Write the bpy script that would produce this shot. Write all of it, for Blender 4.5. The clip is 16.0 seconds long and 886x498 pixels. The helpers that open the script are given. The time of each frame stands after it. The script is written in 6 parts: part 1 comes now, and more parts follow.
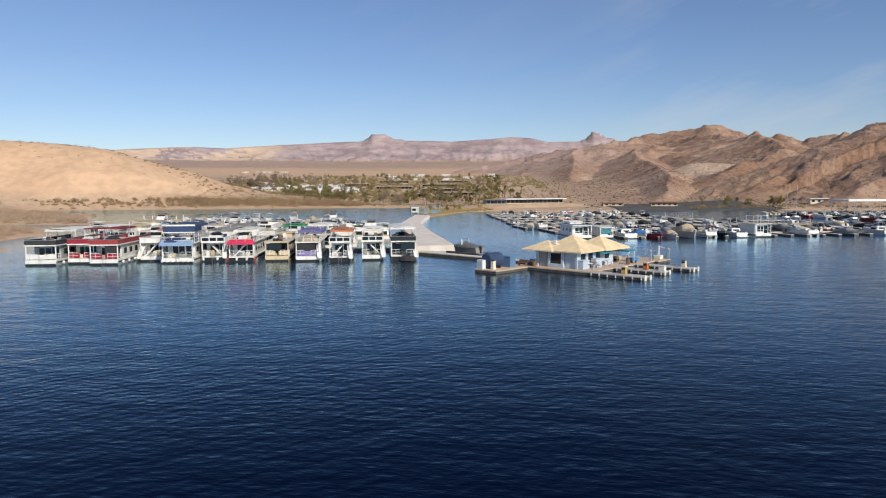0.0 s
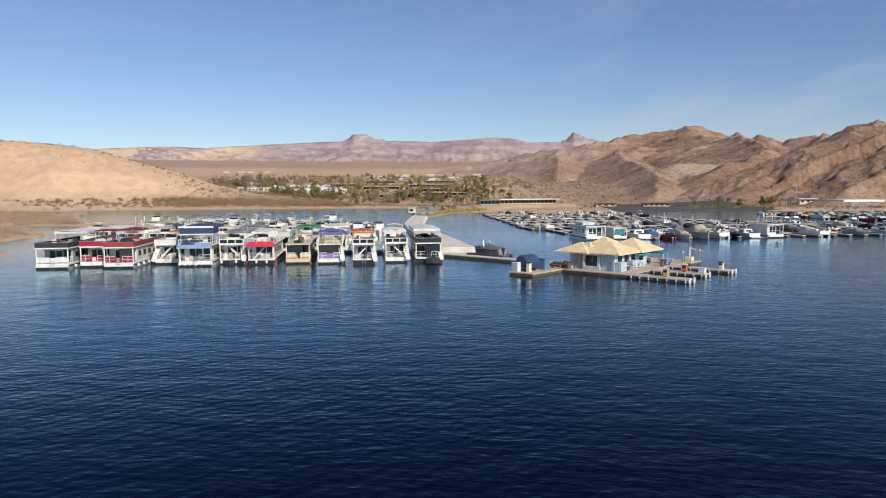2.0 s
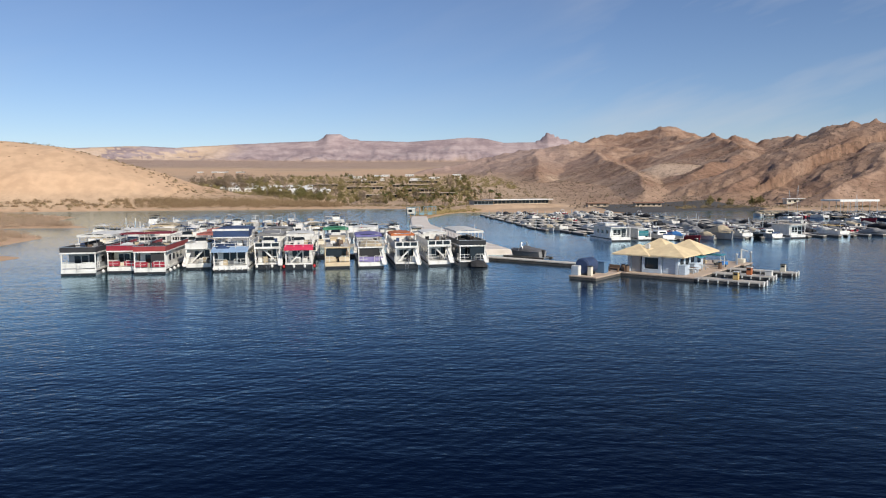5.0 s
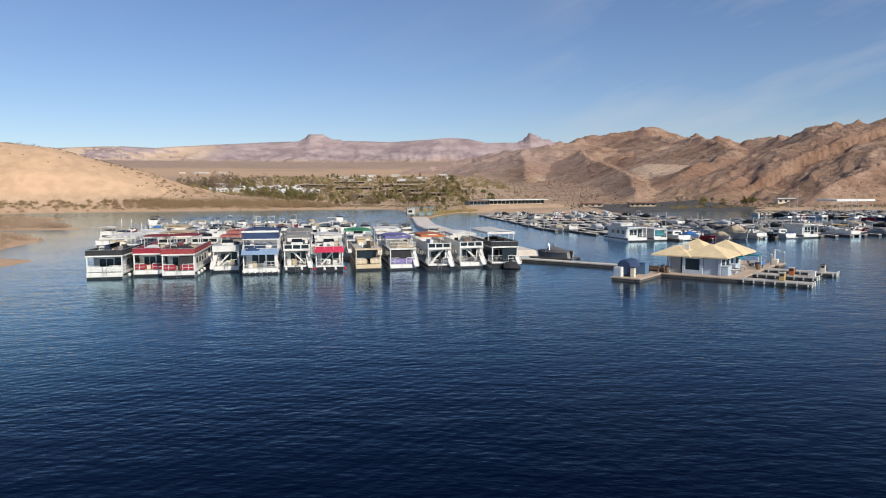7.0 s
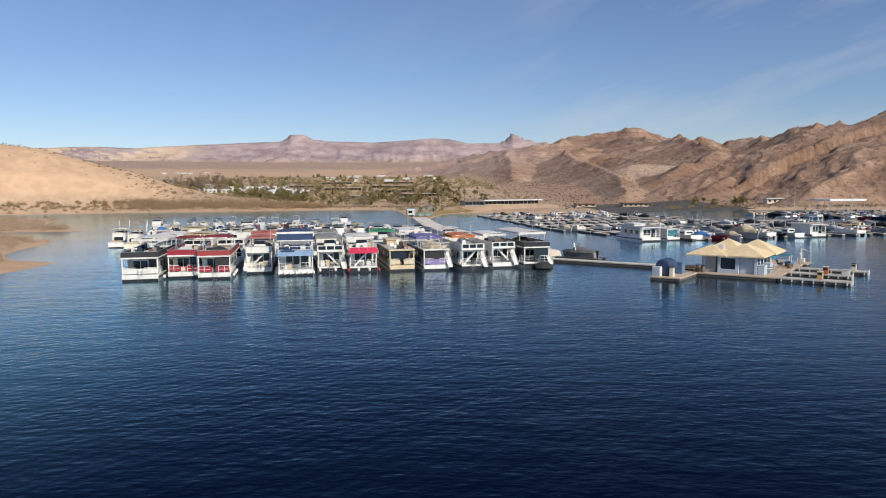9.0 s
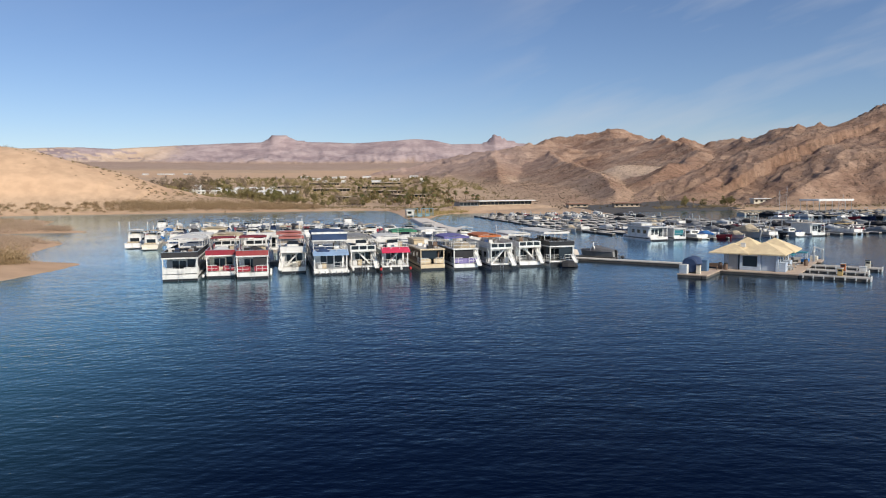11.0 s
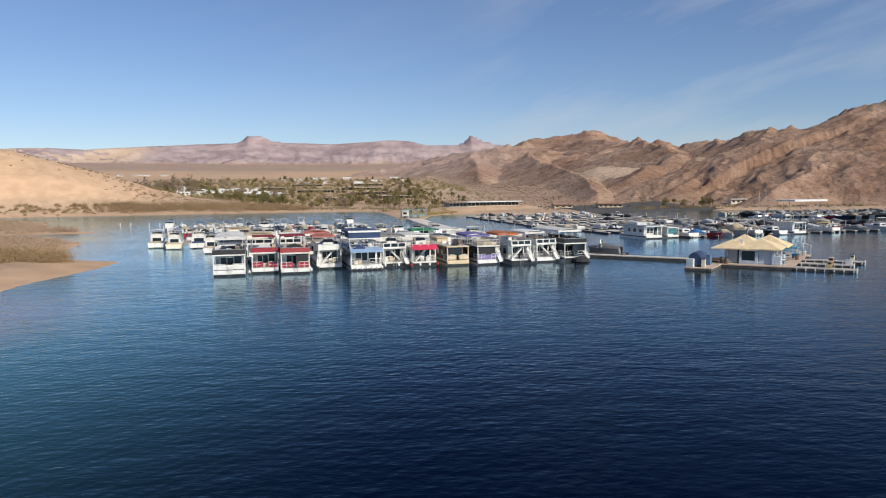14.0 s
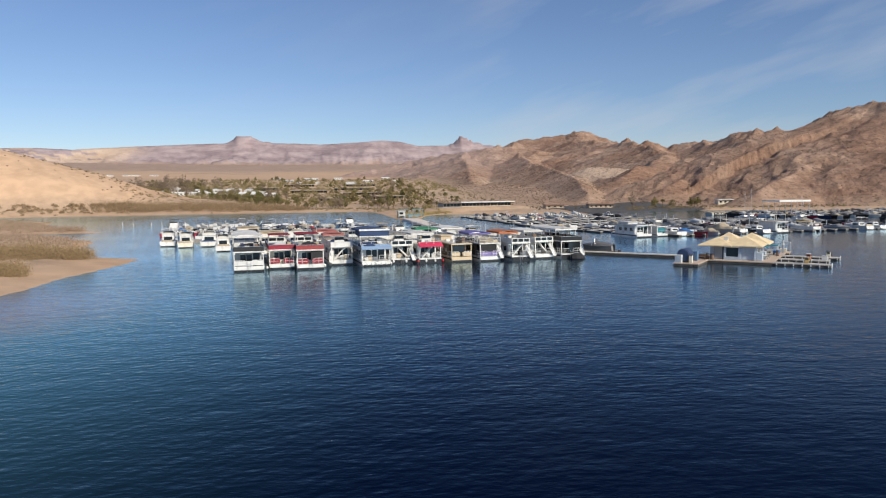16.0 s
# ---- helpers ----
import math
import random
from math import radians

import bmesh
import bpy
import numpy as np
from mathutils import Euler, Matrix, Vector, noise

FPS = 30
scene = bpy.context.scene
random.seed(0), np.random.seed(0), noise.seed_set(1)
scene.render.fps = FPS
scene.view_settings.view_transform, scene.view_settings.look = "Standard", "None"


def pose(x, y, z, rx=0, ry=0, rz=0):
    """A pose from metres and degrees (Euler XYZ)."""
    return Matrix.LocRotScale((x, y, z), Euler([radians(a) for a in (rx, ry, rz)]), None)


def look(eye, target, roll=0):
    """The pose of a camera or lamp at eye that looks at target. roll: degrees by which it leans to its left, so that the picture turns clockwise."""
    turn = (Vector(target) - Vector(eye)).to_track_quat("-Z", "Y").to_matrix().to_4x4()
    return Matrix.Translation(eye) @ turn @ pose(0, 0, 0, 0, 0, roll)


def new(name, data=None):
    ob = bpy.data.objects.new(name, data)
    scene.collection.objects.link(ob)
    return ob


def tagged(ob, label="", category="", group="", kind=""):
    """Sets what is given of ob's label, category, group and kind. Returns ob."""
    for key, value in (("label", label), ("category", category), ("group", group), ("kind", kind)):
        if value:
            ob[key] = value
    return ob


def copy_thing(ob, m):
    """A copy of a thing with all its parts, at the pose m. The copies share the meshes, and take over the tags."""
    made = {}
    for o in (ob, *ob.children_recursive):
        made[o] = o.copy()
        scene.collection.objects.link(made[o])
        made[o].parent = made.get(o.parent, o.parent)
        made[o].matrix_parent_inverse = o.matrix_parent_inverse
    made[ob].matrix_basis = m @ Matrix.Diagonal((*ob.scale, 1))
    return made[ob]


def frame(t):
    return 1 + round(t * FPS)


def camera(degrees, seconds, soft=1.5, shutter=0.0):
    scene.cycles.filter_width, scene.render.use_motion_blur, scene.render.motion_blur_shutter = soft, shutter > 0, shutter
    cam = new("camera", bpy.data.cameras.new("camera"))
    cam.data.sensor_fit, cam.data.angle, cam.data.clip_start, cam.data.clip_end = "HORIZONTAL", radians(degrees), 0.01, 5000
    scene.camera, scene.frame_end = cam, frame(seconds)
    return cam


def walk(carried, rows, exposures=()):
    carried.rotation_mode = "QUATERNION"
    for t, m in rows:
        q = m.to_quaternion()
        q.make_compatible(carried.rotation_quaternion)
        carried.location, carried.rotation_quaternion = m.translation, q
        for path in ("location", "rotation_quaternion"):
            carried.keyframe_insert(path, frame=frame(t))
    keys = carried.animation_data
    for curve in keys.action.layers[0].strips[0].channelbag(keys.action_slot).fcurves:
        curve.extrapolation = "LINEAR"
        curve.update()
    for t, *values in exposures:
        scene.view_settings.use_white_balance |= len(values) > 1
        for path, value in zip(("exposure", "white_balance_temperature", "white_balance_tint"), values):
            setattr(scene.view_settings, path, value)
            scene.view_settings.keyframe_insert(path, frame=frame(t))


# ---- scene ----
cam = camera(66.75, 16.0, soft=1.1)
PATH = [
    (0.0, (2.569, -0.327, 10.813), (-4.567, 99.035, 2.077), -0.272),
    (0.5, (0.851, 0.185, 10.829), (-5.529, 99.599, 2.104), -0.258),
    (1.0, (-0.896, 0.709, 10.846), (-6.547, 100.167, 2.128), -0.249),
    (1.5, (-2.656, 1.250, 10.863), (-7.598, 100.747, 2.149), -0.243),
    (2.0, (-4.419, 1.811, 10.880), (-8.670, 101.340, 2.168), -0.242),
    (2.5, (-6.178, 2.391, 10.898), (-9.753, 101.946, 2.186), -0.243),
    (3.0, (-7.931, 2.984, 10.916), (-10.839, 102.561, 2.204), -0.248),
    (3.5, (-9.680, 3.582, 10.935), (-11.928, 103.176, 2.221), -0.256),
    (4.0, (-11.427, 4.175, 10.954), (-13.019, 103.782, 2.239), -0.266),
    (4.5, (-13.175, 4.751, 10.973), (-14.112, 104.366, 2.258), -0.279),
    (5.0, (-14.927, 5.298, 10.993), (-15.209, 104.917, 2.279), -0.293),
    (5.5, (-16.688, 5.800, 11.013), (-16.313, 105.419, 2.301), -0.309),
    (6.0, (-18.459, 6.245, 11.034), (-17.423, 105.859, 2.324), -0.327),
    (6.5, (-20.242, 6.617, 11.054), (-18.541, 106.223, 2.350), -0.346),
    (7.0, (-22.037, 6.904, 11.075), (-19.667, 106.496, 2.379), -0.366),
    (7.5, (-23.842, 7.091, 11.097), (-20.798, 106.667, 2.409), -0.386),
    (8.0, (-25.653, 7.169, 11.118), (-21.930, 106.722, 2.442), -0.407),
    (8.5, (-27.464, 7.125, 11.140), (-23.060, 106.652, 2.478), -0.428),
    (9.0, (-29.268, 6.952, 11.162), (-24.181, 106.448, 2.515), -0.449),
    (9.5, (-31.054, 6.643, 11.184), (-25.285, 106.103, 2.555), -0.469),
    (10.0, (-32.812, 6.192, 11.207), (-26.362, 105.612, 2.596), -0.489),
    (10.5, (-34.529, 5.598, 11.229), (-27.405, 104.974, 2.639), -0.508),
    (11.0, (-36.192, 4.861, 11.252), (-28.401, 104.188, 2.684), -0.525),
    (11.5, (-37.787, 3.981, 11.275), (-29.342, 103.257, 2.729), -0.541),
    (12.0, (-39.299, 2.966, 11.298), (-30.218, 102.187, 2.775), -0.554),
    (12.5, (-40.718, 1.821, 11.322), (-31.022, 100.986, 2.820), -0.566),
    (13.0, (-42.031, 0.557, 11.345), (-31.747, 99.665, 2.865), -0.576),
    (13.5, (-43.229, -0.813, 11.368), (-32.390, 98.238, 2.908), -0.582),
    (14.0, (-44.309, -2.274, 11.392), (-32.954, 96.720, 2.949), -0.586),
    (14.5, (-45.268, -3.808, 11.416), (-33.443, 95.132, 2.988), -0.587),
    (15.0, (-46.112, -5.395, 11.440), (-33.871, 93.495, 3.023), -0.584),
    (15.5, (-46.852, -7.014, 11.463), (-34.257, 91.833, 3.053), -0.577),
    (16.0, (-47.509, -8.639, 11.487), (-34.629, 90.171, 3.078), -0.567),
]
walk(cam, [(t, look(eye, target, roll)) for t, eye, target, roll in PATH])

# ---- light: clear winter sky, sun behind and to the right of the camera ----
SUN = Vector((0.50, -0.70, 0.52)).normalized()
sun = new("sun", bpy.data.lights.new("sun", "SUN"))
sun.data.energy, sun.data.angle, sun.data.color = 4.75, radians(0.53), (1.0, 0.915, 0.775)
sun.matrix_world = look(SUN * 500, (0, 0, 0))
scene.view_settings.exposure = 0.0

world = bpy.data.worlds.new("sky")
scene.world = world
world.use_nodes = True
wt = world.node_tree
wt.nodes.clear()
sky = wt.nodes.new("ShaderNodeTexSky")
sky.sky_type, sky.sun_disc = "NISHITA", False
sky.sun_elevation, sky.sun_rotation = math.asin(SUN.z), math.atan2(SUN.x, SUN.y)
sky.altitude, sky.air_density, sky.dust_density, sky.ozone_density = 200, 1.0, 0.1, 3.0
wco = wt.nodes.new("ShaderNodeTexCoord")
wtilt = wt.nodes.new("ShaderNodeMapping")  # the streaks rise towards the east
wtilt.inputs["Rotation"].default_value = (0, radians(19), 0)
wmap = wt.nodes.new("ShaderNodeMapping")
wmap.inputs["Scale"].default_value = (1.6, 1.6, 8.0)
wmap.inputs["Location"].default_value = (0.35, 0.0, 0.2)
wno = wt.nodes.new("ShaderNodeTexNoise")
wno.inputs["Scale"].default_value, wno.inputs["Detail"].default_value, wno.inputs["Roughness"].default_value = 1.5, 5, 0.55
wra = wt.nodes.new("ShaderNodeMapRange")
wra.inputs["From Min"].default_value, wra.inputs["From Max"].default_value, wra.inputs["To Max"].default_value = 0.45, 0.72, 0.46
wmix = wt.nodes.new("ShaderNodeMix")
wmix.data_type = "RGBA"
wmix.inputs["B"].default_value = (7.0, 7.2, 7.6, 1)
wbg = wt.nodes.new("ShaderNodeBackground")
wbg.inputs["Strength"].default_value = 0.087
wout = wt.nodes.new("ShaderNodeOutputWorld")
wt.links.new(wco.outputs["Generated"], wtilt.inputs["Vector"])
wt.links.new(wtilt.outputs["Vector"], wmap.inputs["Vector"])
wt.links.new(wmap.outputs["Vector"], wno.inputs["Vector"])
wt.links.new(wno.outputs["Fac"], wra.inputs["Value"])
# the cirrus hangs mostly to the north-east
wdo = wt.nodes.new("ShaderNodeVectorMath")
wdo.operation = "DOT_PRODUCT"
wdo.inputs[1].default_value = (0.45, 0.88, 0.14)
wmr = wt.nodes.new("ShaderNodeMapRange")
wmr.interpolation_type = "SMOOTHSTEP"
wmr.inputs["From Min"].default_value, wmr.inputs["From Max"].default_value, wmr.inputs["To Min"].default_value = 0.93, 0.992, 0.15
wmu = wt.nodes.new("ShaderNodeMath")
wmu.operation = "MULTIPLY"
wt.links.new(wco.outputs["Generated"], wdo.inputs[0])
wt.links.new(wdo.outputs["Value"], wmr.inputs["Value"])
wt.links.new(wra.outputs["Result"], wmu.inputs[0])
wt.links.new(wmr.outputs["Result"], wmu.inputs[1])
wt.links.new(wmu.outputs["Value"], wmix.inputs["Factor"])
wti = wt.nodes.new("ShaderNodeMix")
wti.data_type, wti.blend_type = "RGBA", "MULTIPLY"
wti.inputs["Factor"].default_value, wti.inputs["B"].default_value = 1.0, (0.975, 1.0, 1.15, 1)
wt.links.new(sky.outputs["Color"], wti.inputs["A"])
wt.links.new(wti.outputs["Result"], wmix.inputs["A"])
wt.links.new(wmix.outputs["Result"], wbg.inputs["Color"])
wt.links.new(wbg.outputs["Background"], wout.inputs["Surface"])

# ---- materials ----
def surface(name, a, b, rough=0.6, metal=0.0, scale=3.0, fine=40.0, bump=0.15, dist=0.02, stretch=(1, 1, 1), spec=0.5, dirt=0.0, by_object=0.0):
    """A two-scale mottled surface between the colours a and b, with fine relief."""
    m = bpy.data.materials.new(name)
    m.use_nodes = True
    t = m.node_tree
    p = t.nodes["Principled BSDF"]
    co = t.nodes.new("ShaderNodeTexCoord")
    mp = t.nodes.new("ShaderNodeMapping")
    mp.inputs["Scale"].default_value = stretch
    n1 = t.nodes.new("ShaderNodeTexNoise")
    n1.inputs["Scale"].default_value, n1.inputs["Detail"].default_value = scale, 5
    n2 = t.nodes.new("ShaderNodeTexNoise")
    n2.inputs["Scale"].default_value, n2.inputs["Detail"].default_value = fine, 3
    r = t.nodes.new("ShaderNodeMapRange")
    r.inputs["From Min"].default_value, r.inputs["From Max"].default_value = 0.32, 0.68
    mix = t.nodes.new("ShaderNodeMix")
    mix.data_type = "RGBA"
    mix.inputs["A"].default_value, mix.inputs["B"].default_value = (*a, 1), (*b, 1)
    t.links.new(co.outputs["Object"], mp.inputs["Vector"])
    t.links.new(mp.outputs["Vector"], n1.inputs["Vector"])
    t.links.new(mp.outputs["Vector"], n2.inputs["Vector"])
    t.links.new(n1.outputs["Fac"], r.inputs["Value"])
    t.links.new(r.outputs["Result"], mix.inputs["Factor"])
    last = mix.outputs["Result"]
    sh = t.nodes.new("ShaderNodeHueSaturation")
    mr = t.nodes.new("ShaderNodeMapRange")
    mr.inputs["To Min"].default_value, mr.inputs["To Max"].default_value = 0.86, 1.14
    t.links.new(n2.outputs["Fac"], mr.inputs["Value"])
    t.links.new(mr.outputs["Result"], sh.inputs["Value"])
    t.links.new(last, sh.inputs["Color"])
    last = sh.outputs["Color"]
    if by_object:
        oi = t.nodes.new("ShaderNodeObjectInfo")
        ov = t.nodes.new("ShaderNodeMapRange")
        ov.inputs["To Min"].default_value, ov.inputs["To Max"].default_value = 1 - by_object, 1 + by_object
        h2 = t.nodes.new("ShaderNodeHueSaturation")
        t.links.new(oi.outputs["Random"], ov.inputs["Value"])
        t.links.new(ov.outputs["Result"], h2.inputs["Value"])
        t.links.new(last, h2.inputs["Color"])
        last = h2.outputs["Color"]
    if dirt:
        n3 = t.nodes.new("ShaderNodeTexNoise")
        n3.inputs["Scale"].default_value, n3.inputs["Detail"].default_value = scale * 0.6, 6
        mp3 = t.nodes.new("ShaderNodeMapping")
        mp3.inputs["Scale"].default_value, mp3.inputs["Location"].default_value = (2.5, 2.5, 0.5), (3.1, 7.7, 1.3)
        r3 = t.nodes.new("ShaderNodeMapRange")
        r3.inputs["From Min"].default_value, r3.inputs["From Max"].default_value, r3.inputs["To Max"].default_value = 0.5, 0.78, dirt
        m3 = t.nodes.new("ShaderNodeMix")
        m3.data_type = "RGBA"
        m3.inputs["B"].default_value = (0.16, 0.13, 0.09, 1)
        t.links.new(co.outputs["Object"], mp3.inputs["Vector"])
        t.links.new(mp3.outputs["Vector"], n3.inputs["Vector"])
        t.links.new(n3.outputs["Fac"], r3.inputs["Value"])
        t.links.new(r3.outputs["Result"], m3.inputs["Factor"])
        t.links.new(last, m3.inputs["A"])
        last = m3.outputs["Result"]
    t.links.new(last, p.inputs["Base Color"])
    p.inputs["Roughness"].default_value, p.inputs["Metallic"].default_value = rough, metal
    p.inputs["Specular IOR Level"].default_value = spec
    if bump:
        bu = t.nodes.new("ShaderNodeBump")
        bu.inputs["Strength"].default_value, bu.inputs["Distance"].default_value = bump, dist
        t.links.new(n2.outputs["Fac"], bu.inputs["Height"])
        t.links.new(bu.outputs["Normal"], p.inputs["Normal"])
    return m


def paint(name, c, rough=0.4, dirt=0.25, **kw):
    return surface(name, c, tuple(v * 0.86 for v in c), rough, scale=0.9, fine=25, bump=0.05, dirt=dirt, **kw)


def canvas(name, c):
    return surface(name, c, tuple(v * 0.72 for v in c), 0.85, scale=1.1, fine=30, bump=0.25, dirt=0.15, by_object=0.12)


WHITE = paint("white_gelcoat", (0.74, 0.73, 0.70), 0.3, 0.45, by_object=0.05)
CREAM = paint("cream_gelcoat", (0.74, 0.68, 0.55), 0.35)
TAN = paint("tan_paint", (0.62, 0.50, 0.33), 0.5)
GREYP = paint("grey_paint", (0.34, 0.35, 0.36), 0.45)
BLACK = paint("black_paint", (0.018, 0.019, 0.022), 0.35, 0.1)
NAVY = paint("navy_paint", (0.02, 0.035, 0.09), 0.3, 0.1)
REDP = paint("red_paint", (0.30, 0.018, 0.036), 0.45)
ORANGE_RED = paint("faded_red_paint", (0.31, 0.04, 0.042), 0.5)
PALE_BLUE = paint("pale_blue_paint", (0.26, 0.38, 0.56), 0.5)
WALL_BLUE = surface("pale_blue_siding", (0.46, 0.53, 0.61), (0.37, 0.44, 0.53), 0.7, scale=1.5, fine=30, bump=0.2, stretch=(1, 1, 6), dirt=0.2)
TEAL_PAINT = paint("teal_blue_paint", (0.17, 0.29, 0.34), 0.55)
HUT_PAINT = paint("weathered_white_paint", (0.60, 0.60, 0.55), 0.6)
PURPLE = paint("lilac_paint", (0.24, 0.20, 0.42), 0.5)
BROWN = paint("brown_paint", (0.16, 0.10, 0.065), 0.6)
C_MAROON, C_RED, C_PINK = canvas("maroon_canvas", (0.19, 0.013, 0.026)), canvas("red_canvas", (0.52, 0.03, 0.035)), canvas("pink_red_canvas", (0.62, 0.035, 0.10))
C_BLUE, C_NAVY, C_TEAL = canvas("blue_canvas", (0.04, 0.20, 0.52)), canvas("navy_canvas", (0.03, 0.06, 0.145)), canvas("teal_canvas", (0.03, 0.24, 0.33))
C_ORANGE, C_PURPLE, C_TAN = canvas("orange_canvas", (0.55, 0.17, 0.06)), canvas("purple_canvas", (0.17, 0.16, 0.40)), canvas("tan_canvas", (0.52, 0.43, 0.30))
C_GREY, C_BLACK, C_WHITE, C_GREEN = canvas("grey_canvas", (0.26, 0.26, 0.26)), canvas("black_canvas", (0.03, 0.03, 0.034)), canvas("white_canvas", (0.72, 0.71, 0.68)), canvas("green_canvas", (0.06, 0.26, 0.15))
COVER_DARK = canvas("charcoal_canvas", (0.15, 0.15, 0.16))
C_FADED = canvas("faded_red_canvas", (0.45, 0.16, 0.14))
C_YELLOW = canvas("yellow_canvas", (0.58, 0.40, 0.16))
BLUE_P = paint("blue_paint", (0.10, 0.20, 0.34), 0.45)
GLASS = surface("tinted_glass", (0.012, 0.015, 0.018), (0.02, 0.026, 0.03), 0.06, scale=0.4, bump=0)
TEAL_GLASS = surface("teal_glass", (0.03, 0.16, 0.19), (0.05, 0.22, 0.25), 0.08, scale=0.5, bump=0)
CARPETS = [surface(n, c, tuple(v * 0.7 for v in c), 0.95, scale=0.7, fine=20, bump=0.2, dirt=0.3) for n, c in (("grey_carpet", (0.30, 0.29, 0.27)), ("tan_carpet", (0.46, 0.38, 0.28)), ("pale_deck", (0.60, 0.57, 0.52)), ("blue_grey_carpet", (0.20, 0.24, 0.30)))]
METAL = surface("brushed_aluminium", (0.62, 0.63, 0.64), (0.5, 0.51, 0.52), 0.35, 0.9, bump=0.02)
RUBBER = surface("black_rubber", (0.02, 0.02, 0.02), (0.035, 0.035, 0.035), 0.7)
DECK = surface("grey_deck_boards", (0.30, 0.26, 0.22), (0.42, 0.37, 0.31), 0.85, scale=0.8, fine=18, bump=0.3, stretch=(1, 4, 1), by_object=0.14)
DECK_TAN = surface("tan_deck_boards", (0.44, 0.33, 0.25), (0.55, 0.43, 0.33), 0.85, scale=0.8, fine=18, bump=0.3, stretch=(1, 4, 1), by_object=0.10)
FLOAT = surface("dock_float", (0.40, 0.38, 0.34), (0.22, 0.21, 0.19), 0.85, scale=1.6, dirt=0.4)
# near-black copy of the float: the shade on dock sides is in its colour
SHADED_FLOAT = surface("shaded_dock_float", (0.06, 0.055, 0.05), (0.11, 0.10, 0.09), 0.85, scale=1.6)
DECK_PALE = surface("sun_bleached_deck", (0.46, 0.42, 0.37), (0.60, 0.55, 0.49), 0.85, scale=0.8, fine=18, bump=0.3, by_object=0.2)
CONCRETE = surface("pale_concrete", (0.74, 0.67, 0.60), (0.62, 0.55, 0.48), 0.9, scale=0.25, fine=6, bump=0.25, dirt=0.25)
ROOF_YELLOW = surface("sun_bleached_yellow_roof", (0.80, 0.64, 0.39), (0.66, 0.51, 0.31), 0.75, scale=0.9, fine=8, bump=0.25, dirt=0.15)
ROOF_WHITE = paint("white_metal_roof", (0.82, 0.82, 0.80), 0.5)
ROOF_BROWN = surface("brown_roof", (0.20, 0.14, 0.10), (0.28, 0.21, 0.16), 0.9, scale=0.4)
ROOF_TAN = surface("bleached_tan_roof", (0.44, 0.37, 0.31), (0.58, 0.51, 0.44), 0.9, scale=0.4)
ROOF_RUST = surface("rust_brown_roof", (0.26, 0.13, 0.085), (0.35, 0.2, 0.14), 0.9, scale=0.4)
STUCCO = surface("tan_stucco", (0.48, 0.38, 0.28), (0.56, 0.46, 0.35), 0.9, scale=0.3)
ASPHALT = surface("asphalt", (0.06, 0.055, 0.052), (0.09, 0.082, 0.077), 0.95, scale=0.12, fine=2, bump=0.2)
BARK = surface("bark", (0.15, 0.11, 0.075), (0.24, 0.18, 0.13), 0.95, scale=2, bump=0.5, stretch=(3, 3, 0.7))


def leafy(name, a, b):
    """Foliage: every leaf clump takes its own tint between the two colours."""
    m = bpy.data.materials.new(name)
    m.use_nodes = True
    t = m.node_tree
    p = t.nodes["Principled BSDF"]
    g = t.nodes.new("ShaderNodeNewGeometry")
    oi = t.nodes.new("ShaderNodeObjectInfo")
    mix = t.nodes.new("ShaderNodeMix")
    mix.data_type = "RGBA"
    mix.inputs["A"].default_value, mix.inputs["B"].default_value = (*a, 1), (*b, 1)
    hs = t.nodes.new("ShaderNodeHueSaturation")
    mr = t.nodes.new("ShaderNodeMapRange")
    mr.inputs["To Min"].default_value, mr.inputs["To Max"].default_value = 0.7, 1.35
    t.links.new(g.outputs["Random Per Island"], mix.inputs["Factor"])
    t.links.new(oi.outputs["Random"], mr.inputs["Value"])
    t.links.new(mr.outputs["Result"], hs.inputs["Value"])
    t.links.new(mix.outputs["Result"], hs.inputs["Color"])
    t.links.new(hs.outputs["Color"], p.inputs["Base Color"])
    p.inputs["Roughness"].default_value, p.inputs["Specular IOR Level"].default_value = 0.8, 0.2
    return m


LEAF_GREEN = leafy("green_leaves", (0.085, 0.082, 0.03), (0.19, 0.17, 0.065))
LEAF_OLIVE = leafy("olive_leaves", (0.13, 0.112, 0.048), (0.27, 0.215, 0.095))
LEAF_GREY = leafy("bare_grey_twigs", (0.16, 0.12, 0.085), (0.28, 0.215, 0.155))
LEAF_PALM = leafy("palm_fronds", (0.07, 0.085, 0.03), (0.17, 0.16, 0.06))
LEAF_DRY = leafy("dry_palm_skirt", (0.20, 0.13, 0.06), (0.30, 0.20, 0.10))
BRUSH = leafy("tamarisk_brush", (0.25, 0.172, 0.098), (0.37, 0.26, 0.155))
BRUSH_OLIVE = leafy("creosote_brush", (0.17, 0.13, 0.07), (0.29, 0.225, 0.125))


BRUSH_GREY = leafy("grey_tan_twigs", (0.215, 0.15, 0.082), (0.34, 0.242, 0.136))
BRUSH_MAUVE = leafy("grey_mauve_brush", (0.235, 0.17, 0.122), (0.37, 0.275, 0.2))
BRUSH_DARK = leafy("dark_scrub", (0.09, 0.07, 0.045), (0.18, 0.14, 0.09))


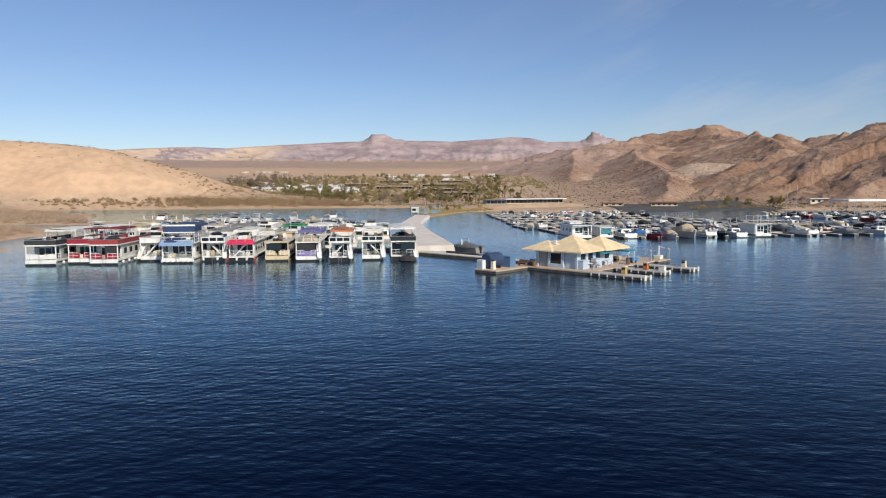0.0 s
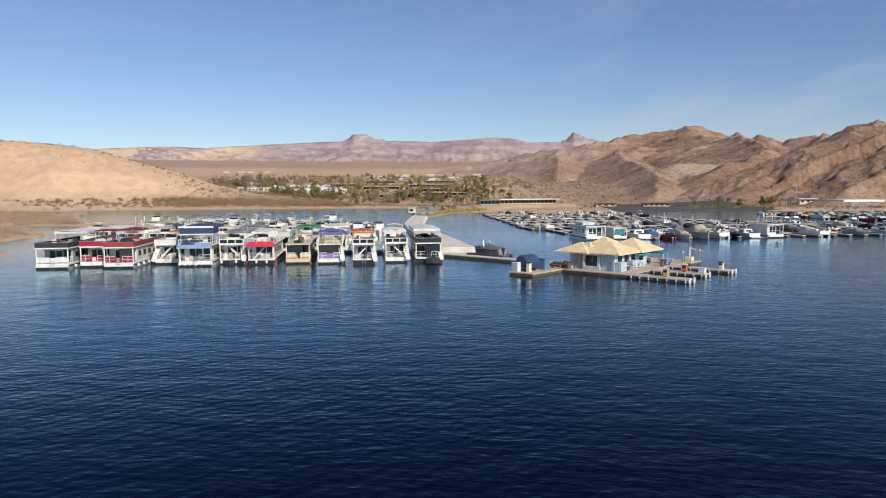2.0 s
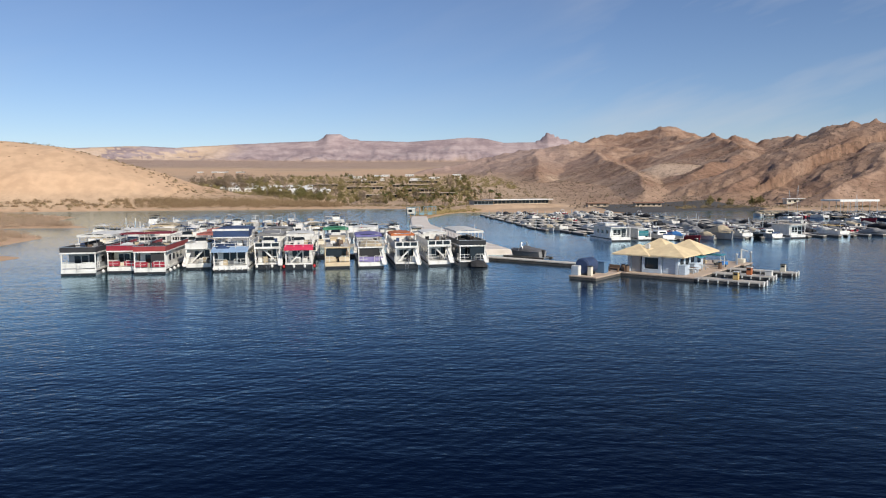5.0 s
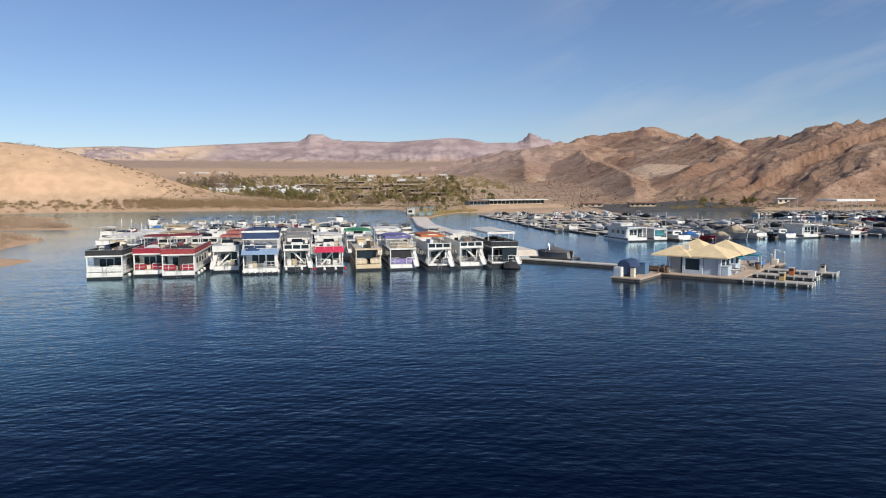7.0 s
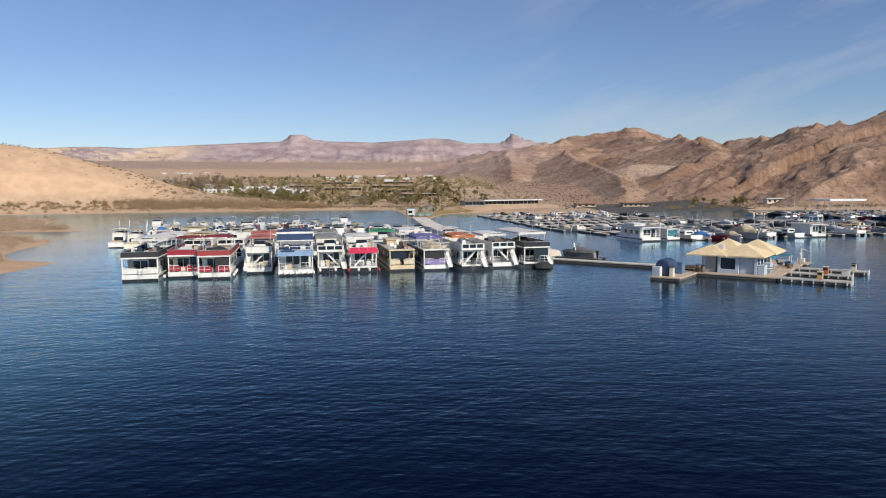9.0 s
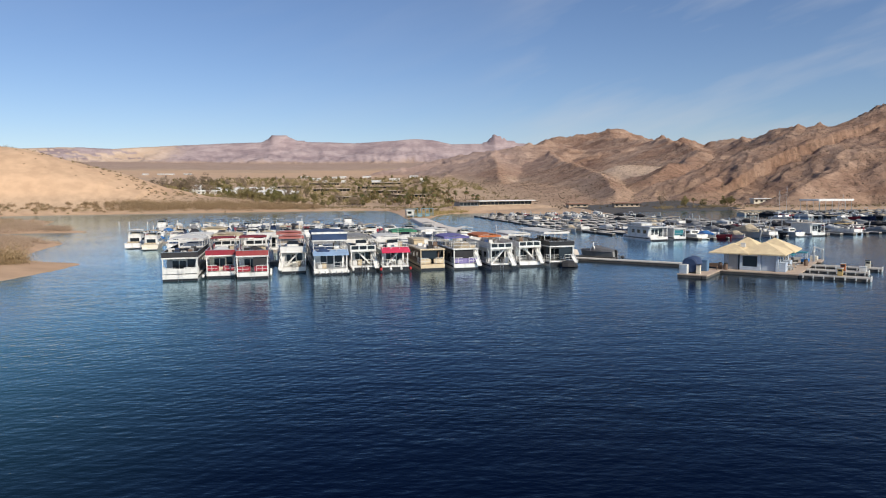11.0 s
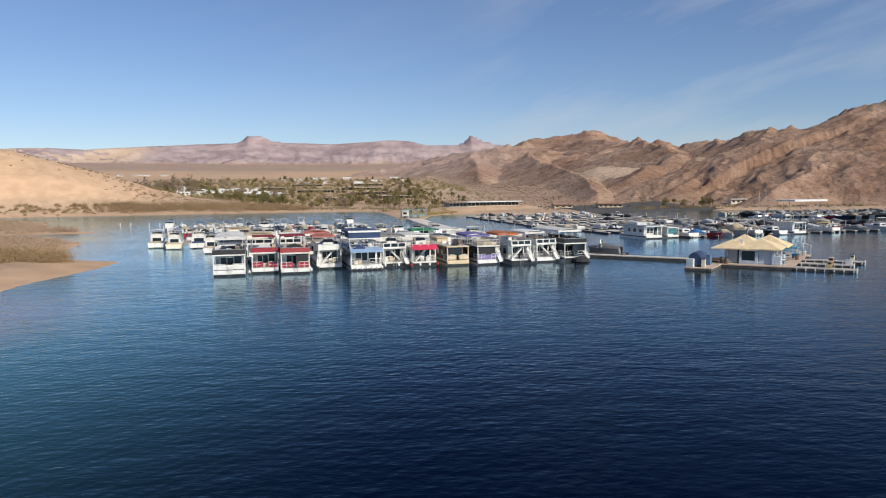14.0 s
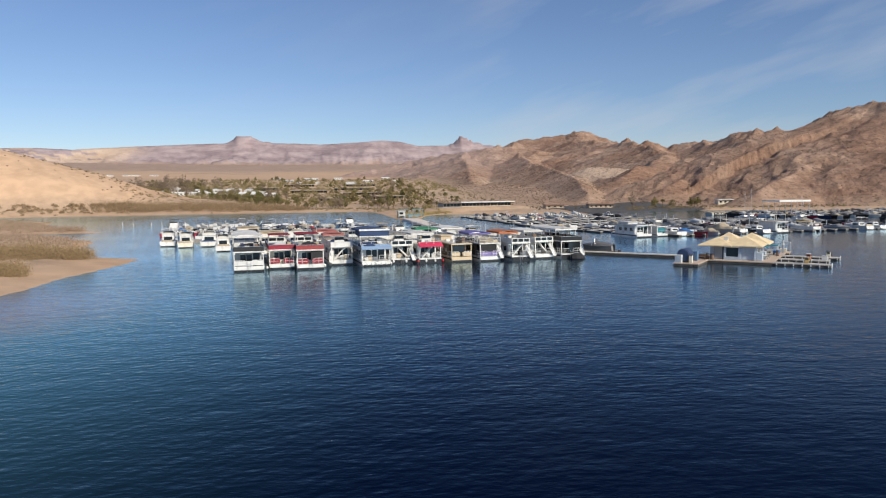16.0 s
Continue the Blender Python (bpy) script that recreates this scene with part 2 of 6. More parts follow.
def ground_material():
    """Sand, rock and far hills, told apart by the masks 'zone' (red rock, green far range with haze in its colour, blue
    pale patches) on the mesh.
    """
    m = bpy.data.materials.new("desert_ground")
    m.use_nodes = True
    t = m.node_tree
    N, L = t.nodes.new, t.links.new
    p = t.nodes["Principled BSDF"]
    p.inputs["Roughness"].default_value, p.inputs["Specular IOR Level"].default_value = 0.95, 0.15
    co = N("ShaderNodeTexCoord")
    at = N("ShaderNodeAttribute")
    at.attribute_name = "zone"
    sp = N("ShaderNodeSeparateColor")
    L(at.outputs["Color"], sp.inputs["Color"])

    def tone(scale, a, b, lo=0.35, hi=0.65, detail=8, stretch=(1, 1, 1), rough=0.6):
        mp, n, r, mx = N("ShaderNodeMapping"), N("ShaderNodeTexNoise"), N("ShaderNodeMapRange"), N("ShaderNodeMix")
        mp.inputs["Scale"].default_value = stretch
        n.inputs["Scale"].default_value, n.inputs["Detail"].default_value, n.inputs["Roughness"].default_value = scale, detail, rough
        r.inputs["From Min"].default_value, r.inputs["From Max"].default_value = lo, hi
        mx.data_type = "RGBA"
        mx.inputs["A"].default_value, mx.inputs["B"].default_value = (*a, 1), (*b, 1)
        L(co.outputs["Object"], mp.inputs["Vector"])
        L(mp.outputs["Vector"], n.inputs["Vector"])
        L(n.outputs["Fac"], r.inputs["Value"])
        L(r.outputs["Result"], mx.inputs["Factor"])
        return mx.outputs["Result"], n.outputs["Fac"]

    def over(a, b, f):
        mx = N("ShaderNodeMix")
        mx.data_type = "RGBA"
        L(f, mx.inputs["Factor"])
        L(a, mx.inputs["A"])
        L(b, mx.inputs["B"])
        return mx.outputs["Result"]

    sand, _ = tone(0.02, (0.535, 0.355, 0.228), (0.57, 0.388, 0.255), detail=5)
    plain, _ = tone(0.012, (0.41, 0.29, 0.198), (0.54, 0.39, 0.268), stretch=(1, 1, 1))
    rock, rn = tone(0.02, (0.275, 0.168, 0.116), (0.50, 0.345, 0.252), 0.36, 0.62, rough=0.72)
    # the bluish haze of distance is mixed into the far tone
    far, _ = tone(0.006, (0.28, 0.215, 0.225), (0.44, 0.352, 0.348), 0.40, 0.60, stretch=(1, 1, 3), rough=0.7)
    pale, _ = tone(0.012, (0.56, 0.405, 0.29), (0.66, 0.51, 0.395))
    rust, _ = tone(0.05, (0.20, 0.108, 0.072), (0.37, 0.225, 0.155), 0.38, 0.62, rough=0.7)
    rp, rr = N("ShaderNodeTexNoise"), N("ShaderNodeMapRange")
    rp.inputs["Scale"].default_value, rp.inputs["Detail"].default_value = 0.012, 6
    rr.inputs["From Min"].default_value, rr.inputs["From Max"].default_value, rr.inputs["To Max"].default_value = 0.46, 0.60, 0.75
    L(co.outputs["Object"], rp.inputs["Vector"])
    L(rp.outputs["Fac"], rr.inputs["Value"])
    rock = over(rock, rust, rr.outputs["Result"])
    c = over(plain, sand, sp.outputs["Blue"])
    c = over(c, rock, sp.outputs["Red"])
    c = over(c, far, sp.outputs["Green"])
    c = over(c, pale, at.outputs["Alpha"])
    fine = N("ShaderNodeTexNoise")
    fine.inputs["Scale"].default_value, fine.inputs["Detail"].default_value = 0.16, 10
    fm = N("ShaderNodeMapRange")
    fm.inputs["From Min"].default_value, fm.inputs["From Max"].default_value = 0.36, 0.62
    fm.inputs["To Min"].default_value, fm.inputs["To Max"].default_value = 0.92, 1.07
    hs = N("ShaderNodeHueSaturation")
    L(co.outputs["Object"], fine.inputs["Vector"])
    L(fine.outputs["Fac"], fm.inputs["Value"])
    L(fm.outputs["Result"], hs.inputs["Value"])
    L(c, hs.inputs["Color"])
    L(hs.outputs["Color"], p.inputs["Base Color"])
    # dark scrub and boulders speckle the rock
    sk = N("ShaderNodeTexNoise")
    sk.inputs["Scale"].default_value, sk.inputs["Detail"].default_value, sk.inputs["Roughness"].default_value = 0.30, 5, 0.8
    sr = N("ShaderNodeMapRange")
    sr.inputs["From Min"].default_value, sr.inputs["From Max"].default_value = 0.52, 0.60
    sr.inputs["To Max"].default_value = 0.45
    sm = N("ShaderNodeMath")
    sm.operation = "MULTIPLY"
    dk = N("ShaderNodeMix")
    dk.data_type = "RGBA"
    dk.inputs["B"].default_value = (0.085, 0.06, 0.045, 1)
    L(co.outputs["Object"], sk.inputs["Vector"])
    L(sk.outputs["Fac"], sr.inputs["Value"])
    L(sr.outputs["Result"], sm.inputs[0])
    sb = N("ShaderNodeMath")
    sb.operation, sb.use_clamp = "MULTIPLY_ADD", True
    sb.inputs[1].default_value, sb.inputs[2].default_value = -0.4, 0.4
    sa = N("ShaderNodeMath")
    sa.operation, sa.use_clamp = "ADD", True
    L(sp.outputs["Blue"], sb.inputs[0])
    L(sb.outputs["Value"], sa.inputs[0])
    L(sp.outputs["Red"], sa.inputs[1])
    L(sa.outputs["Value"], sm.inputs[1])
    L(sm.outputs["Value"], dk.inputs["Factor"])
    L(hs.outputs["Color"], dk.inputs["A"])
    L(dk.outputs["Result"], p.inputs["Base Color"])
    bu = N("ShaderNodeBump")
    bu.inputs["Distance"].default_value = 6.0
    rs = N("ShaderNodeMath")
    rs.operation = "MULTIPLY_ADD"
    rs.inputs[1].default_value, rs.inputs[2].default_value = 0.6, 0.02
    L(sp.outputs["Red"], rs.inputs[0])
    L(rs.outputs["Value"], bu.inputs["Strength"])
    rb = N("ShaderNodeTexNoise")
    rb.inputs["Scale"].default_value, rb.inputs["Detail"].default_value, rb.inputs["Roughness"].default_value = 0.11, 9, 0.75
    L(co.outputs["Object"], rb.inputs["Vector"])
    L(rb.outputs["Fac"], bu.inputs["Height"])
    L(bu.outputs["Normal"], p.inputs["Normal"])
    return m


def water_material():
    m = bpy.data.materials.new("lake_water")
    m.use_nodes = True
    t = m.node_tree
    N, L = t.nodes.new, t.links.new
    p = t.nodes["Principled BSDF"]
    co = N("ShaderNodeTexCoord")
    # shallows off the sand spit show the bottom through
    sub = N("ShaderNodeVectorMath")
    sub.operation = "SUBTRACT"
    sub.inputs[1].default_value = (-92, 72, 0)
    ln = N("ShaderNodeVectorMath")
    ln.operation = "LENGTH"
    sc = N("ShaderNodeVectorMath")
    sc.operation = "MULTIPLY"
    sc.inputs[1].default_value = (1.0, 0.62, 1)
    rg = N("ShaderNodeMapRange")
    rg.interpolation_type = "SMOOTHSTEP"
    rg.inputs["From Min"].default_value, rg.inputs["From Max"].default_value = 58, 4
    cm = N("ShaderNodeMix")
    cm.data_type = "RGBA"
    cm.inputs["A"].default_value, cm.inputs["B"].default_value = (0.0006, 0.0034, 0.016, 1), (0.05, 0.165, 0.18, 1)
    L(co.outputs["Object"], sub.inputs[0])
    L(sub.outputs["Vector"], sc.inputs[0])
    L(sc.outputs["Vector"], ln.inputs[0])
    L(ln.outputs["Value"], rg.inputs["Value"])
    L(rg.outputs["Result"], cm.inputs["Factor"])
    prev = None
    for scale, amp, turn, sx in ((0.9, 0.10, 20, 2.2), (0.26, 0.19, -15, 1.8), (2.6, 0.018, 35, 1.6)):
        mp, n, mu = N("ShaderNodeMapping"), N("ShaderNodeTexNoise"), N("ShaderNodeMath")
        mp.inputs["Rotation"].default_value, mp.inputs["Scale"].default_value = (0, 0, radians(turn)), (1, sx, 1)
        n.inputs["Scale"].default_value, n.inputs["Detail"].default_value = scale, 3
        mu.operation = "MULTIPLY_ADD"
        mu.inputs[1].default_value, mu.inputs[2].default_value = amp, 0
        L(co.outputs["Object"], mp.inputs["Vector"])
        L(mp.outputs["Vector"], n.inputs["Vector"])
        L(n.outputs["Fac"], mu.inputs[0])
        if prev:
            L(prev, mu.inputs[2])
        prev = mu.outputs["Value"]
    # a train of long-crested wavelets
    wm, wv, wa = N("ShaderNodeMapping"), N("ShaderNodeTexWave"), N("ShaderNodeMath")
    wm.inputs["Rotation"].default_value = (0, 0, radians(41))
    wv.inputs["Scale"].default_value, wv.inputs["Distortion"].default_value = 0.40, 6.0
    wv.inputs["Detail"].default_value, wv.inputs["Detail Scale"].default_value = 2, 0.35
    wa.operation = "MULTIPLY_ADD"
    wa.inputs[1].default_value = 0.009
    L(co.outputs["Object"], wm.inputs["Vector"])
    L(wm.outputs["Vector"], wv.inputs["Vector"])
    L(wv.outputs["Fac"], wa.inputs[0])
    L(prev, wa.inputs[2])
    prev = wa.outputs["Value"]
    bu = N("ShaderNodeBump")
    bu.inputs["Distance"].default_value = 1.0
    # wind lanes: the ripple is stronger in some stretches than in others
    lane, lm, lr = N("ShaderNodeTexNoise"), N("ShaderNodeMapping"), N("ShaderNodeMapRange")
    lm.inputs["Rotation"].default_value, lm.inputs["Scale"].default_value = (0, 0, radians(-12)), (0.35, 1.0, 1)
    lane.inputs["Scale"].default_value, lane.inputs["Detail"].default_value = 0.045, 4
    lr.inputs["From Min"].default_value, lr.inputs["From Max"].default_value = 0.35, 0.65
    lr.inputs["To Min"].default_value, lr.inputs["To Max"].default_value = 0.34, 0.58
    L(co.outputs["Object"], lm.inputs["Vector"])
    L(lm.outputs["Vector"], lane.inputs["Vector"])
    L(lane.outputs["Fac"], lr.inputs["Value"])
    xyz, shelter, calm, soft = N("ShaderNodeSeparateXYZ"), N("ShaderNodeMapRange"), N("ShaderNodeMath"), N("ShaderNodeMapRange")
    shelter.interpolation_type, calm.operation = "SMOOTHSTEP", "MULTIPLY"
    shelter.inputs["From Min"].default_value, shelter.inputs["From Max"].default_value = 88, 150
    shelter.inputs["To Min"].default_value, shelter.inputs["To Max"].default_value = 1.0, 0.6
    soft.inputs["From Min"].default_value, soft.inputs["From Max"].default_value = 0.6, 1.0
    soft.inputs["To Min"].default_value, soft.inputs["To Max"].default_value = 0.09, 0.13
    L(co.outputs["Object"], xyz.inputs["Vector"])
    L(xyz.outputs["Y"], shelter.inputs["Value"])
    L(lr.outputs["Result"], calm.inputs[0])
    L(shelter.outputs["Result"], calm.inputs[1])
    L(calm.outputs["Value"], bu.inputs["Strength"])
    L(shelter.outputs["Result"], soft.inputs["Value"])
    L(prev, bu.inputs["Height"])
    # the water's own blue under a rippled gloss
    t.nodes.remove(p)
    body, gloss, fr, mx = N("ShaderNodeBsdfDiffuse"), N("ShaderNodeBsdfGlossy"), N("ShaderNodeFresnel"), N("ShaderNodeMixShader")
    gloss.inputs["Color"].default_value = (0.68, 0.87, 1.0, 1)
    L(soft.outputs["Result"], gloss.inputs["Roughness"])
    fr.inputs["IOR"].default_value = 1.195
    # the sandy bottom at the edge of the spit
    near, dist, edge, silt = N("ShaderNodeVectorMath"), N("ShaderNodeVectorMath"), N("ShaderNodeMapRange"), N("ShaderNodeMix")
    near.operation, dist.operation, edge.interpolation_type, silt.data_type = "SUBTRACT", "LENGTH", "SMOOTHSTEP", "RGBA"
    near.inputs[1].default_value = (-90, 64, 0)
    edge.inputs["From Min"].default_value, edge.inputs["From Max"].default_value = 26, 8
    silt.inputs["B"].default_value = (0.20, 0.135, 0.105, 1)
    L(co.outputs["Object"], near.inputs[0])
    L(near.outputs["Vector"], dist.inputs[0])
    L(dist.outputs["Value"], edge.inputs["Value"])
    L(edge.outputs["Result"], silt.inputs["Factor"])
    L(cm.outputs["Result"], silt.inputs["A"])
    L(silt.outputs["Result"], body.inputs["Color"])
    L(bu.outputs["Normal"], gloss.inputs["Normal"])
    L(bu.outputs["Normal"], fr.inputs["Normal"])
    steep, gain = N("ShaderNodeMath"), N("ShaderNodeMath")
    steep.operation, gain.operation, gain.use_clamp = "POWER", "MULTIPLY", True
    steep.inputs[1].default_value, gain.inputs[1].default_value = 1.5, 2.4
    L(fr.outputs["Fac"], steep.inputs[0])
    L(steep.outputs["Value"], gain.inputs[0])
    L(gain.outputs["Value"], mx.inputs["Fac"])
    L(body.outputs["BSDF"], mx.inputs[1])
    L(gloss.outputs["BSDF"], mx.inputs[2])
    L(mx.outputs["Shader"], t.nodes["Material Output"].inputs["Surface"])
    return m


GROUND, WATER = ground_material(), water_material()

# ---- geometry helpers ----
def part(name, bm, material, parent=None, label=""):
    """Links a bmesh as one mesh object, under a thing or under a part."""
    me = bpy.data.meshes.new(name)
    bm.to_mesh(me)
    bm.free()
    me.materials.append(material)
    ob = new(name, me)
    ob.parent = parent
    if label:
        ob["label"] = label
    return ob


def thing(name, x, y, z, turn, label, category, group="", kind=""):
    ob = new(name)
    ob.matrix_world = pose(x, y, z, 0, 0, turn)
    return tagged(ob, label, category, group, kind)


def add_box(bm, x0, x1, y0, y1, z0, z1, bevel=0.0, top=1.0, top_y=None):
    """A box; top narrows its upper face in x (and in y by top_y), bevel rounds its edges."""
    ty = top if top_y is None else top_y
    cx, cy, hx, hy = (x0 + x1) / 2, (y0 + y1) / 2, (x1 - x0) / 2, (y1 - y0) / 2
    v = [bm.verts.new((cx + sx * hx * k, cy + sy * hy * ky, z)) for z, k, ky in ((z0, 1, 1), (z1, top, ty)) for sx, sy in ((-1, -1), (1, -1), (1, 1), (-1, 1))]
    fs = [bm.faces.new([v[i] for i in q]) for q in ((3, 2, 1, 0), (4, 5, 6, 7), (0, 1, 5, 4), (1, 2, 6, 5), (2, 3, 7, 6), (3, 0, 4, 7))]
    if bevel:
        bmesh.ops.bevel(bm, geom=list({e for f in fs for e in f.edges}), offset=bevel, segments=1, affect="EDGES")
    return bm


def box(x0, x1, y0, y1, z0, z1, bevel=0.0, top=1.0, top_y=None):
    return add_box(bmesh.new(), x0, x1, y0, y1, z0, z1, bevel, top, top_y)


def add_tube(bm, a, b, r, r2=None, sides=6):
    a, b = Vector(a), Vector(b)
    turn = (b - a).to_track_quat("Z", "Y").to_matrix()
    rings = [[bm.verts.new(p + turn @ Vector((rr * math.cos(k), rr * math.sin(k), 0))) for k in (math.tau * i / sides for i in range(sides))] for p, rr in ((a, r), (b, r if r2 is None else r2))]
    for i in range(sides):
        j = (i + 1) % sides
        bm.faces.new((rings[0][i], rings[0][j], rings[1][j], rings[1][i]))
    bm.faces.new(rings[0][::-1])
    bm.faces.new(rings[1])
    return bm


def tube(a, b, r, r2=None, sides=6):
    return add_tube(bmesh.new(), a, b, r, r2, sides)


def loft(sections, closed_ends=True):
    """Skins a row of equal-length closed rings of points."""
    bm = bmesh.new()
    rings = [[bm.verts.new(p) for p in ring] for ring in sections]
    n = len(rings[0])
    for a, b in zip(rings, rings[1:]):
        for i in range(n):
            j = (i + 1) % n
            bm.faces.new((a[i], a[j], b[j], b[i]))
    if closed_ends:
        bm.faces.new(rings[0][::-1])
        bm.faces.new(rings[-1])
    bmesh.ops.recalc_face_normals(bm, faces=bm.faces)
    return bm


def mesh_object(name, verts, faces, material, smooth=False):
    me = bpy.data.meshes.new(name)
    me.from_pydata(verts, [], faces)
    me.materials.append(material)
    if smooth:
        me.polygons.foreach_set("use_smooth", [True] * len(me.polygons))
    me.update()
    return new(name, me)


# ---- land ----
def hash2(i, j, seed):
    v = np.sin(i * 127.1 + j * 311.7 + seed * 74.7) * 43758.5453
    return v - np.floor(v)


def vnoise(x, y, seed=0):
    i, j = np.floor(x), np.floor(y)
    u, v = x - i, y - j
    u, v = u * u * u * (u * (u * 6 - 15) + 10), v * v * v * (v * (v * 6 - 15) + 10)
    a, b, c, d = hash2(i, j, seed), hash2(i + 1, j, seed), hash2(i, j + 1, seed), hash2(i + 1, j + 1, seed)
    return (a * (1 - u) + b * u) * (1 - v) + (c * (1 - u) + d * u) * v


def fbm(x, y, size, octaves=5, seed=0, gain=0.5, ridged=False):
    """Fractal noise about 0 (ridged: 0 to 1, sharp crests at 1)."""
    total, amp, norm = 0, 1.0, 0
    for k in range(octaves):
        f = 2.0**k / size
        c, s = math.cos(0.6 + 1.1 * k), math.sin(0.6 + 1.1 * k)
        n = vnoise((c * x - s * y) * f + 17.3 * k, (s * x + c * y) * f - 9.1 * k, seed + k)
        total = total + amp * ((1 - np.abs(2 * n - 1)) if ridged else (n - 0.5))
        norm += amp
        amp *= gain
    return total / norm


SHORE = [(-4800, -900), (-600, -260), (-230, -90), (-130, 0), (-99, 40), (-90, 66), (-88, 80), (-88.6, 90), (-87, 101), (-86, 110), (-86.5, 119.5), (-91, 120.5), (-97, 124), (-104, 134), (-107.5, 147),
         (-111.5, 167), (-121, 178), (-150, 194), (-166, 208), (-147, 210.5), (-127, 211), (-127, 217), (-147, 232), (-163, 262), (-177, 300), (-230, 330),
         (-262, 368), (-231, 384), (-158, 399), (-93, 411), (-52, 413), (-37, 396), (-32.5, 350), (-30.5, 310), (-29.5, 285), (-28, 267), (-23, 263), (-19, 285), (-14, 315), (-6, 336), (8, 340),
         (30, 326), (65, 316), (95, 332), (118, 350), (150, 345), (200, 332), (262, 318), (335, 285), (430, 215), (640, 90), (1000, -60), (4800, -400),
         (4800, 4800), (-4800, 4800)]


def inland(x, y):
    """Metres inland from the shoreline, negative in the lake."""
    inside, best = np.zeros(x.shape, bool), np.full(x.shape, 1e12)
    for (ax, ay), (bx, by) in zip(SHORE, SHORE[1:] + SHORE[:1]):
        dx, dy = bx - ax, by - ay
        s = np.clip(((x - ax) * dx + (y - ay) * dy) / (dx * dx + dy * dy), 0, 1)
        best = np.minimum(best, (x - ax - s * dx) ** 2 + (y - ay - s * dy) ** 2)
        with np.errstate(divide="ignore", invalid="ignore"):
            inside ^= ((ay > y) != (by > y)) & (x < ax + (y - ay) * dx / np.where(dy == 0, 1e-9, dy))
    return np.where(inside, 1, -1) * np.sqrt(best)


# crest lines of the hills: slope, then points x, y, height
HILL = [(-520, 330, 46), (-392, 397, 46), (-336, 446, 45), (-303, 457, 43), (-267, 456, 39), (-242, 458, 32), (-212, 463, 24), (-184, 464, 14), (-160, 460, 8)]
CRESTS = [
    (0.40, [(150, 1900, 72), (245, 1733, 97), (333, 1718, 129), (379, 1709, 143), (430, 1697, 148), (474, 1685, 151), (523, 1671, 166), (548, 1662, 160), (575, 1652, 147), (622, 1636, 128), (700, 1600, 98), (900, 1500, 84)]),
    (0.42, [(427, 1122, 98), (446, 1115, 94), (475, 1103, 95), (488, 1097, 86), (525, 1046, 91), (600, 960, 92)]),
    (0.40, [(379, 1400, 112), (427, 1122, 98), (300, 712, 50), (199, 593, 24)]),
    (0.50, [(525, 1046, 91), (409, 825, 69), (399, 773, 74), (407, 745, 78), (414, 729, 84), (423, 720, 79), (424, 710, 81), (433, 692, 73), (440, 640, 66)]),
    (0.50, [(414, 729, 82), (346, 642, 52), (256, 532, 36), (215, 486, 24), (179, 460, 16)]),
    (0.50, [(369, 603, 60), (369, 579, 69), (368, 555, 75), (369, 541, 80), (370, 528, 84), (379, 508, 82), (381, 493, 77), (403, 446, 71), (450, 388, 62), (560, 300, 54)]),
    (0.50, [(370, 528, 78), (310, 470, 46), (254, 415, 25), (200, 380, 13)]),
    (0.34, [(345, 1620, 130), (268, 1310, 103), (216, 1290, 96), (165, 1300, 91), (106, 1320, 83), (60, 1330, 75), (10, 1310, 61), (-50, 1290, 50)]),
    (0.34, [(165, 1300, 88), (120, 1000, 50), (92, 780, 22)]),
    (0.42, [(333, 1718, 125), (191, 859, 46), (176, 655, 27), (120, 462, 9)]),
    (0.45, [(381, 493, 70), (330, 400, 38), (290, 345, 16)]),
]
RANGE = [(-4100, 1700, 240), (-2938, 3273, 243), (-2658, 3504, 240), (-2441, 3659, 241), (-2198, 3810, 254), (-1870, 3981, 278), (-1631, 4085, 275), (-1244, 4219, 303), (-864, 4313, 327), (-560, 4364, 335),
         (-251, 4392, 327), (-32, 4400, 341), (132, 4398, 356), (240, 4393, 348), (365, 4385, 321), (559, 4364, 322), (833, 4321, 318), (1000, 4285, 285), (1143, 4249, 250), (2600, 3400, 180), (4200, 1600, 160)]


def below_crest(x, y, line):
    """For each place the crest line's height at its nearest point, and the distance to it."""
    high, near = np.zeros(x.shape), np.full(x.shape, 1e12)
    for (ax, ay, az), (bx, by, bz) in zip(line, line[1:]):
        dx, dy = bx - ax, by - ay
        s = np.clip(((x - ax) * dx + (y - ay) * dy) / (dx * dx + dy * dy), 0, 1)
        d = (x - ax - s * dx) ** 2 + (y - ay - s * dy) ** 2
        high, near = np.where(d < near, az + s * (bz - az), high), np.minimum(d, near)
    return high, np.sqrt(near)


def smooth(v, lo, hi):
    s = np.clip((v - lo) / (hi - lo), 0, 1)
    return s * s * (3 - 2 * s)


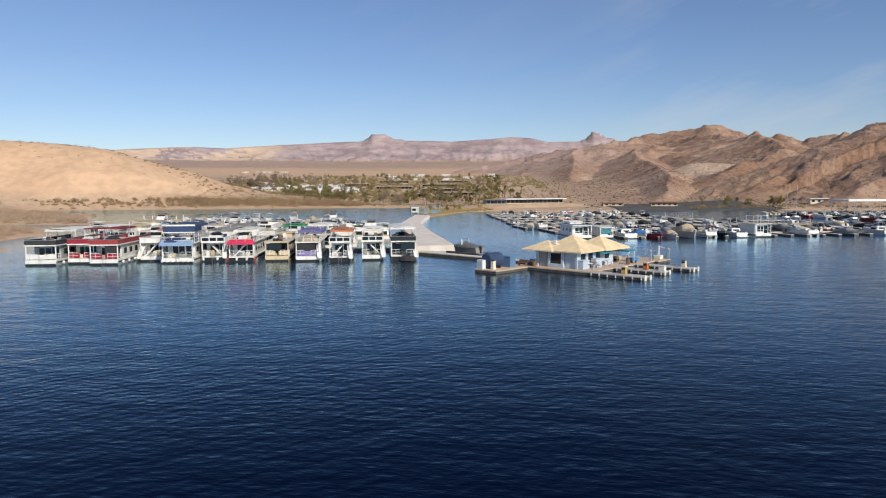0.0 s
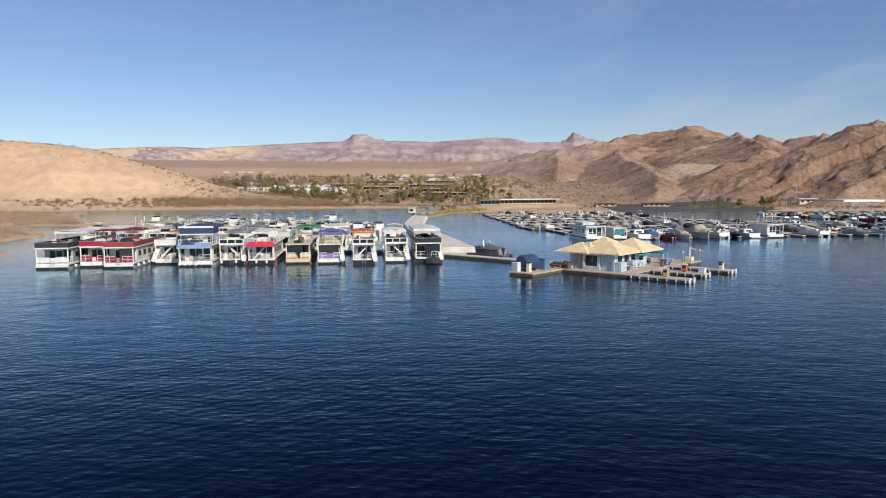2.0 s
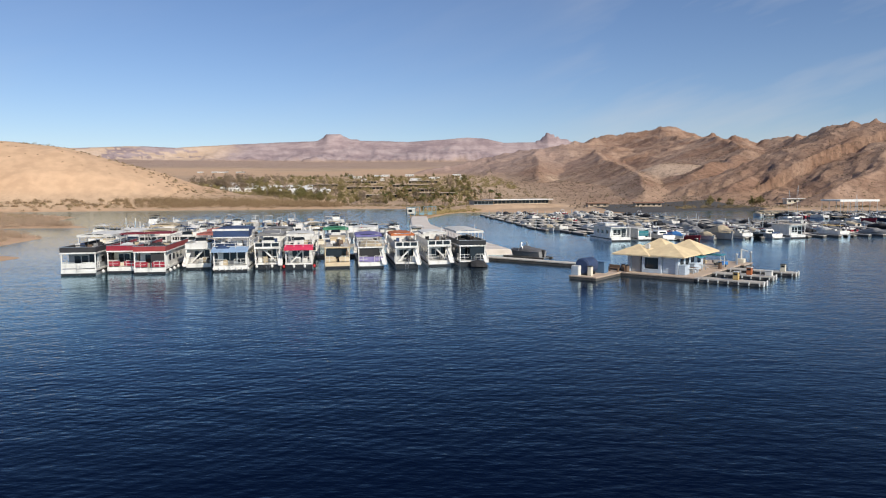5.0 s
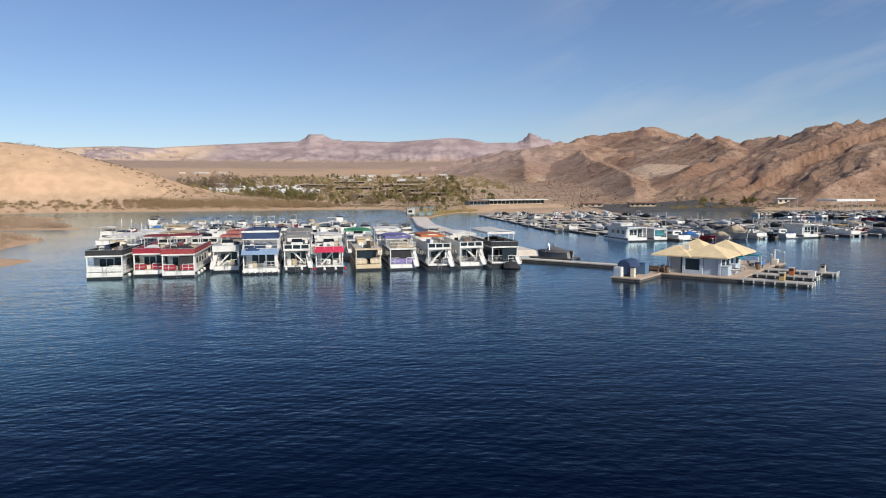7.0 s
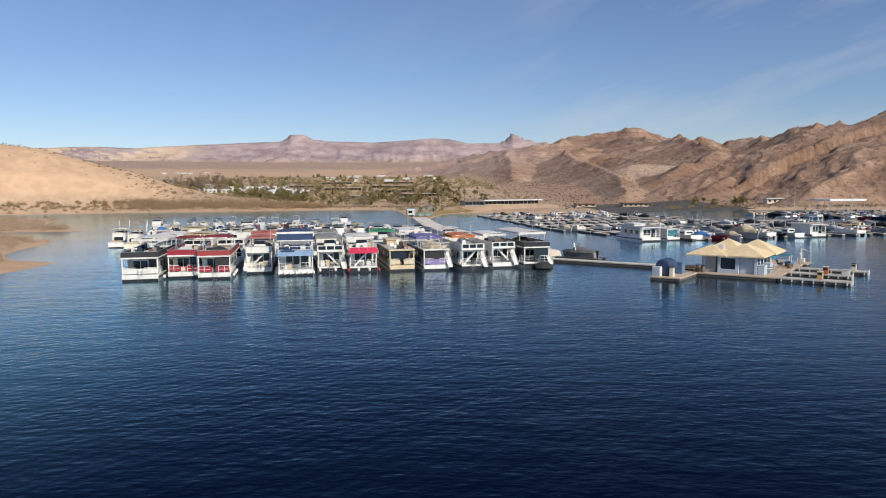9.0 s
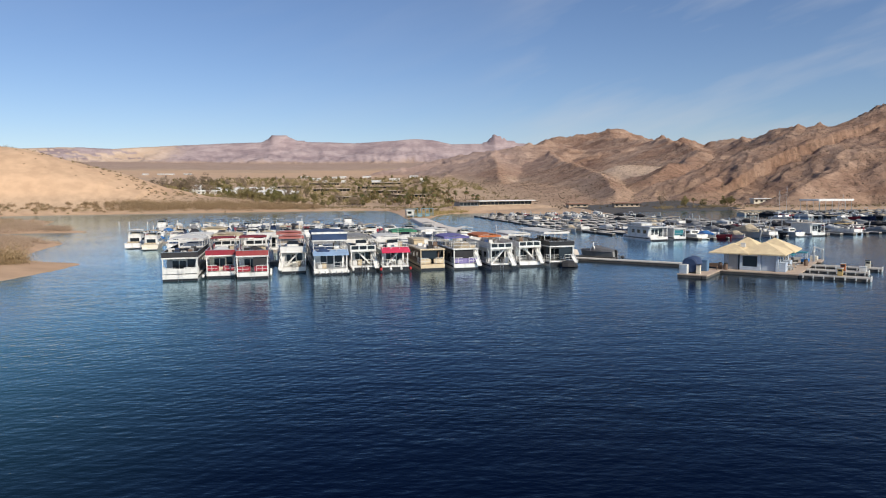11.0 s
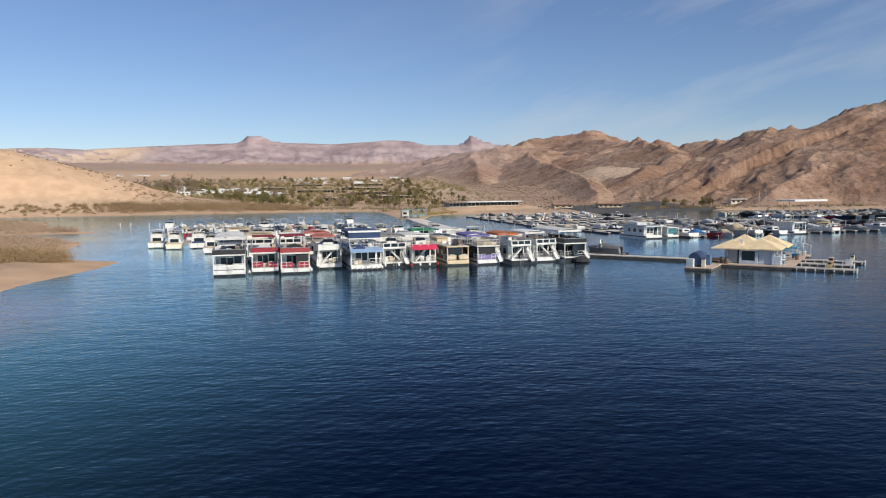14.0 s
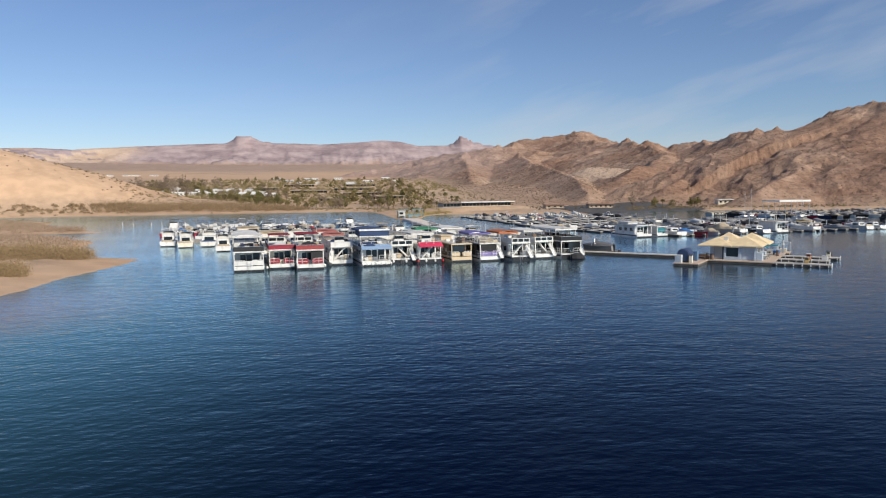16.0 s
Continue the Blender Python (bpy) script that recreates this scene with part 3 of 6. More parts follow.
def land_height(x, y):
    """Height, and the masks rock, hazed far range, sand and pale patch."""
    d = inland(x, y)
    d = d + fbm(x, y, 30, 4, 3) * np.clip(np.abs(d) * 0.5, 0, 7)
    r = np.hypot(x + 20, y)
    shelf = np.where(d > 0, 1.5 * (1 - np.exp(-np.maximum(d, 0) / 9)), np.maximum(d * 0.10, -5))
    plain = np.where(d > 0, 0.050 * np.maximum(r - 440, 0) - 0.015 * np.maximum(r - 1000, 0) + 0.028 * np.maximum(r - 2400, 0), 0) * smooth(d, 0, 60)
    h = shelf + plain + np.where(d > 0, fbm(x, y, 120, 5, 5) * np.clip(d * 0.03, 0, 2.2), 0)
    high, near = below_crest(x, y, HILL)
    hill = high * np.exp(-((near / 62) ** 2)) * smooth(d, -5, 40)
    h = np.where(d > 0, np.maximum(h, hill * (1 + 0.015 * fbm(x, y, 60, 3, 8)) + 0.35 * smooth(hill, 3, 12) * (1 - smooth(hill, 18, 30)) * fbm(x, y * 0.15, 9, 3, 9)) + 0.25 * np.minimum(h, hill), h)
    sand = smooth(hill, 4, 14)
    wx, wy = x + 60 * fbm(x, y, 170, 4, 11) * smooth(r, 350, 700), y + 60 * fbm(x, y, 170, 4, 12) * smooth(r, 350, 700)
    rock = np.zeros(x.shape)
    gx, gy = x + 9 * fbm(x, y, 30, 3, 61), y + 9 * fbm(x, y, 30, 3, 62)
    knolls = 13 * (fbm(x, y, 120, 3, 21, 0.5, True) - 0.55) + 11 * (fbm(gx, gy, 60, 5, 24, 0.6, True) - 0.5) + 3.2 * (fbm(gx, gy, 17, 4, 29, 0.6, True) - 0.5)
    knobs = 15 * (fbm(gx, gy, 38, 4, 27, 0.65, True) - 0.62)
    for slope, line in CRESTS:
        high, near = below_crest(0.6 * x + 0.4 * wx, 0.6 * y + 0.4 * wy, line)
        m = high - slope * near * (0.75 + 0.5 * np.exp(-near / 40))
        m = m + np.clip(near / 90, 0.2, 1) * np.clip(high / 80, 0.2, 1.2) * knolls + np.clip(high / 80, 0.1, 1.3) * np.exp(-near / 30) * knobs
        m = np.where(d > 0, m * smooth(d, 2, 60), -9)
        rock = np.maximum(rock, smooth(m - h, -2, 7))
        h = np.maximum(h, m)
    # an open sandy bowl between the ridges
    bowl = np.hypot((x - 228) / 44, (y - 702) / 52)
    h = h + (1 - smooth(bowl, 0.5, 1.25)) * (26 + 0.175 * (y - 660) - h)
    high, near = below_crest(x, y, RANGE)
    base = high * np.exp(-near / 620) * smooth(r, 2300, 3600)
    far_h = base + 130 * np.clip(near / 420, 0.06, 1) * smooth(r, 2900, 3600) * (fbm(x + 90 * fbm(x, y, 260, 3, 37), y, 300, 7, 31, 0.66, True) - 0.5)
    h = np.where(r > 2300, np.maximum(h, far_h), h)
    h = h + np.where(d > 2, 2.0 * (1 - smooth(np.hypot((x - 22) / 42, (y - 366 - 0.35 * (x - 22)) / 17), 0.55, 1.0)), 0)
    # butte, mesa and spire on the skyline
    for bx, by, bh, rad in ((-718, 4330, 22, 118), (-721, 4330, 20, 63), (660, 4340, 20, 62), (656, 4340, 20, 34), (615, 4340, 12, 50), (-612, 4330, 8, 60), (735, 4335, 10, 45), (700, 4340, 8, 110)):
        h = h + bh * (1 - smooth(np.hypot(x - bx, (y - by) * 0.6) + 14 * fbm(x, y, 60, 3, 35), rad * (0.72 if rad < 65 else 0.45), rad))
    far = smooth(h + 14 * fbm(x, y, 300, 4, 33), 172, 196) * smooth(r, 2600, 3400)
    pale = 0.8 * (1 - smooth(bowl + 0.25 * fbm(x, y, 25, 3, 44), 0.75, 1.1)) + 0.5 * (1 - smooth(np.hypot((x - 127) / 20, (y - 855) / 40), 0.5, 1.0))
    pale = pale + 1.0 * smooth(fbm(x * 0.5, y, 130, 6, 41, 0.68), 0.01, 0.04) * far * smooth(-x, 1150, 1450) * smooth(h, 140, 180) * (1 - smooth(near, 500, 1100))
    rock = np.maximum(rock, 0.55 * smooth(r + 500 * fbm(x, y, 500, 4, 51), 2700, 3000))
    sand = np.maximum(sand, 0.95 * smooth(r, 900, 1500) * (1 - smooth(r, 2500, 2800)) * smooth(fbm(x, y, 350, 4, 53), -0.3, -0.1))
    rock = np.maximum(rock, 0.75 * smooth(x, 30, 110) * smooth(d, 12, 40) * (1 - sand))
    spit = (1 - smooth(d, 3, 12)) * (d > -6)
    sand = np.maximum(sand, np.clip(spit, 0, 1) * 0.8)
    # the middle hills take part of the far tone as painted haze
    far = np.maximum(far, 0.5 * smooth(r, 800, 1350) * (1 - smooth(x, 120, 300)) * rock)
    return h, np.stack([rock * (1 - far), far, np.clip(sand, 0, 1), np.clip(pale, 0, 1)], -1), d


def build_ground():
    angles = np.radians(np.concatenate([np.arange(-180, -48, 4.0), np.linspace(-48, 50, 760), np.arange(54, 180, 4.0)]))
    radii = np.concatenate([np.geomspace(45, 300, 70), np.geomspace(300, 1300, 380)[1:], np.geomspace(1300, 4660, 190)[1:]])
    a, r = np.meshgrid(angles, radii)
    x, y = -20 + r * np.sin(a), r * np.cos(a)
    h, zone, _ = land_height(x, y)
    n, k = len(angles), len(radii)
    co = np.concatenate([np.stack([x, y, h], -1).reshape(-1, 3), [[-20, 0, -5]]])
    i, j = np.meshgrid(np.arange(k - 1), np.arange(n), indexing="ij")
    j2 = (j + 1) % n
    quads = np.stack([i * n + j, i * n + j2, (i + 1) * n + j2, (i + 1) * n + j], -1).reshape(-1, 4)[:, ::-1]
    me = bpy.data.meshes.new("ground")
    me.vertices.add(len(co))
    me.vertices.foreach_set("co", co.astype(np.float32).ravel())
    fan = np.stack([np.full(n, len(co) - 1), (np.arange(n) + 1) % n, np.arange(n)], -1)
    me.loops.add(quads.size + fan.size)
    me.loops.foreach_set("vertex_index", np.concatenate([quads.ravel(), fan.ravel()]).astype(np.int32))
    me.polygons.add(len(quads) + n)
    me.polygons.foreach_set("loop_start", np.concatenate([np.arange(len(quads)) * 4, quads.size + np.arange(n) * 3]).astype(np.int32))
    me.polygons.foreach_set("use_smooth", np.ones(len(quads) + n, bool))
    me.update(calc_edges=True)
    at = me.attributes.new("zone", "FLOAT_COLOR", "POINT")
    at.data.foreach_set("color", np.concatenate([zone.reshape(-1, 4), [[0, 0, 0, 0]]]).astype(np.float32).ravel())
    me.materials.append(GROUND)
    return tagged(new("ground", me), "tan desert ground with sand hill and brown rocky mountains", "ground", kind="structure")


build_ground()
bm = bmesh.new()
bmesh.ops.create_circle(bm, cap_ends=True, segments=64, radius=4600)
water = tagged(part("water", bm, WATER), "dark blue rippled lake water", "water", kind="structure")


def ground_z(x, y):
    return float(land_height(np.array([float(x)]), np.array([float(y)]))[0][0])

# ---- boats: the bow or deck end at y = 0, the length along +y, the waterline at z = 0 ----
def ring_hull(W, L, z_top, rake, stern=0.92, flare=0.8, n=7):
    """A pointed runabout hull, bow at y = 0."""
    rings = []
    for k in range(n):
        s = k / (n - 1)
        half = W / 2 * min(1.0, 0.06 + 1.5 * s**0.6) * (1 if s < 0.75 else 1 - (s - 0.75) * (1 - stern) * 4)
        y = rake * (1 - s) * 0 + L * s
        top = z_top + 0.25 * (1 - s) ** 2
        rings.append([(-half, y, top), (-half * flare, y + (0.35 * (1 - s)), 0.05), (0, y + 0.5 * (1 - s), -0.25), (half * flare, y + (0.35 * (1 - s)), 0.05), (half, y, top)])
    return loft(rings)


def rail_parts(name, parent, pts, z0, z1, mat, step=1.1, r=0.035):
    """A railing: one part for each run of tube, and its posts beneath."""
    for (ax, ay), (bx, by) in zip(pts, pts[1:]):
        n = max(1, round(math.hypot(bx - ax, by - ay) / step))
        top = part(name, tube((ax, ay, z1), (bx, by, z1), r, sides=5), mat, parent)
        part("mid_rail", tube((ax, ay, (z0 + z1) / 2), (bx, by, (z0 + z1) / 2), r * 0.8, sides=4), mat, top)
        for k in range(n):
            s = k / n
            part("rail_post", tube((ax + s * (bx - ax), ay + s * (by - ay), z0), (ax + s * (bx - ax), ay + s * (by - ay), z1), r, sides=4), mat, top)


def rail(bm, pts, z0, z1, step=1.1, r=0.025):
    """Posts with a top and a middle tube along corner points."""
    for (ax, ay), (bx, by) in zip(pts, pts[1:]):
        n = max(1, round(math.hypot(bx - ax, by - ay) / step))
        for z in (z1, (z0 + z1) / 2):
            add_tube(bm, (ax, ay, z), (bx, by, z), r, sides=4)
        for k in range(n + 1):
            s = k / n
            add_tube(bm, (ax + s * (bx - ax), ay + s * (by - ay), z0), (ax + s * (bx - ax), ay + s * (by - ay), z1), r, sides=4)
    return bm


def band(x0, x1, y0, y1, z0, z1, t=0.05, back=True):
    """A rail skirt of panels: front, two sides, and the back."""
    bm = box(x0, x1, y0, y0 + t, z0, z1)
    add_box(bm, x0, x0 + t, y0 + t, y1 - t, z0, z1)
    add_box(bm, x1 - t, x1, y0 + t, y1 - t, z0, z1)
    if back:
        add_box(bm, x0, x1, y1 - t, y1, z0, z1)
    return bm


def slide_mesh(x, y, z, dx, drop, run):
    """A curving water slide: a trough that bends down and forwards."""
    pts = []
    for k in range(9):
        s = k / 8
        pts.append((x + dx * s, y - run * s, z - drop * (s * s * (1.9 - 0.9 * s))))
    rings = [[(px - 0.3, py, pz + 0.22), (px - 0.24, py, pz), (px + 0.24, py, pz), (px + 0.3, py, pz + 0.22), (px + 0.36, py, pz + 0.2), (px + 0.28, py, pz - 0.08), (px - 0.28, py, pz - 0.08), (px - 0.36, py, pz + 0.2)] for px, py, pz in pts]
    return loft(rings)


def outboard(parent, x, y):
    bm = box(x - 0.2, x + 0.2, y - 0.3, y + 0.25, 0.55, 1.15, 0.08, 0.8)
    add_box(bm, x - 0.08, x + 0.08, y - 0.1, y + 0.15, -0.3, 0.55)
    return part("outboard_motor", bm, BLACK, parent)


def fender(parent, x, y, mat):
    bm = bmesh.new()
    bmesh.ops.create_uvsphere(bm, u_segments=8, v_segments=6, radius=0.20, matrix=Matrix.Translation((x, y, 0.42)) @ Matrix.Diagonal((1, 1, 1.25, 1)))
    for f in bm.faces:
        f.smooth = True
    return part("fender", bm, mat, parent)


def houseboat(x, y, label, W=4.3, L=15.0, turn=0.0, hull=None, cabin=None, trim=None, low=None, up=None, up_glass=False, canopy=None, canopy_y=(5.0, 12.0), canopy_z=5.3,
              awning=None, penthouse=None, slide=0, porch=2.2, top_gear=(), fenders=(), ladder=True, tower=None, top_frame=0.0, group="houseboats in the front row", category="houseboat", detail=True, bare=False, curtain=0.0, rails=None, stair=0, dark_bow=True, clutter=0, canopy_w=1.0, screens=(), pent_y=(5.6, 10.5), pent_h=1.25, carpet=None, bow_gap_shade=False):
    rails = rails or WHITE
    hull, cabin, trim = hull or WHITE, cabin or WHITE, trim or WHITE
    hb = thing("houseboat", x, y, 0, turn, label, category, group)
    h = W / 2
    bm = bmesh.new()
    for sx in (-1, 1):
        c = sx * (h - 0.62)
        rings = [[(c - w, yy, zb), (c + w, yy, zb), (c + w * 1.05, yy, 0.62), (c - w * 1.05, yy, 0.62)] for yy, w, zb in ((-0.05, 0.52, 0.02), (0.5, 0.58, -0.2), (2.0, 0.6, -0.4), (L, 0.6, -0.4))]
        sub = loft(rings)
        me = bpy.data.meshes.new("tmp")
        sub.to_mesh(me)
        sub.free()
        bm.from_mesh(me)
        bpy.data.meshes.remove(me)
    part("pontoon_hull", bm, hull, hb)
    part("deck", box(-h, h, 0, L, 0.62, 0.84, 0.03), trim, hb)
    # a black fascia paints the shade of an open gap below the deck
    part("bow_fascia", box(-h + 0.05, h - 0.05, -0.12, -0.07, 0.30, 0.66, 0.02), BLACK if bow_gap_shade else trim, hb)
    # boot stripe that also paints the shade between the pontoons
    part("boot_stripe", box(-h + 0.08, h - 0.08, -0.14, -0.06, -0.12, 0.30), BLACK if dark_bow else GREYP, hb)
    for sx in (-1, 1):
        xs = sorted((sx * (h - 0.03), sx * (h + 0.02)))
        part("rub_rail", box(xs[0], xs[1], 0.3, L - 0.3, 0.40, 0.60), RUBBER, hb)
    cw, z1, z2 = h - 0.30, 0.84, 2.86
    body = part("cabin", box(-cw, cw, porch, L - 1.4, z1, z2), cabin, hb)
    # front windows and door, side windows
    gz0, gz1 = 1.45, 2.45
    bm = box(-cw * 0.62, cw * 0.25, porch - 0.03, porch, gz0 - 0.15, gz1)
    part("front_window", bm, GLASS, body)
    part("sliding_door", box(cw * 0.36, cw * 0.86, porch - 0.03, porch, z1 + 0.05, 2.6), GLASS, body)
    part("window_frame", add_box(add_box(box(-cw * 0.66, cw * 0.29, porch - 0.05, porch - 0.005, gz1, gz1 + 0.07), -cw * 0.66, cw * 0.29, porch - 0.05, porch - 0.005, gz0 - 0.22, gz0 - 0.15), -cw * 0.21, -cw * 0.16, porch - 0.05, porch - 0.03, gz0 - 0.15, gz1), trim, body)
    for sx in (-1, 1):
        yy = porch + 0.9
        while yy < L - 3.2 and detail:
            xs = sorted((sx * cw, sx * (cw + 0.025)))
            part("side_window", box(xs[0], xs[1], yy, yy + 1.15, 1.5, 2.3), GLASS, body)
            yy += 2.3
    # porch: posts, rail, skirt
    for sx in (-1, 1):
        part("porch_post", box(sx * (h - 0.12) - 0.07, sx * (h - 0.12) + 0.07, 0.08, 0.2, z1, z2), trim, hb)
    if low:
        part("rail_panel", box(-h + 0.1, -0.25, 0.1, 0.15, 0.98, 1.62), low, hb)
        part("rail_panel", box(0.25, h - 0.1, 0.1, 0.15, 0.98, 1.62), low, hb)
    if detail:
        rail_parts("porch_rail", hb, [(-h + 0.08, porch), (-h + 0.08, 0.08), (-0.5, 0.08)], z1, 1.72, rails, 0.75)
        rail_parts("porch_rail", hb, [(0.5, 0.08), (h - 0.08, 0.08), (h - 0.08, porch)], z1, 1.72, rails, 0.75)
    else:
        part("porch_rail", tube((-h + 0.08, 0.08, 1.7), (h - 0.08, 0.08, 1.7), 0.05, sides=4), METAL, hb)
    for x0, x1, s0, s1, mat in screens:
        part("porch_screen", box(x0 * h, x1 * h, 0.22, 0.27, s0, s1), mat, hb)
    if ladder:
        bm = bmesh.new()
        for lx in (-0.22, 0.22):
            add_tube(bm, (lx, -0.12, -0.2), (lx, -0.12, 1.5), 0.03, sides=4)
        for k in range(5):
            add_tube(bm, (-0.22, -0.12, 0.0 + k * 0.3), (0.22, -0.12, 0.0 + k * 0.3), 0.025, sides=4)
        part("ladder", bm, METAL, hb)
    # walkway along the sides, upper deck
    part("upper_deck", box(-h - 0.05, h + 0.05, -0.05, L - 0.3, z2, 3.06, 0.03), trim, hb)
    zt = 3.06
    part("deck_carpet", box(-h + 0.22, h - 0.22, 0.3, L - 0.8, zt, zt + 0.012), carpet or CARPETS[int(abs(x * 7.3 + y * 3.1)) % len(CARPETS)], hb)
    if up:
        part("upper_rail_skirt", band(-h, h, 0, L - 0.5, zt, zt + 0.68, 0.05, False), up, hb)
        part("upper_rail_cap", band(-h - 0.03, h + 0.03, -0.03, L - 0.47, zt + 0.68, zt + 0.73, 0.1, False), METAL, hb)
    elif up_glass:
        bm = bmesh.new()
        for k in range(3):
            add_box(bm, -h + 0.15 + k * (W - 0.2) / 3, -h + (k + 1) * (W - 0.2) / 3, 0.02, 0.05, zt + 0.12, zt + 0.62)
        part("upper_windscreen", bm, GLASS, hb)
        part("upper_rail_skirt", band(-h, h, 0.05, L - 0.5, zt, zt + 0.72), trim, hb)
    elif detail and not bare:
        rail_parts("upper_rail", hb, [(-h + 0.05, L - 0.6), (-h + 0.05, 0.05), (h - 0.05, 0.05), (h - 0.05, L - 0.6)], zt, zt + 0.85, rails, 1.3)
    elif not bare:
        part("upper_rail", rail(bmesh.new(), [(-h + 0.05, L - 0.6), (-h + 0.05, 0.05), (h - 0.05, 0.05), (h - 0.05, L - 0.6)], zt, zt + 0.85), METAL, hb)
    if awning:
        v = [(-h - 0.1, -0.75, 2.72), (h + 0.1, -0.75, 2.72), (h + 0.1, 0.5, 3.35), (-h - 0.1, 0.5, 3.35)]
        part("awning", loft([v, [(a, b, c + 0.09) for a, b, c in v]]), awning, hb)
    if penthouse:
        ph = part("penthouse", box(-h * 0.55, h * 0.7, pent_y[0], pent_y[1], zt, zt + pent_h, 0.05), penthouse, hb)
        part("penthouse_roof", box(-h * 0.62, h * 0.77, pent_y[0] - 0.2, pent_y[1] + 0.2, zt + pent_h, zt + pent_h + 0.11), penthouse, hb)
        part("penthouse_window", box(h * 0.7, h * 0.7 + 0.03, pent_y[0] + 0.8, pent_y[1] - 1.1, zt + pent_h * 0.4, zt + pent_h * 0.84), GLASS, ph)
    if canopy:
        y0, y1 = canopy_y
        for sx in (-1, 1):
            n = max(2, round((y1 - y0) / 3))
            for k in range(n + 1):
                yy = y0 + 0.15 + k * (y1 - y0 - 0.3) / n
                part("canopy_post", tube((sx * (h - 0.12), yy + (0.5 if canopy_w < 1 else 0.0), zt), (sx * (h - 0.02) * canopy_w, yy, canopy_z), 0.045, sides=5), WHITE, hb)
        hc, bow = (h + 0.1) * canopy_w, 1.0 if canopy_w == 1 else 0.25
        secs = [[(sx * hc, yy, canopy_z + dz) for sx, dz in ((-1, 0), (-0.6, 0.14 * bow), (0, 0.2 * bow), (0.6, 0.14 * bow), (1, 0), (1, 0.06), (0.6, 0.06 + 0.14 * bow), (0, 0.06 + 0.2 * bow), (-0.6, 0.06 + 0.14 * bow), (-1, 0.06))] for yy in np.linspace(y0, y1, 5)]
        part("canopy", loft(secs), canopy, hb)
        part("canopy_valance", band(-hc - 0.02, hc + 0.02, y0, y1, canopy_z - (0.24 if canopy_w == 1 else 0.08), canopy_z + 0.05, 0.03), canopy, hb)
        if curtain:
            part("canopy_curtain", band(-h - 0.06, h + 0.06, y0 + 0.04, y0 + 4.0, canopy_z - curtain, canopy_z - 0.17, 0.03, False), canopy, hb)
            part("canopy_beam", box(-h - 0.12, h + 0.12, y0 - 0.03, y0 + 0.12, canopy_z - curtain - 0.14, canopy_z - curtain - 0.004), trim, hb)
            part("canopy_beam", box(-h - 0.14, h + 0.14, y0 - 0.05, y0 - 0.004, canopy_z - 0.1, canopy_z + 0.16), trim, hb)
    if top_frame:
        bm = bmesh.new()
        for sx in (-1, 1):
            for yy in (1.0, 4.0):
                add_tube(bm, (sx * (h - 0.1), yy, zt), (sx * (h - 0.1), yy, zt + top_frame), 0.05, sides=5)
            add_tube(bm, (sx * (h - 0.1), 1.0, zt + top_frame), (sx * (h - 0.1), 4.0, zt + top_frame), 0.05, sides=5)
        add_tube(bm, (-h + 0.1, 1.0, zt + top_frame), (h - 0.1, 1.0, zt + top_frame), 0.05, sides=5)
        part("top_frame", bm, WHITE, hb)
    if tower:
        helm = part("helm_console", box(-0.9, 0.9, 2.2, 3.1, zt, zt + 0.85, 0.08, 0.85), tower, hb)
        part("helm_windscreen", loft([[(-0.8, 2.3, zt + 0.85), (0.8, 2.3, zt + 0.85), (0.8, 2.36, zt + 0.85), (-0.8, 2.36, zt + 0.85)], [(-0.7, 2.6, zt + 1.3), (0.7, 2.6, zt + 1.3), (0.7, 2.66, zt + 1.3), (-0.7, 2.66, zt + 1.3)]]), GLASS, helm)
        part("helm_seat", add_box(box(-0.6, 0.6, 3.5, 4.0, zt, zt + 0.55, 0.05), -0.6, 0.6, 3.95, 4.1, zt + 0.5, zt + 1.15), C_TAN if int(abs(x)) % 2 else C_GREY, hb)
    for kind, gx, gy, mat in top_gear:
        if kind == "table":
            bm = box(gx - 0.7, gx + 0.7, gy - 0.5, gy + 0.5, zt + 0.68, zt + 0.75)
            for sx in (-1, 1):
                for sy in (-1, 1):
                    add_box(bm, gx + sx * 0.6 - 0.03, gx + sx * 0.6 + 0.03, gy + sy * 0.4 - 0.03, gy + sy * 0.4 + 0.03, zt, zt + 0.68)
            part("deck_table", bm, mat, hb)
        elif kind == "box":
            part("storage_box", box(gx - 0.5, gx + 0.5, gy - 0.35, gy + 0.35, zt, zt + 0.8, 0.05), mat, hb)
        elif kind == "lounge":
            bm = box(gx - 0.35, gx + 0.35, gy - 0.9, gy + 0.5, zt + 0.3, zt + 0.42)
            add_box(bm, gx - 0.35, gx + 0.35, gy + 0.4, gy + 0.52, zt + 0.3, zt + 1.05)
            add_box(bm, gx - 0.3, gx + 0.3, gy - 0.7, gy + 0.3, zt, zt + 0.3)
            part("deck_lounger", bm, mat, hb)
        elif kind == "tarp":
            secs = [[(gx + s * 1.5 * math.cos(k * math.pi / 6), gy + yy, zt + 0.05 + (0.75 + 0.2 * math.sin(yy * 3)) * math.sin(k * math.pi / 6) * s) for k in range(7)] for yy, s in ((-1.6, 0.55), (-0.8, 1), (0, 0.9), (0.8, 1), (1.6, 0.6))]
            part("tarpaulin", loft(secs), mat, hb)
    if slide:
        part("water_slide", slide_mesh(slide * (h - 0.55), 2.3, zt + 0.25, slide * 0.55, 2.7, 2.9), WHITE, hb)
    for fx, fy, fm in fenders:
        fender(hb, fx, fy, fm)
    part("outboard_motor", box(-0.25, 0.25, L - 0.1, L + 0.45, 0.3, 1.1, 0.06), BLACK, hb)
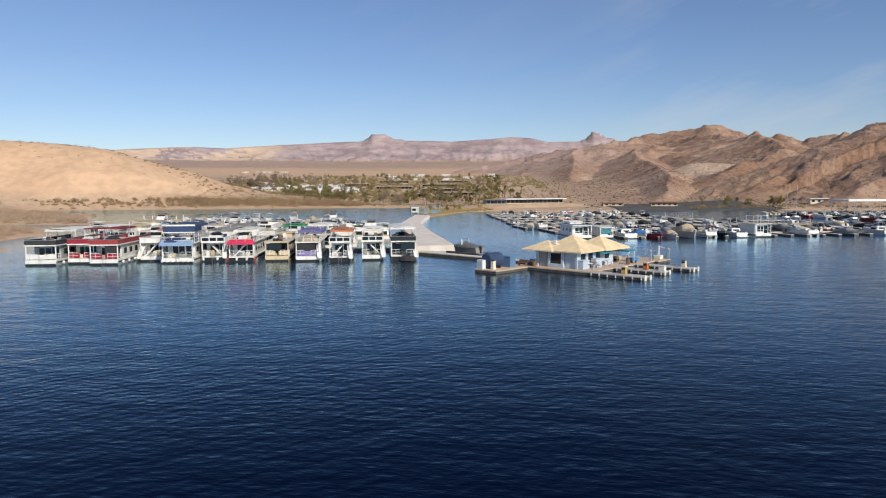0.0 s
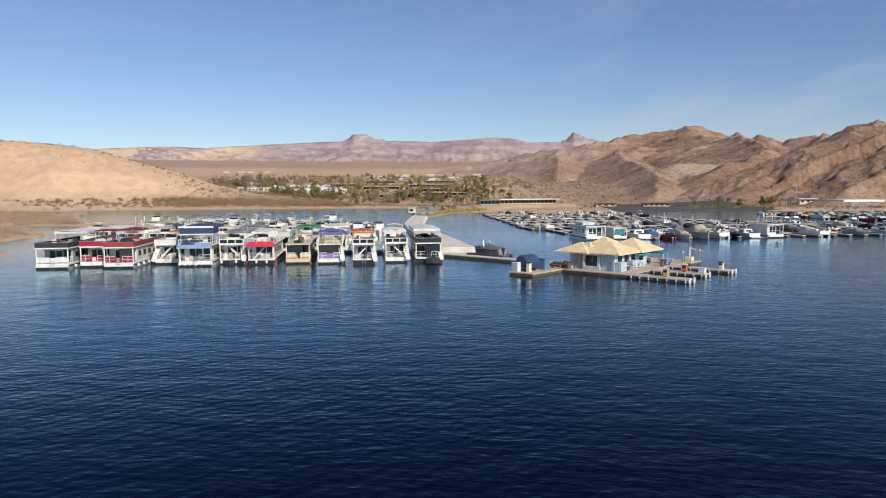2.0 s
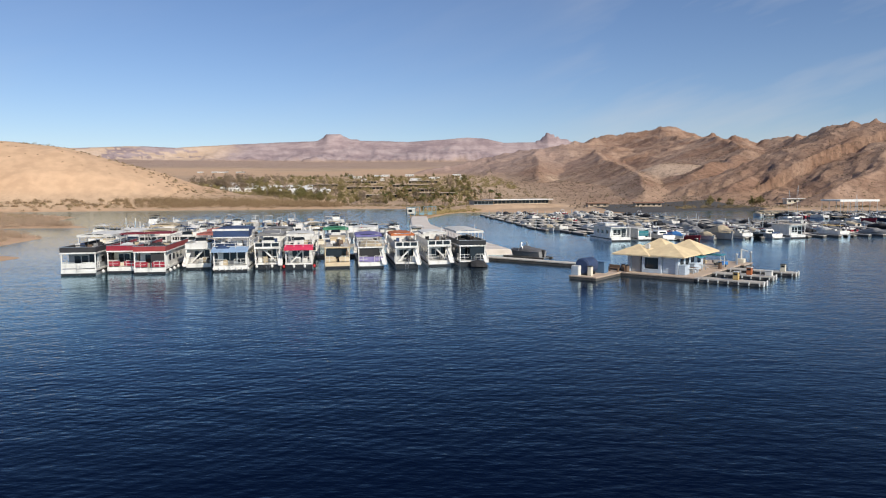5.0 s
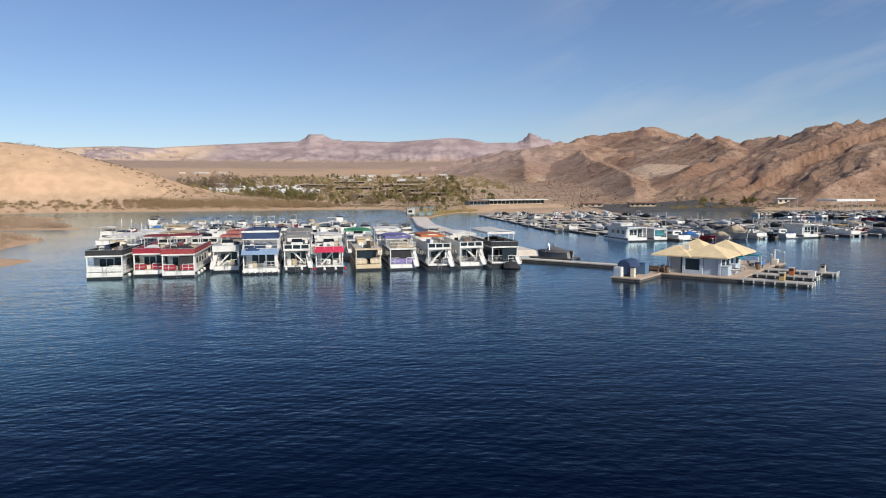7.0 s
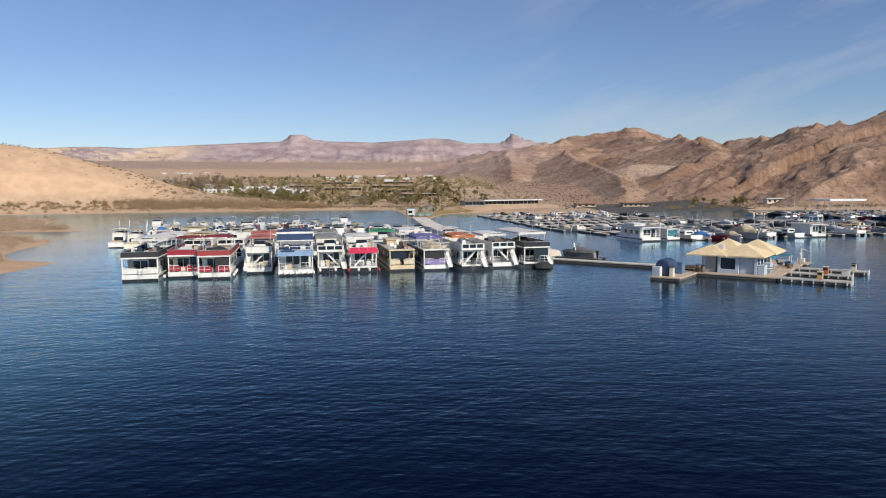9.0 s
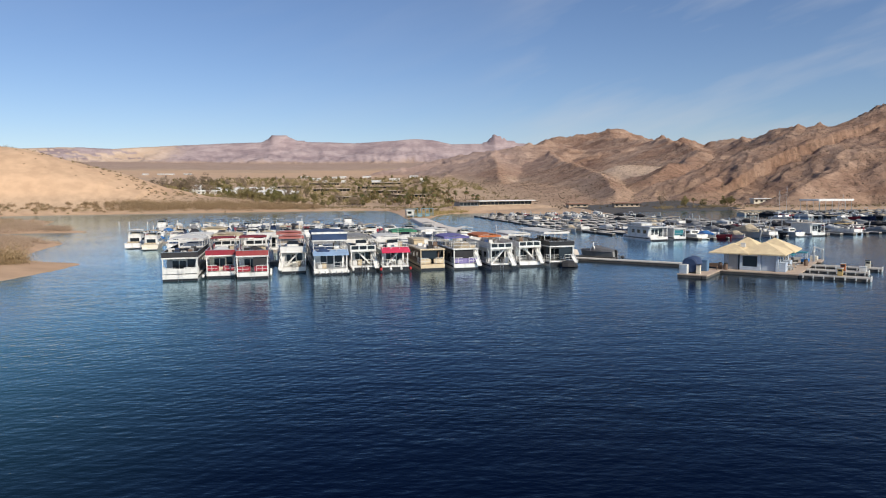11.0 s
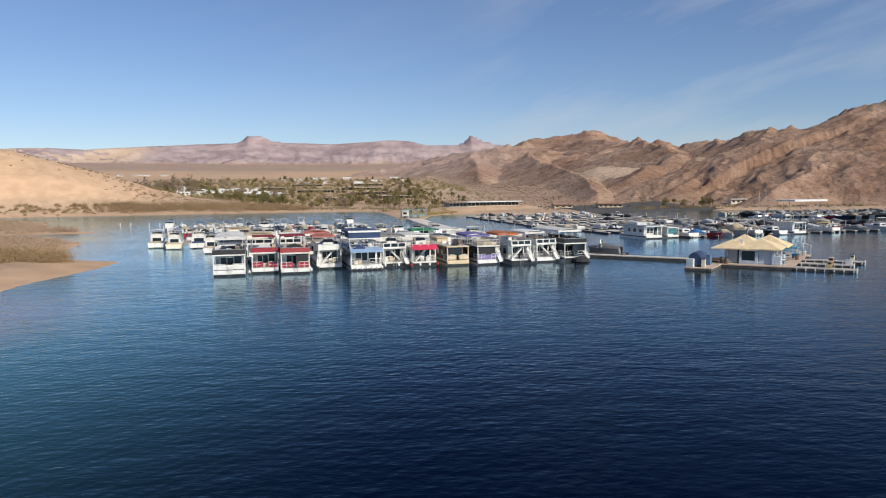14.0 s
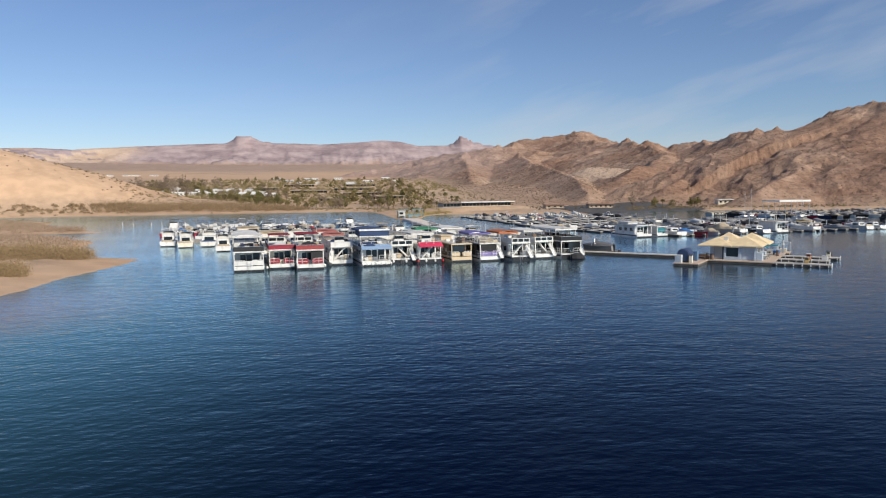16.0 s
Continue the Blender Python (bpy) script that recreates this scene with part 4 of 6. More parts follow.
    if stair:
        n, w0, z0 = 9, 1.9, z1
        out = [(0.0, z0)]
        for k in range(n):
            out += [(w0 * k / n, z0 + (z2 - z0) * (k + 1) / n), (w0 * (k + 1) / n, z0 + (z2 - z0) * (k + 1) / n)]
        out += [(w0, z2 - 0.16), (0.14, z0)]
        bm = bmesh.new()
        f0, f1 = ([bm.verts.new((stair * (px - 1.2), yy, pz)) for px, pz in out] for yy in (0.75, 1.4))
        bm.faces.new(f0)
        bm.faces.new(f1[::-1])
        for i in range(len(out)):
            j = (i + 1) % len(out)
            bm.faces.new((f0[i], f1[i], f1[j], f0[j]))
        bmesh.ops.recalc_face_normals(bm, faces=bm.faces)
        part("stairway", bm, trim, hb)
    if clutter:
        cr = random.Random(clutter)
        for k in range(7):
            gx, gy = cr.uniform(-h + 0.5, h - 0.5), cr.uniform(0.5, 6.0)
            mat = cr.choice((WHITE, C_BLACK, C_GREY, C_NAVY, C_TAN, BROWN, C_BLACK, WHITE))
            if k % 2:
                bm = box(gx - 0.28, gx + 0.28, gy - 0.28, gy + 0.28, zt + 0.36, zt + 0.44)
                for sx in (-0.25, 0.25):
                    for sy in (-0.25, 0.25):
                        add_box(bm, gx + sx - 0.03, gx + sx + 0.03, gy + sy - 0.03, gy + sy + 0.03, zt, zt + 0.37)
                add_box(bm, gx - 0.28, gx + 0.28, gy + 0.22, gy + 0.3, zt + 0.43, zt + 0.95)
                part("deck_chair", bm, mat, hb)
            else:
                part("cool_box", box(gx - 0.35, gx + 0.35, gy - 0.22, gy + 0.22, zt, zt + 0.45, 0.04), mat, hb)
        for k in range(3):
            gx = cr.uniform(-h + 0.5, h - 0.5)
            part("porch_seat", box(gx - 0.3, gx + 0.3, 0.9, 1.5, z1, z1 + cr.uniform(0.5, 0.95), 0.05), cr.choice((WHITE, C_BLACK, C_TAN, C_GREY)), hb)
        part("antenna", tube((h - 0.4, 6.0, zt), (h - 0.4, 6.1, zt + cr.uniform(2.2, 3.4)), 0.03, sides=4), WHITE, hb)
    return hb


def side_fenders(W, n=3, mat=WHITE, side=1):
    return [(side * (W / 2 + 0.2), 1.2 + 2.4 * k, mat) for k in range(n)]


front = [
    dict(x=-63.2, y=93.2, W=4.4, carpet=C_BLACK, L=16, hull=GREYP, cabin=GREYP, low=WHITE, screens=((-0.24, 0.24, 0.9, 1.6, WHITE),), up=C_BLACK, canopy=C_WHITE, canopy_y=(6.5, 14), canopy_z=4.9, fenders=side_fenders(4.9), top_gear=(("table", -0.6, 3.2, C_BLACK), ("lounge", 1.2, 4.5, C_BLACK), ("box", -1.6, 5.5, WHITE), ("table", 0.6, 6.2, C_BLACK)), label="two-deck white houseboat with black upper rail skirt and white canopy"),
    dict(x=-58.7, y=95.8, W=3.8, L=15, cabin=CREAM, hull=CREAM, low=REDP, up=REDP, canopy=C_MAROON, canopy_y=(5.2, 8.6), canopy_z=5.0, canopy_w=0.82, ladder=False, top_gear=(("tarp", 0.1, 2.4, C_WHITE), ("lounge", 1.2, 2.2, C_BLACK)), label="cream houseboat with red rail panels and maroon canopy"),
    dict(x=-54.3, y=94.4, W=4.1, L=15, hull=GREYP, low=REDP, up=ORANGE_RED, canopy=C_MAROON, canopy_y=(4.6, 8.4), canopy_z=5.2, canopy_w=0.84, screens=((0.05, 0.92, 0.9, 2.8, C_BLACK),), fenders=side_fenders(4.2), top_gear=(("tarp", 0.2, 2.6, C_BLACK), ("lounge", -1.1, 3.2, C_GREY), ("box", 1.2, 4.2, C_TAN)), label="white houseboat with faded red upper rail and maroon canopy"),
    dict(x=-49.7, y=99.6, W=3.5, L=13, up=WHITE, canopy=C_FADED, canopy_y=(9.0, 12), canopy_z=4.5, slide=-1, tower=WHITE, top_gear=(("tarp", 0.2, 5.2, C_NAVY),), label="all-white houseboat with slide and small red canopy"),
    dict(x=-44.3, y=96.8, W=4.6, L=17, up=None, awning=PALE_BLUE, canopy=C_NAVY, canopy_y=(1.2, 9), canopy_z=5.65, curtain=0.95, fenders=[(-2.2 + 0.75 * k, -0.1, WHITE) for k in range(7)], top_gear=(("tarp", -1.0, 1.6, C_NAVY), ("lounge", 1.0, 2.0, WHITE), ("box", -1.4, 4.2, WHITE)), label="tall white houseboat with pale blue awning and navy canopy"),
    dict(x=-40.0, y=99.8, W=3.6, L=14, up_glass=True, canopy=C_GREY, canopy_y=(5.0, 11), canopy_z=4.6, slide=1, tower=WHITE, fenders=[(-1.5, -0.1, WHITE), (-0.5, -0.1, C_BLACK), (0.6, -0.1, WHITE)], label="white houseboat with dark upper windscreen and grey canopy"),
    dict(x=-35.5, y=99.5, W=3.8, L=15, awning=C_PINK, canopy=C_WHITE, canopy_y=(4.5, 11), canopy_z=4.6, fenders=[(-2.1, -0.1, C_RED), (2.1, -0.1, C_RED), (-0.7, -0.1, WHITE), (0.8, -0.1, WHITE)], tower=WHITE, ladder=False, label="white houseboat with pink-red awning and red fenders"),
    # the brown cabin holds the shade of the boat's left side
    dict(x=-30.2, y=100.3, W=3.6, L=16, hull=TAN, cabin=BROWN, trim=TAN, low=TAN, penthouse=TAN, pent_y=(8.5, 13.0), pent_h=0.75, bare=True, ladder=False, screens=((-0.92, 0.35, 1.65, 2.75, GLASS),), label="tan houseboat with sides painted shade-brown and a boxy penthouse"),
    dict(x=-25.4, y=100.3, W=3.7, L=15, cabin=BLACK, low=PURPLE, screens=((-0.9, 0.62, 1.6, 2.82, C_BLACK), (-0.5, 0.5, 0.86, 1.6, PURPLE)), canopy=C_PURPLE, canopy_y=(5.0, 11), canopy_z=4.4, slide=1, top_gear=(("tarp", -0.1, 1.7, C_TAN),), ladder=False, label="white houseboat with lilac panels, purple canopy and slide"),
    dict(x=-20.3, y=99.9, W=3.3, L=15, hull=GREYP, up_glass=True, canopy=C_ORANGE, canopy_y=(5.5, 11.5), canopy_z=4.5, slide=1, label="white houseboat with dark upper windscreen and orange canopy"),
    dict(x=-15.7, y=102.2, W=3.4, L=14, hull=WHITE, up_glass=True, canopy=C_WHITE, canopy_y=(4.5, 11), canopy_z=4.6, slide=1, ladder=False, label="white houseboat with white canopy and water slide"),
    dict(x=-10.9, y=102.2, W=3.9, L=15, cabin=BLACK, up=BLACK, screens=((-0.2, 0.9, 1.0, 2.8, GLASS),), canopy=C_WHITE, canopy_y=(2.0, 12.5), canopy_z=4.95, slide=1, top_gear=(("box", -1.2, 2.5, C_BLACK), ("box", 1.2, 3.6, C_BLACK), ("lounge", 0, 5, C_BLACK), ("tarp", 0, 7, C_BLACK)), label="black and white houseboat with high white hardtop and slide"),
]
for k, spec in enumerate(front):
    houseboat(turn=9.5, clutter=40 + k, bow_gap_shade=k in (5, 6, 9, 11), stair=(0, 0, 0, 1, 0, -1, 1, 0, 0, 1, -1, 0)[k], **spec)
bm = loft([[(-1.0 * s, yy, 0.1), (-0.9 * s, yy, 0.75 * s), (0, yy, 1.0 * s), (0.9 * s, yy, 0.75 * s), (1.0 * s, yy, 0.1), (0, yy, -0.2)] for yy, s in ((-1.1, 0.35), (-0.5, 0.9), (0.4, 1), (1.2, 0.8))])
tagged(part("covered_skiff", bm, C_BLACK), "small skiff under a black cover at a houseboat bow", "skiff").matrix_world = pose(-9.9, 101.4, 0, 0, 0, 80)


def cruiser(x, y, label, W=3.2, L=10.0, hull=None, top=None, fly=True, group="cabin cruisers in the slips", turn=0.0):
    """A cabin cruiser: flared hull, cabin with windscreen, flybridge with bimini. The stern faces -y."""
    cr = thing("cabin_cruiser", x, y, 0, turn, label, "boat", group)
    h = W / 2
    rings = []
    for s in (0, 0.3, 0.6, 0.8, 0.93, 1.0):
        w = h * (1 if s < 0.5 else math.cos((s - 0.5) * math.pi * 0.93))
        rings.append([(-w, L * s, 1.1 + 0.5 * s * s), (-w * 0.82, L * s, 0.0), (0, L * s, -0.3 * (1 - s)), (w * 0.82, L * s, 0.0), (w, L * s, 1.1 + 0.5 * s * s)])
    part("hull", loft(rings), hull or WHITE, cr)
    part("swim_platform", box(-h * 0.9, h * 0.9, -0.8, 0, 0.2, 0.32), WHITE, cr)
    zc = 2.35 if fly else 1.95
    cab = part("cabin", box(-h * 0.82, h * 0.82, 1.8 if fly else L * 0.3, L * 0.62, 1.05, zc, 0.12, 0.86, 0.8), WHITE, cr)
    ya = 1.84 if fly else L * 0.3 + 0.06
    part("aft_window", box(-h * 0.5, h * 0.5, ya, ya + 0.06, 1.35, zc - 0.25), GLASS, cab)
    for sx in (-1, 1):
        xs = sorted((sx * h * 0.80, sx * (h * 0.80 + 0.03)))
        part("side_window", box(xs[0] - sx * 0.04, xs[1] - sx * 0.04, 2.4 if fly else L * 0.36, L * 0.56, zc - 0.8, zc - 0.3), GLASS, cab)
    if fly:
        bridge = part("flybridge", band(-h * 0.75, h * 0.75, 2.3, L * 0.5, zc, zc + 0.5, 0.08), WHITE, cr)
        part("bridge_windscreen", loft([[(-h * 0.7, L * 0.47, zc + 0.5), (h * 0.7, L * 0.47, zc + 0.5), (h * 0.7, L * 0.49, zc + 0.5), (-h * 0.7, L * 0.49, zc + 0.5)], [(-h * 0.6, L * 0.44, zc + 0.85), (h * 0.6, L * 0.44, zc + 0.85), (h * 0.6, L * 0.46, zc + 0.85), (-h * 0.6, L * 0.46, zc + 0.85)]]), GLASS, bridge)
        part("bridge_seat", box(-h * 0.5, h * 0.5, 2.9, 3.5, zc, zc + 0.7, 0.06), CREAM, cr)
        bm = bmesh.new()
        for a, b in (((-h * 0.8, 2.0, 1.1), (-h * 0.62, 2.5, zc + 1.0)), ((-h * 0.62, 2.5, zc + 1.0), (h * 0.62, 2.5, zc + 1.0)), ((h * 0.62, 2.5, zc + 1.0), (h * 0.8, 2.0, 1.1))):
            add_tube(bm, a, b, 0.09, sides=6)
        part("radar_arch", bm, WHITE, cr)
    part("cockpit_sole", box(-h * 0.78, h * 0.78, 0.25, 1.75 if fly else L * 0.29, 1.0, 1.13), GREYP, cr)
    part("cockpit_bench", box(-h * 0.7, h * 0.7, 0.3, 0.7, 1.13, 1.45, 0.05), C_TAN if top else C_NAVY, cr)
    if top:
        for sx in (-1, 1):
            for yy in (1.9, L * 0.45):
                part("bimini_post", tube((sx * h * 0.75, yy, 1.1), (sx * h * 0.75, yy, zc + 1.3), 0.03, sides=4), METAL, cr)
        part("bimini", loft([[(sx * h * 0.82, yy, zc + 1.3 + dz) for sx, dz in ((-1, 0), (0, 0.2), (1, 0), (1, 0.06), (0, 0.27), (-1, 0.06))] for yy in (1.7, 3.2, L * 0.48)]), top, cr)
    part("bow_rail", rail(bmesh.new(), [(-h * 0.8, L * 0.62), (-h * 0.35, L * 0.92), (h * 0.35, L * 0.92), (h * 0.8, L * 0.62)], 1.5, 2.1, 1.5), METAL, cr)
    return cr


def runabout(x, y, label, W=2.4, L=6.5, hull=None, cover=None, tower=False, group="runabouts in the slips", turn=0.0, lift=0.0):
    rb = thing("runabout", x, y, lift, turn, label, "boat", group)
    part("hull", ring_hull(W, L, 0.85, 0.6), hull or WHITE, rb)
    h = W / 2
    if cover:
        secs = [[(-h * w, yy, 0.86), (-h * w * 0.7, yy, 0.86 + z * 0.7), (0, yy, 0.86 + z), (h * w * 0.7, yy, 0.86 + z * 0.7), (h * w, yy, 0.86)] for yy, w, z in ((0.4, 0.4, 0.3), (L * 0.3, 0.9, 0.45), (L * 0.45, 1.02, 0.95), (L * 0.75, 1.02, 0.6), (L * 0.99, 0.95, 0.35))]
        part("cover", loft(secs), cover, rb)
    else:
        part("cockpit_liner", box(-h * 0.78, h * 0.78, L * 0.35, L * 0.92, 0.7, 0.9), GREYP, rb)
        part("windscreen", loft([[(-h * 0.8, L * 0.34 + k, 0.9 + z), (0, L * 0.27 + k, 0.9 + z), (h * 0.8, L * 0.34 + k, 0.9 + z), (h * 0.8, L * 0.36 + k, 0.9 + z), (0, L * 0.29 + k, 0.9 + z), (-h * 0.8, L * 0.36 + k, 0.9 + z)] for k, z in ((0, 0), (0.25, 0.5))]), GLASS, rb)
        for sx in (-1, 1):
            part("seat", box(sx * 0.5 - 0.28, sx * 0.5 + 0.28, L * 0.5, L * 0.58, 0.9, 1.35, 0.05), WHITE, rb)
        part("rear_bench", box(-h * 0.7, h * 0.7, L * 0.82, L * 0.9, 0.9, 1.25, 0.05), WHITE, rb)
    if tower:
        bm = bmesh.new()
        for sx in (-1, 1):
            add_tube(bm, (sx * h * 0.9, L * 0.5, 0.85), (sx * h * 0.6, L * 0.42, 2.25), 0.05)
            add_tube(bm, (sx * h * 0.9, L * 0.36, 0.9), (sx * h * 0.6, L * 0.42, 2.25), 0.05)
        add_tube(bm, (-h * 0.6, L * 0.42, 2.25), (h * 0.6, L * 0.42, 2.25), 0.07)
        part("wake_tower", bm, METAL, rb)
    outboard(rb, 0, L + 0.15)
    return rb


def pontoon_boat(x, y, label, W=2.5, L=7.5, skirt=None, top=None, group="pontoon boats in the slips", turn=0.0):
    pb = thing("pontoon_boat", x, y, 0, turn, label, "boat", group)
    h = W / 2
    for sx in (-1, 1):
        part("pontoon", tube((sx * h * 0.7, 0.2, 0.15), (sx * h * 0.7, L, 0.15), 0.33, sides=8), METAL, pb)
    part("deck", box(-h, h, 0, L, 0.48, 0.58), GREYP, pb)
    part("fence", band(-h + 0.05, h - 0.05, 0.5, L - 0.5, 0.62, 1.35, 0.04), skirt or WHITE, pb)
    part("bench", box(-h * 0.85, -h * 0.3, 1.2, 3.4, 0.58, 1.1, 0.05), CREAM, pb)
    part("helm", box(h * 0.2, h * 0.75, L * 0.5, L * 0.58, 0.58, 1.6, 0.05), WHITE, pb)
    if top:
        for sx in (-1, 1):
            for yy in (L * 0.35, L * 0.85):
                part("bimini_strut", tube((sx * (h - 0.08), L * 0.6, 0.6), (sx * (h - 0.08), yy, 2.45), 0.03, sides=4), METAL, pb)
        part("bimini", loft([[(sx * h, yy, 2.42 + dz) for sx, dz in ((-1, 0), (0, 0.12), (1, 0), (1, 0.05), (0, 0.18), (-1, 0.05))] for yy in (L * 0.33, L * 0.6, L * 0.87)]), top, pb)
    outboard(pb, 0, L + 0.15)
    return pb


def sailboat(x, y, label, L=8.5, mast=10.5, hull=None):
    sb = thing("sailboat", x, y, 0, 0, label, "boat", "sailing boats in the slips")
    part("hull", ring_hull(2.6, L, 0.95, 0.5), hull or WHITE, sb)
    part("coachroof", box(-0.8, 0.8, L * 0.3, L * 0.65, 0.95, 1.5, 0.08, 0.85), WHITE, sb)
    part("mast", tube((0, L * 0.4, 0.9), (0, L * 0.4, mast), 0.06, 0.04), METAL, sb)
    part("boom", tube((0, L * 0.42, 2.0), (0, L * 0.85, 2.0), 0.07), METAL, sb)
    part("furled_sail", tube((0, L * 0.44, 2.17), (0, L * 0.83, 2.14), 0.16, 0.1), C_WHITE, sb)
    bm = bmesh.new()
    for a in ((0, 0.2, 1.1), (0, L, 1.0), (-1.2, L * 0.42, 1.0), (1.2, L * 0.42, 1.0)):
        add_tube(bm, a, (0, L * 0.4, mast - 0.1), 0.010, sides=3)
    part("rigging", bm, METAL, sb)
    return sb

# ---- fuel dock with its shop, turned 40 degrees to the shore ----
DOCK_TURN, DX, DY = -40.0, 7.8, 90.5


def on_dock(lx, ly):
    a = radians(DOCK_TURN)
    return DX + lx * math.cos(a) - ly * math.sin(a), DY + lx * math.sin(a) + ly * math.cos(a)


dock_pieces = []  # board fields laid at the end of the file: parent, x0, x1, y0, y1, z, along x


def floating_dock(name, label, spans, z=0.55, ox=0.0, oy=0.0, turn=0.0, mat=None, pile=(), dark=False):
    """A walkway of rectangles on floats, with a pale edge beam; dark picks the float colour with shade in it. spans:
    x0, x1, y0, y1 in its own axes.
    """
    d = thing(name, ox, oy, 0, turn, label, "dock")
    for x0, x1, y0, y1 in spans:
        part("deck", box(x0, x1, y0, y1, z - 0.14, z), mat or DECK, d)
        part("float", box(x0 + 0.06, x1 - 0.06, y0 + 0.06, y1 - 0.06, -0.4, z - 0.14), SHADED_FLOAT if dark else FLOAT, d)
    for px, py, ph in pile:
        part("mooring_post", tube((px, py, -2.0), (px, py, ph), 0.14, sides=8), METAL, d)
    return d


fuel = floating_dock("fuel_dock", "tan-planked floating fuel dock with white-posted fingers", [(-1.0, 9.0, 0.0, 18.0), (2.5, 9.5, 18.0, 22.0)], 0.45, DX, DY, DOCK_TURN, DECK_TAN, dark=True)
end_dock = floating_dock("dock_platform", "tan-planked end platform with blue tanks on it", [(-4.0, -1.0, -6.8, 1.6), (-1.0, -0.3, -6.8, -0.004)], 0.45, DX, DY, DOCK_TURN, DECK_TAN, dark=True)
walk_dock = floating_dock("dock_walkway", "narrow grey floating walkway to the breakwater", [(-27.0, -1.0, 5.0, 6.7)], 0.5, DX, DY, DOCK_TURN, DECK_PALE, dark=True)
for y0, x1 in ((0.0, 16.6), (6.3, 16.0), (12.0, 17.2)):
    fi = floating_dock("dock_finger", "grey dock finger with white bumper posts", [(9.0, x1, y0, y0 + 1.9)], 0.45, DX, DY, DOCK_TURN, DECK_PALE, dark=True)
    tagged(fi, group="fuel dock fingers")
    for k in range(7):
        px = 9.5 + k * (x1 - 9.8) / 6
        part("bumper_post", box(px - 0.07, px + 0.07, y0 - 0.08, y0 - 0.004, 0.06, 0.44, 0.02), WHITE, fi)
    part("end_bumper", box(x1 + 0.004, x1 + 0.14, y0 + 0.1, y0 + 0.5, 0.0, 0.6, 0.03), WHITE, fi)
    part("end_bumper", box(x1 + 0.004, x1 + 0.14, y0 + 1.4, y0 + 1.8, 0.0, 0.6, 0.03), WHITE, fi)


def hip(cx, cy, hx, hy, z0, z1, over=0.0):
    """A four-sided hipped roof with a thick eave."""
    bm = bmesh.new()
    rings = []
    for z, k in ((z0, 1.0), (z0 + 0.16, 1.0), (z1, 0.02)):
        rings.append([bm.verts.new((cx + sx * hx * k, cy + sy * hy * k, z)) for sx, sy in ((-1, -1), (1, -1), (1, 1), (-1, 1))])
    for a, b in zip(rings, rings[1:]):
        for i in range(4):
            j = (i + 1) % 4
            bm.faces.new((a[i], a[j], b[j], b[i]))
    bm.faces.new(rings[0][::-1])
    bm.faces.new(rings[-1])
    return bm


shop = thing("dock_shop", DX, DY, 0.45, DOCK_TURN, "pale blue dock shop with four bleached yellow hipped roofs", "building")
walls = part("wall", box(-0.3, 6.3, 1.9, 10.8, 0, 2.25), WALL_BLUE, shop)
# front: two broad bays between pale pillars; dark panels on the wall stand for shaded openings
for x0, x1, mat in ((-0.15, 0.15, WHITE), (1.75, 2.05, WHITE), (3.9, 4.3, WHITE), (6.1, 6.45, WHITE)):
    part("pillar", box(x0, x1, 1.55, 1.88, 0, 2.2, 0.02), WALL_BLUE, shop)
part("shutter", box(0.3, 1.45, 1.82, 1.89, 0.02, 2.05), GREYP, walls)
part("gap_shade", box(1.5, 1.72, 1.84, 1.89, 0.02, 2.1), GLASS, walls)
part("opening_shade", box(2.1, 3.85, 1.84, 1.89, 0.5, 2.1), GLASS, walls)
part("counter", box(2.05, 3.9, 1.55, 1.88, 0.0, 0.48, 0.02), WALL_BLUE, shop)
part("shutter", box(4.4, 6.0, 1.82, 1.89, 0.02, 2.05), WALL_BLUE, walls)
for y0 in (2.6, 4.4, 8.6):
    part("side_window", box(6.3, 6.34, y0, y0 + 1.1, 0.9, 1.9), GLASS, walls)
part("door", box(6.3, 6.36, 6.3, 7.2, 0.0, 2.0), GLASS, walls)
part("teal_awning", loft([[(6.3, 6.0, 2.15), (7.5, 6.0, 1.75), (7.5, 6.0, 1.82), (6.3, 6.0, 2.22)], [(6.3, 8.6, 2.15), (7.5, 8.6, 1.75), (7.5, 8.6, 1.82), (6.3, 8.6, 2.22)]]), C_TEAL, shop)
part("teal_awning", box(5.6, 8.4, 11.5, 13.2, 1.7, 1.82), C_TEAL, shop)
for px, py in ((5.7, 13.1), (8.3, 13.1), (8.3, 11.6)):
    part("awning_post", tube((px, py, 0), (px, py, 1.7), 0.05), WHITE, shop)
part("roof", hip(0.5, 3.4, 2.5, 2.7, 2.13, 3.42), ROOF_YELLOW, shop)
part("roof", hip(4.3, 4.5, 3.0, 3.4, 2.12, 3.62), ROOF_YELLOW, shop)
part("roof", hip(1.4, 8.2, 2.9, 3.1, 2.10, 3.95), ROOF_YELLOW, shop)
part("roof", hip(4.6, 10.0, 3.0, 3.2, 2.11, 3.84), ROOF_YELLOW, shop)
part("roof_vent", box(1.5, 2.1, 3.0, 3.4, 2.9, 3.5, 0.04), WHITE, shop)
part("sign_board", box(2.0, 4.0, 1.25, 1.3, 1.95, 2.15), CREAM, shop)


def at_dock(name, lx, ly, label, category, z=0.45, turn=0.0, group=""):
    x, y = on_dock(lx, ly)
    return thing(name, x, y, z, DOCK_TURN + turn, label, category, group)


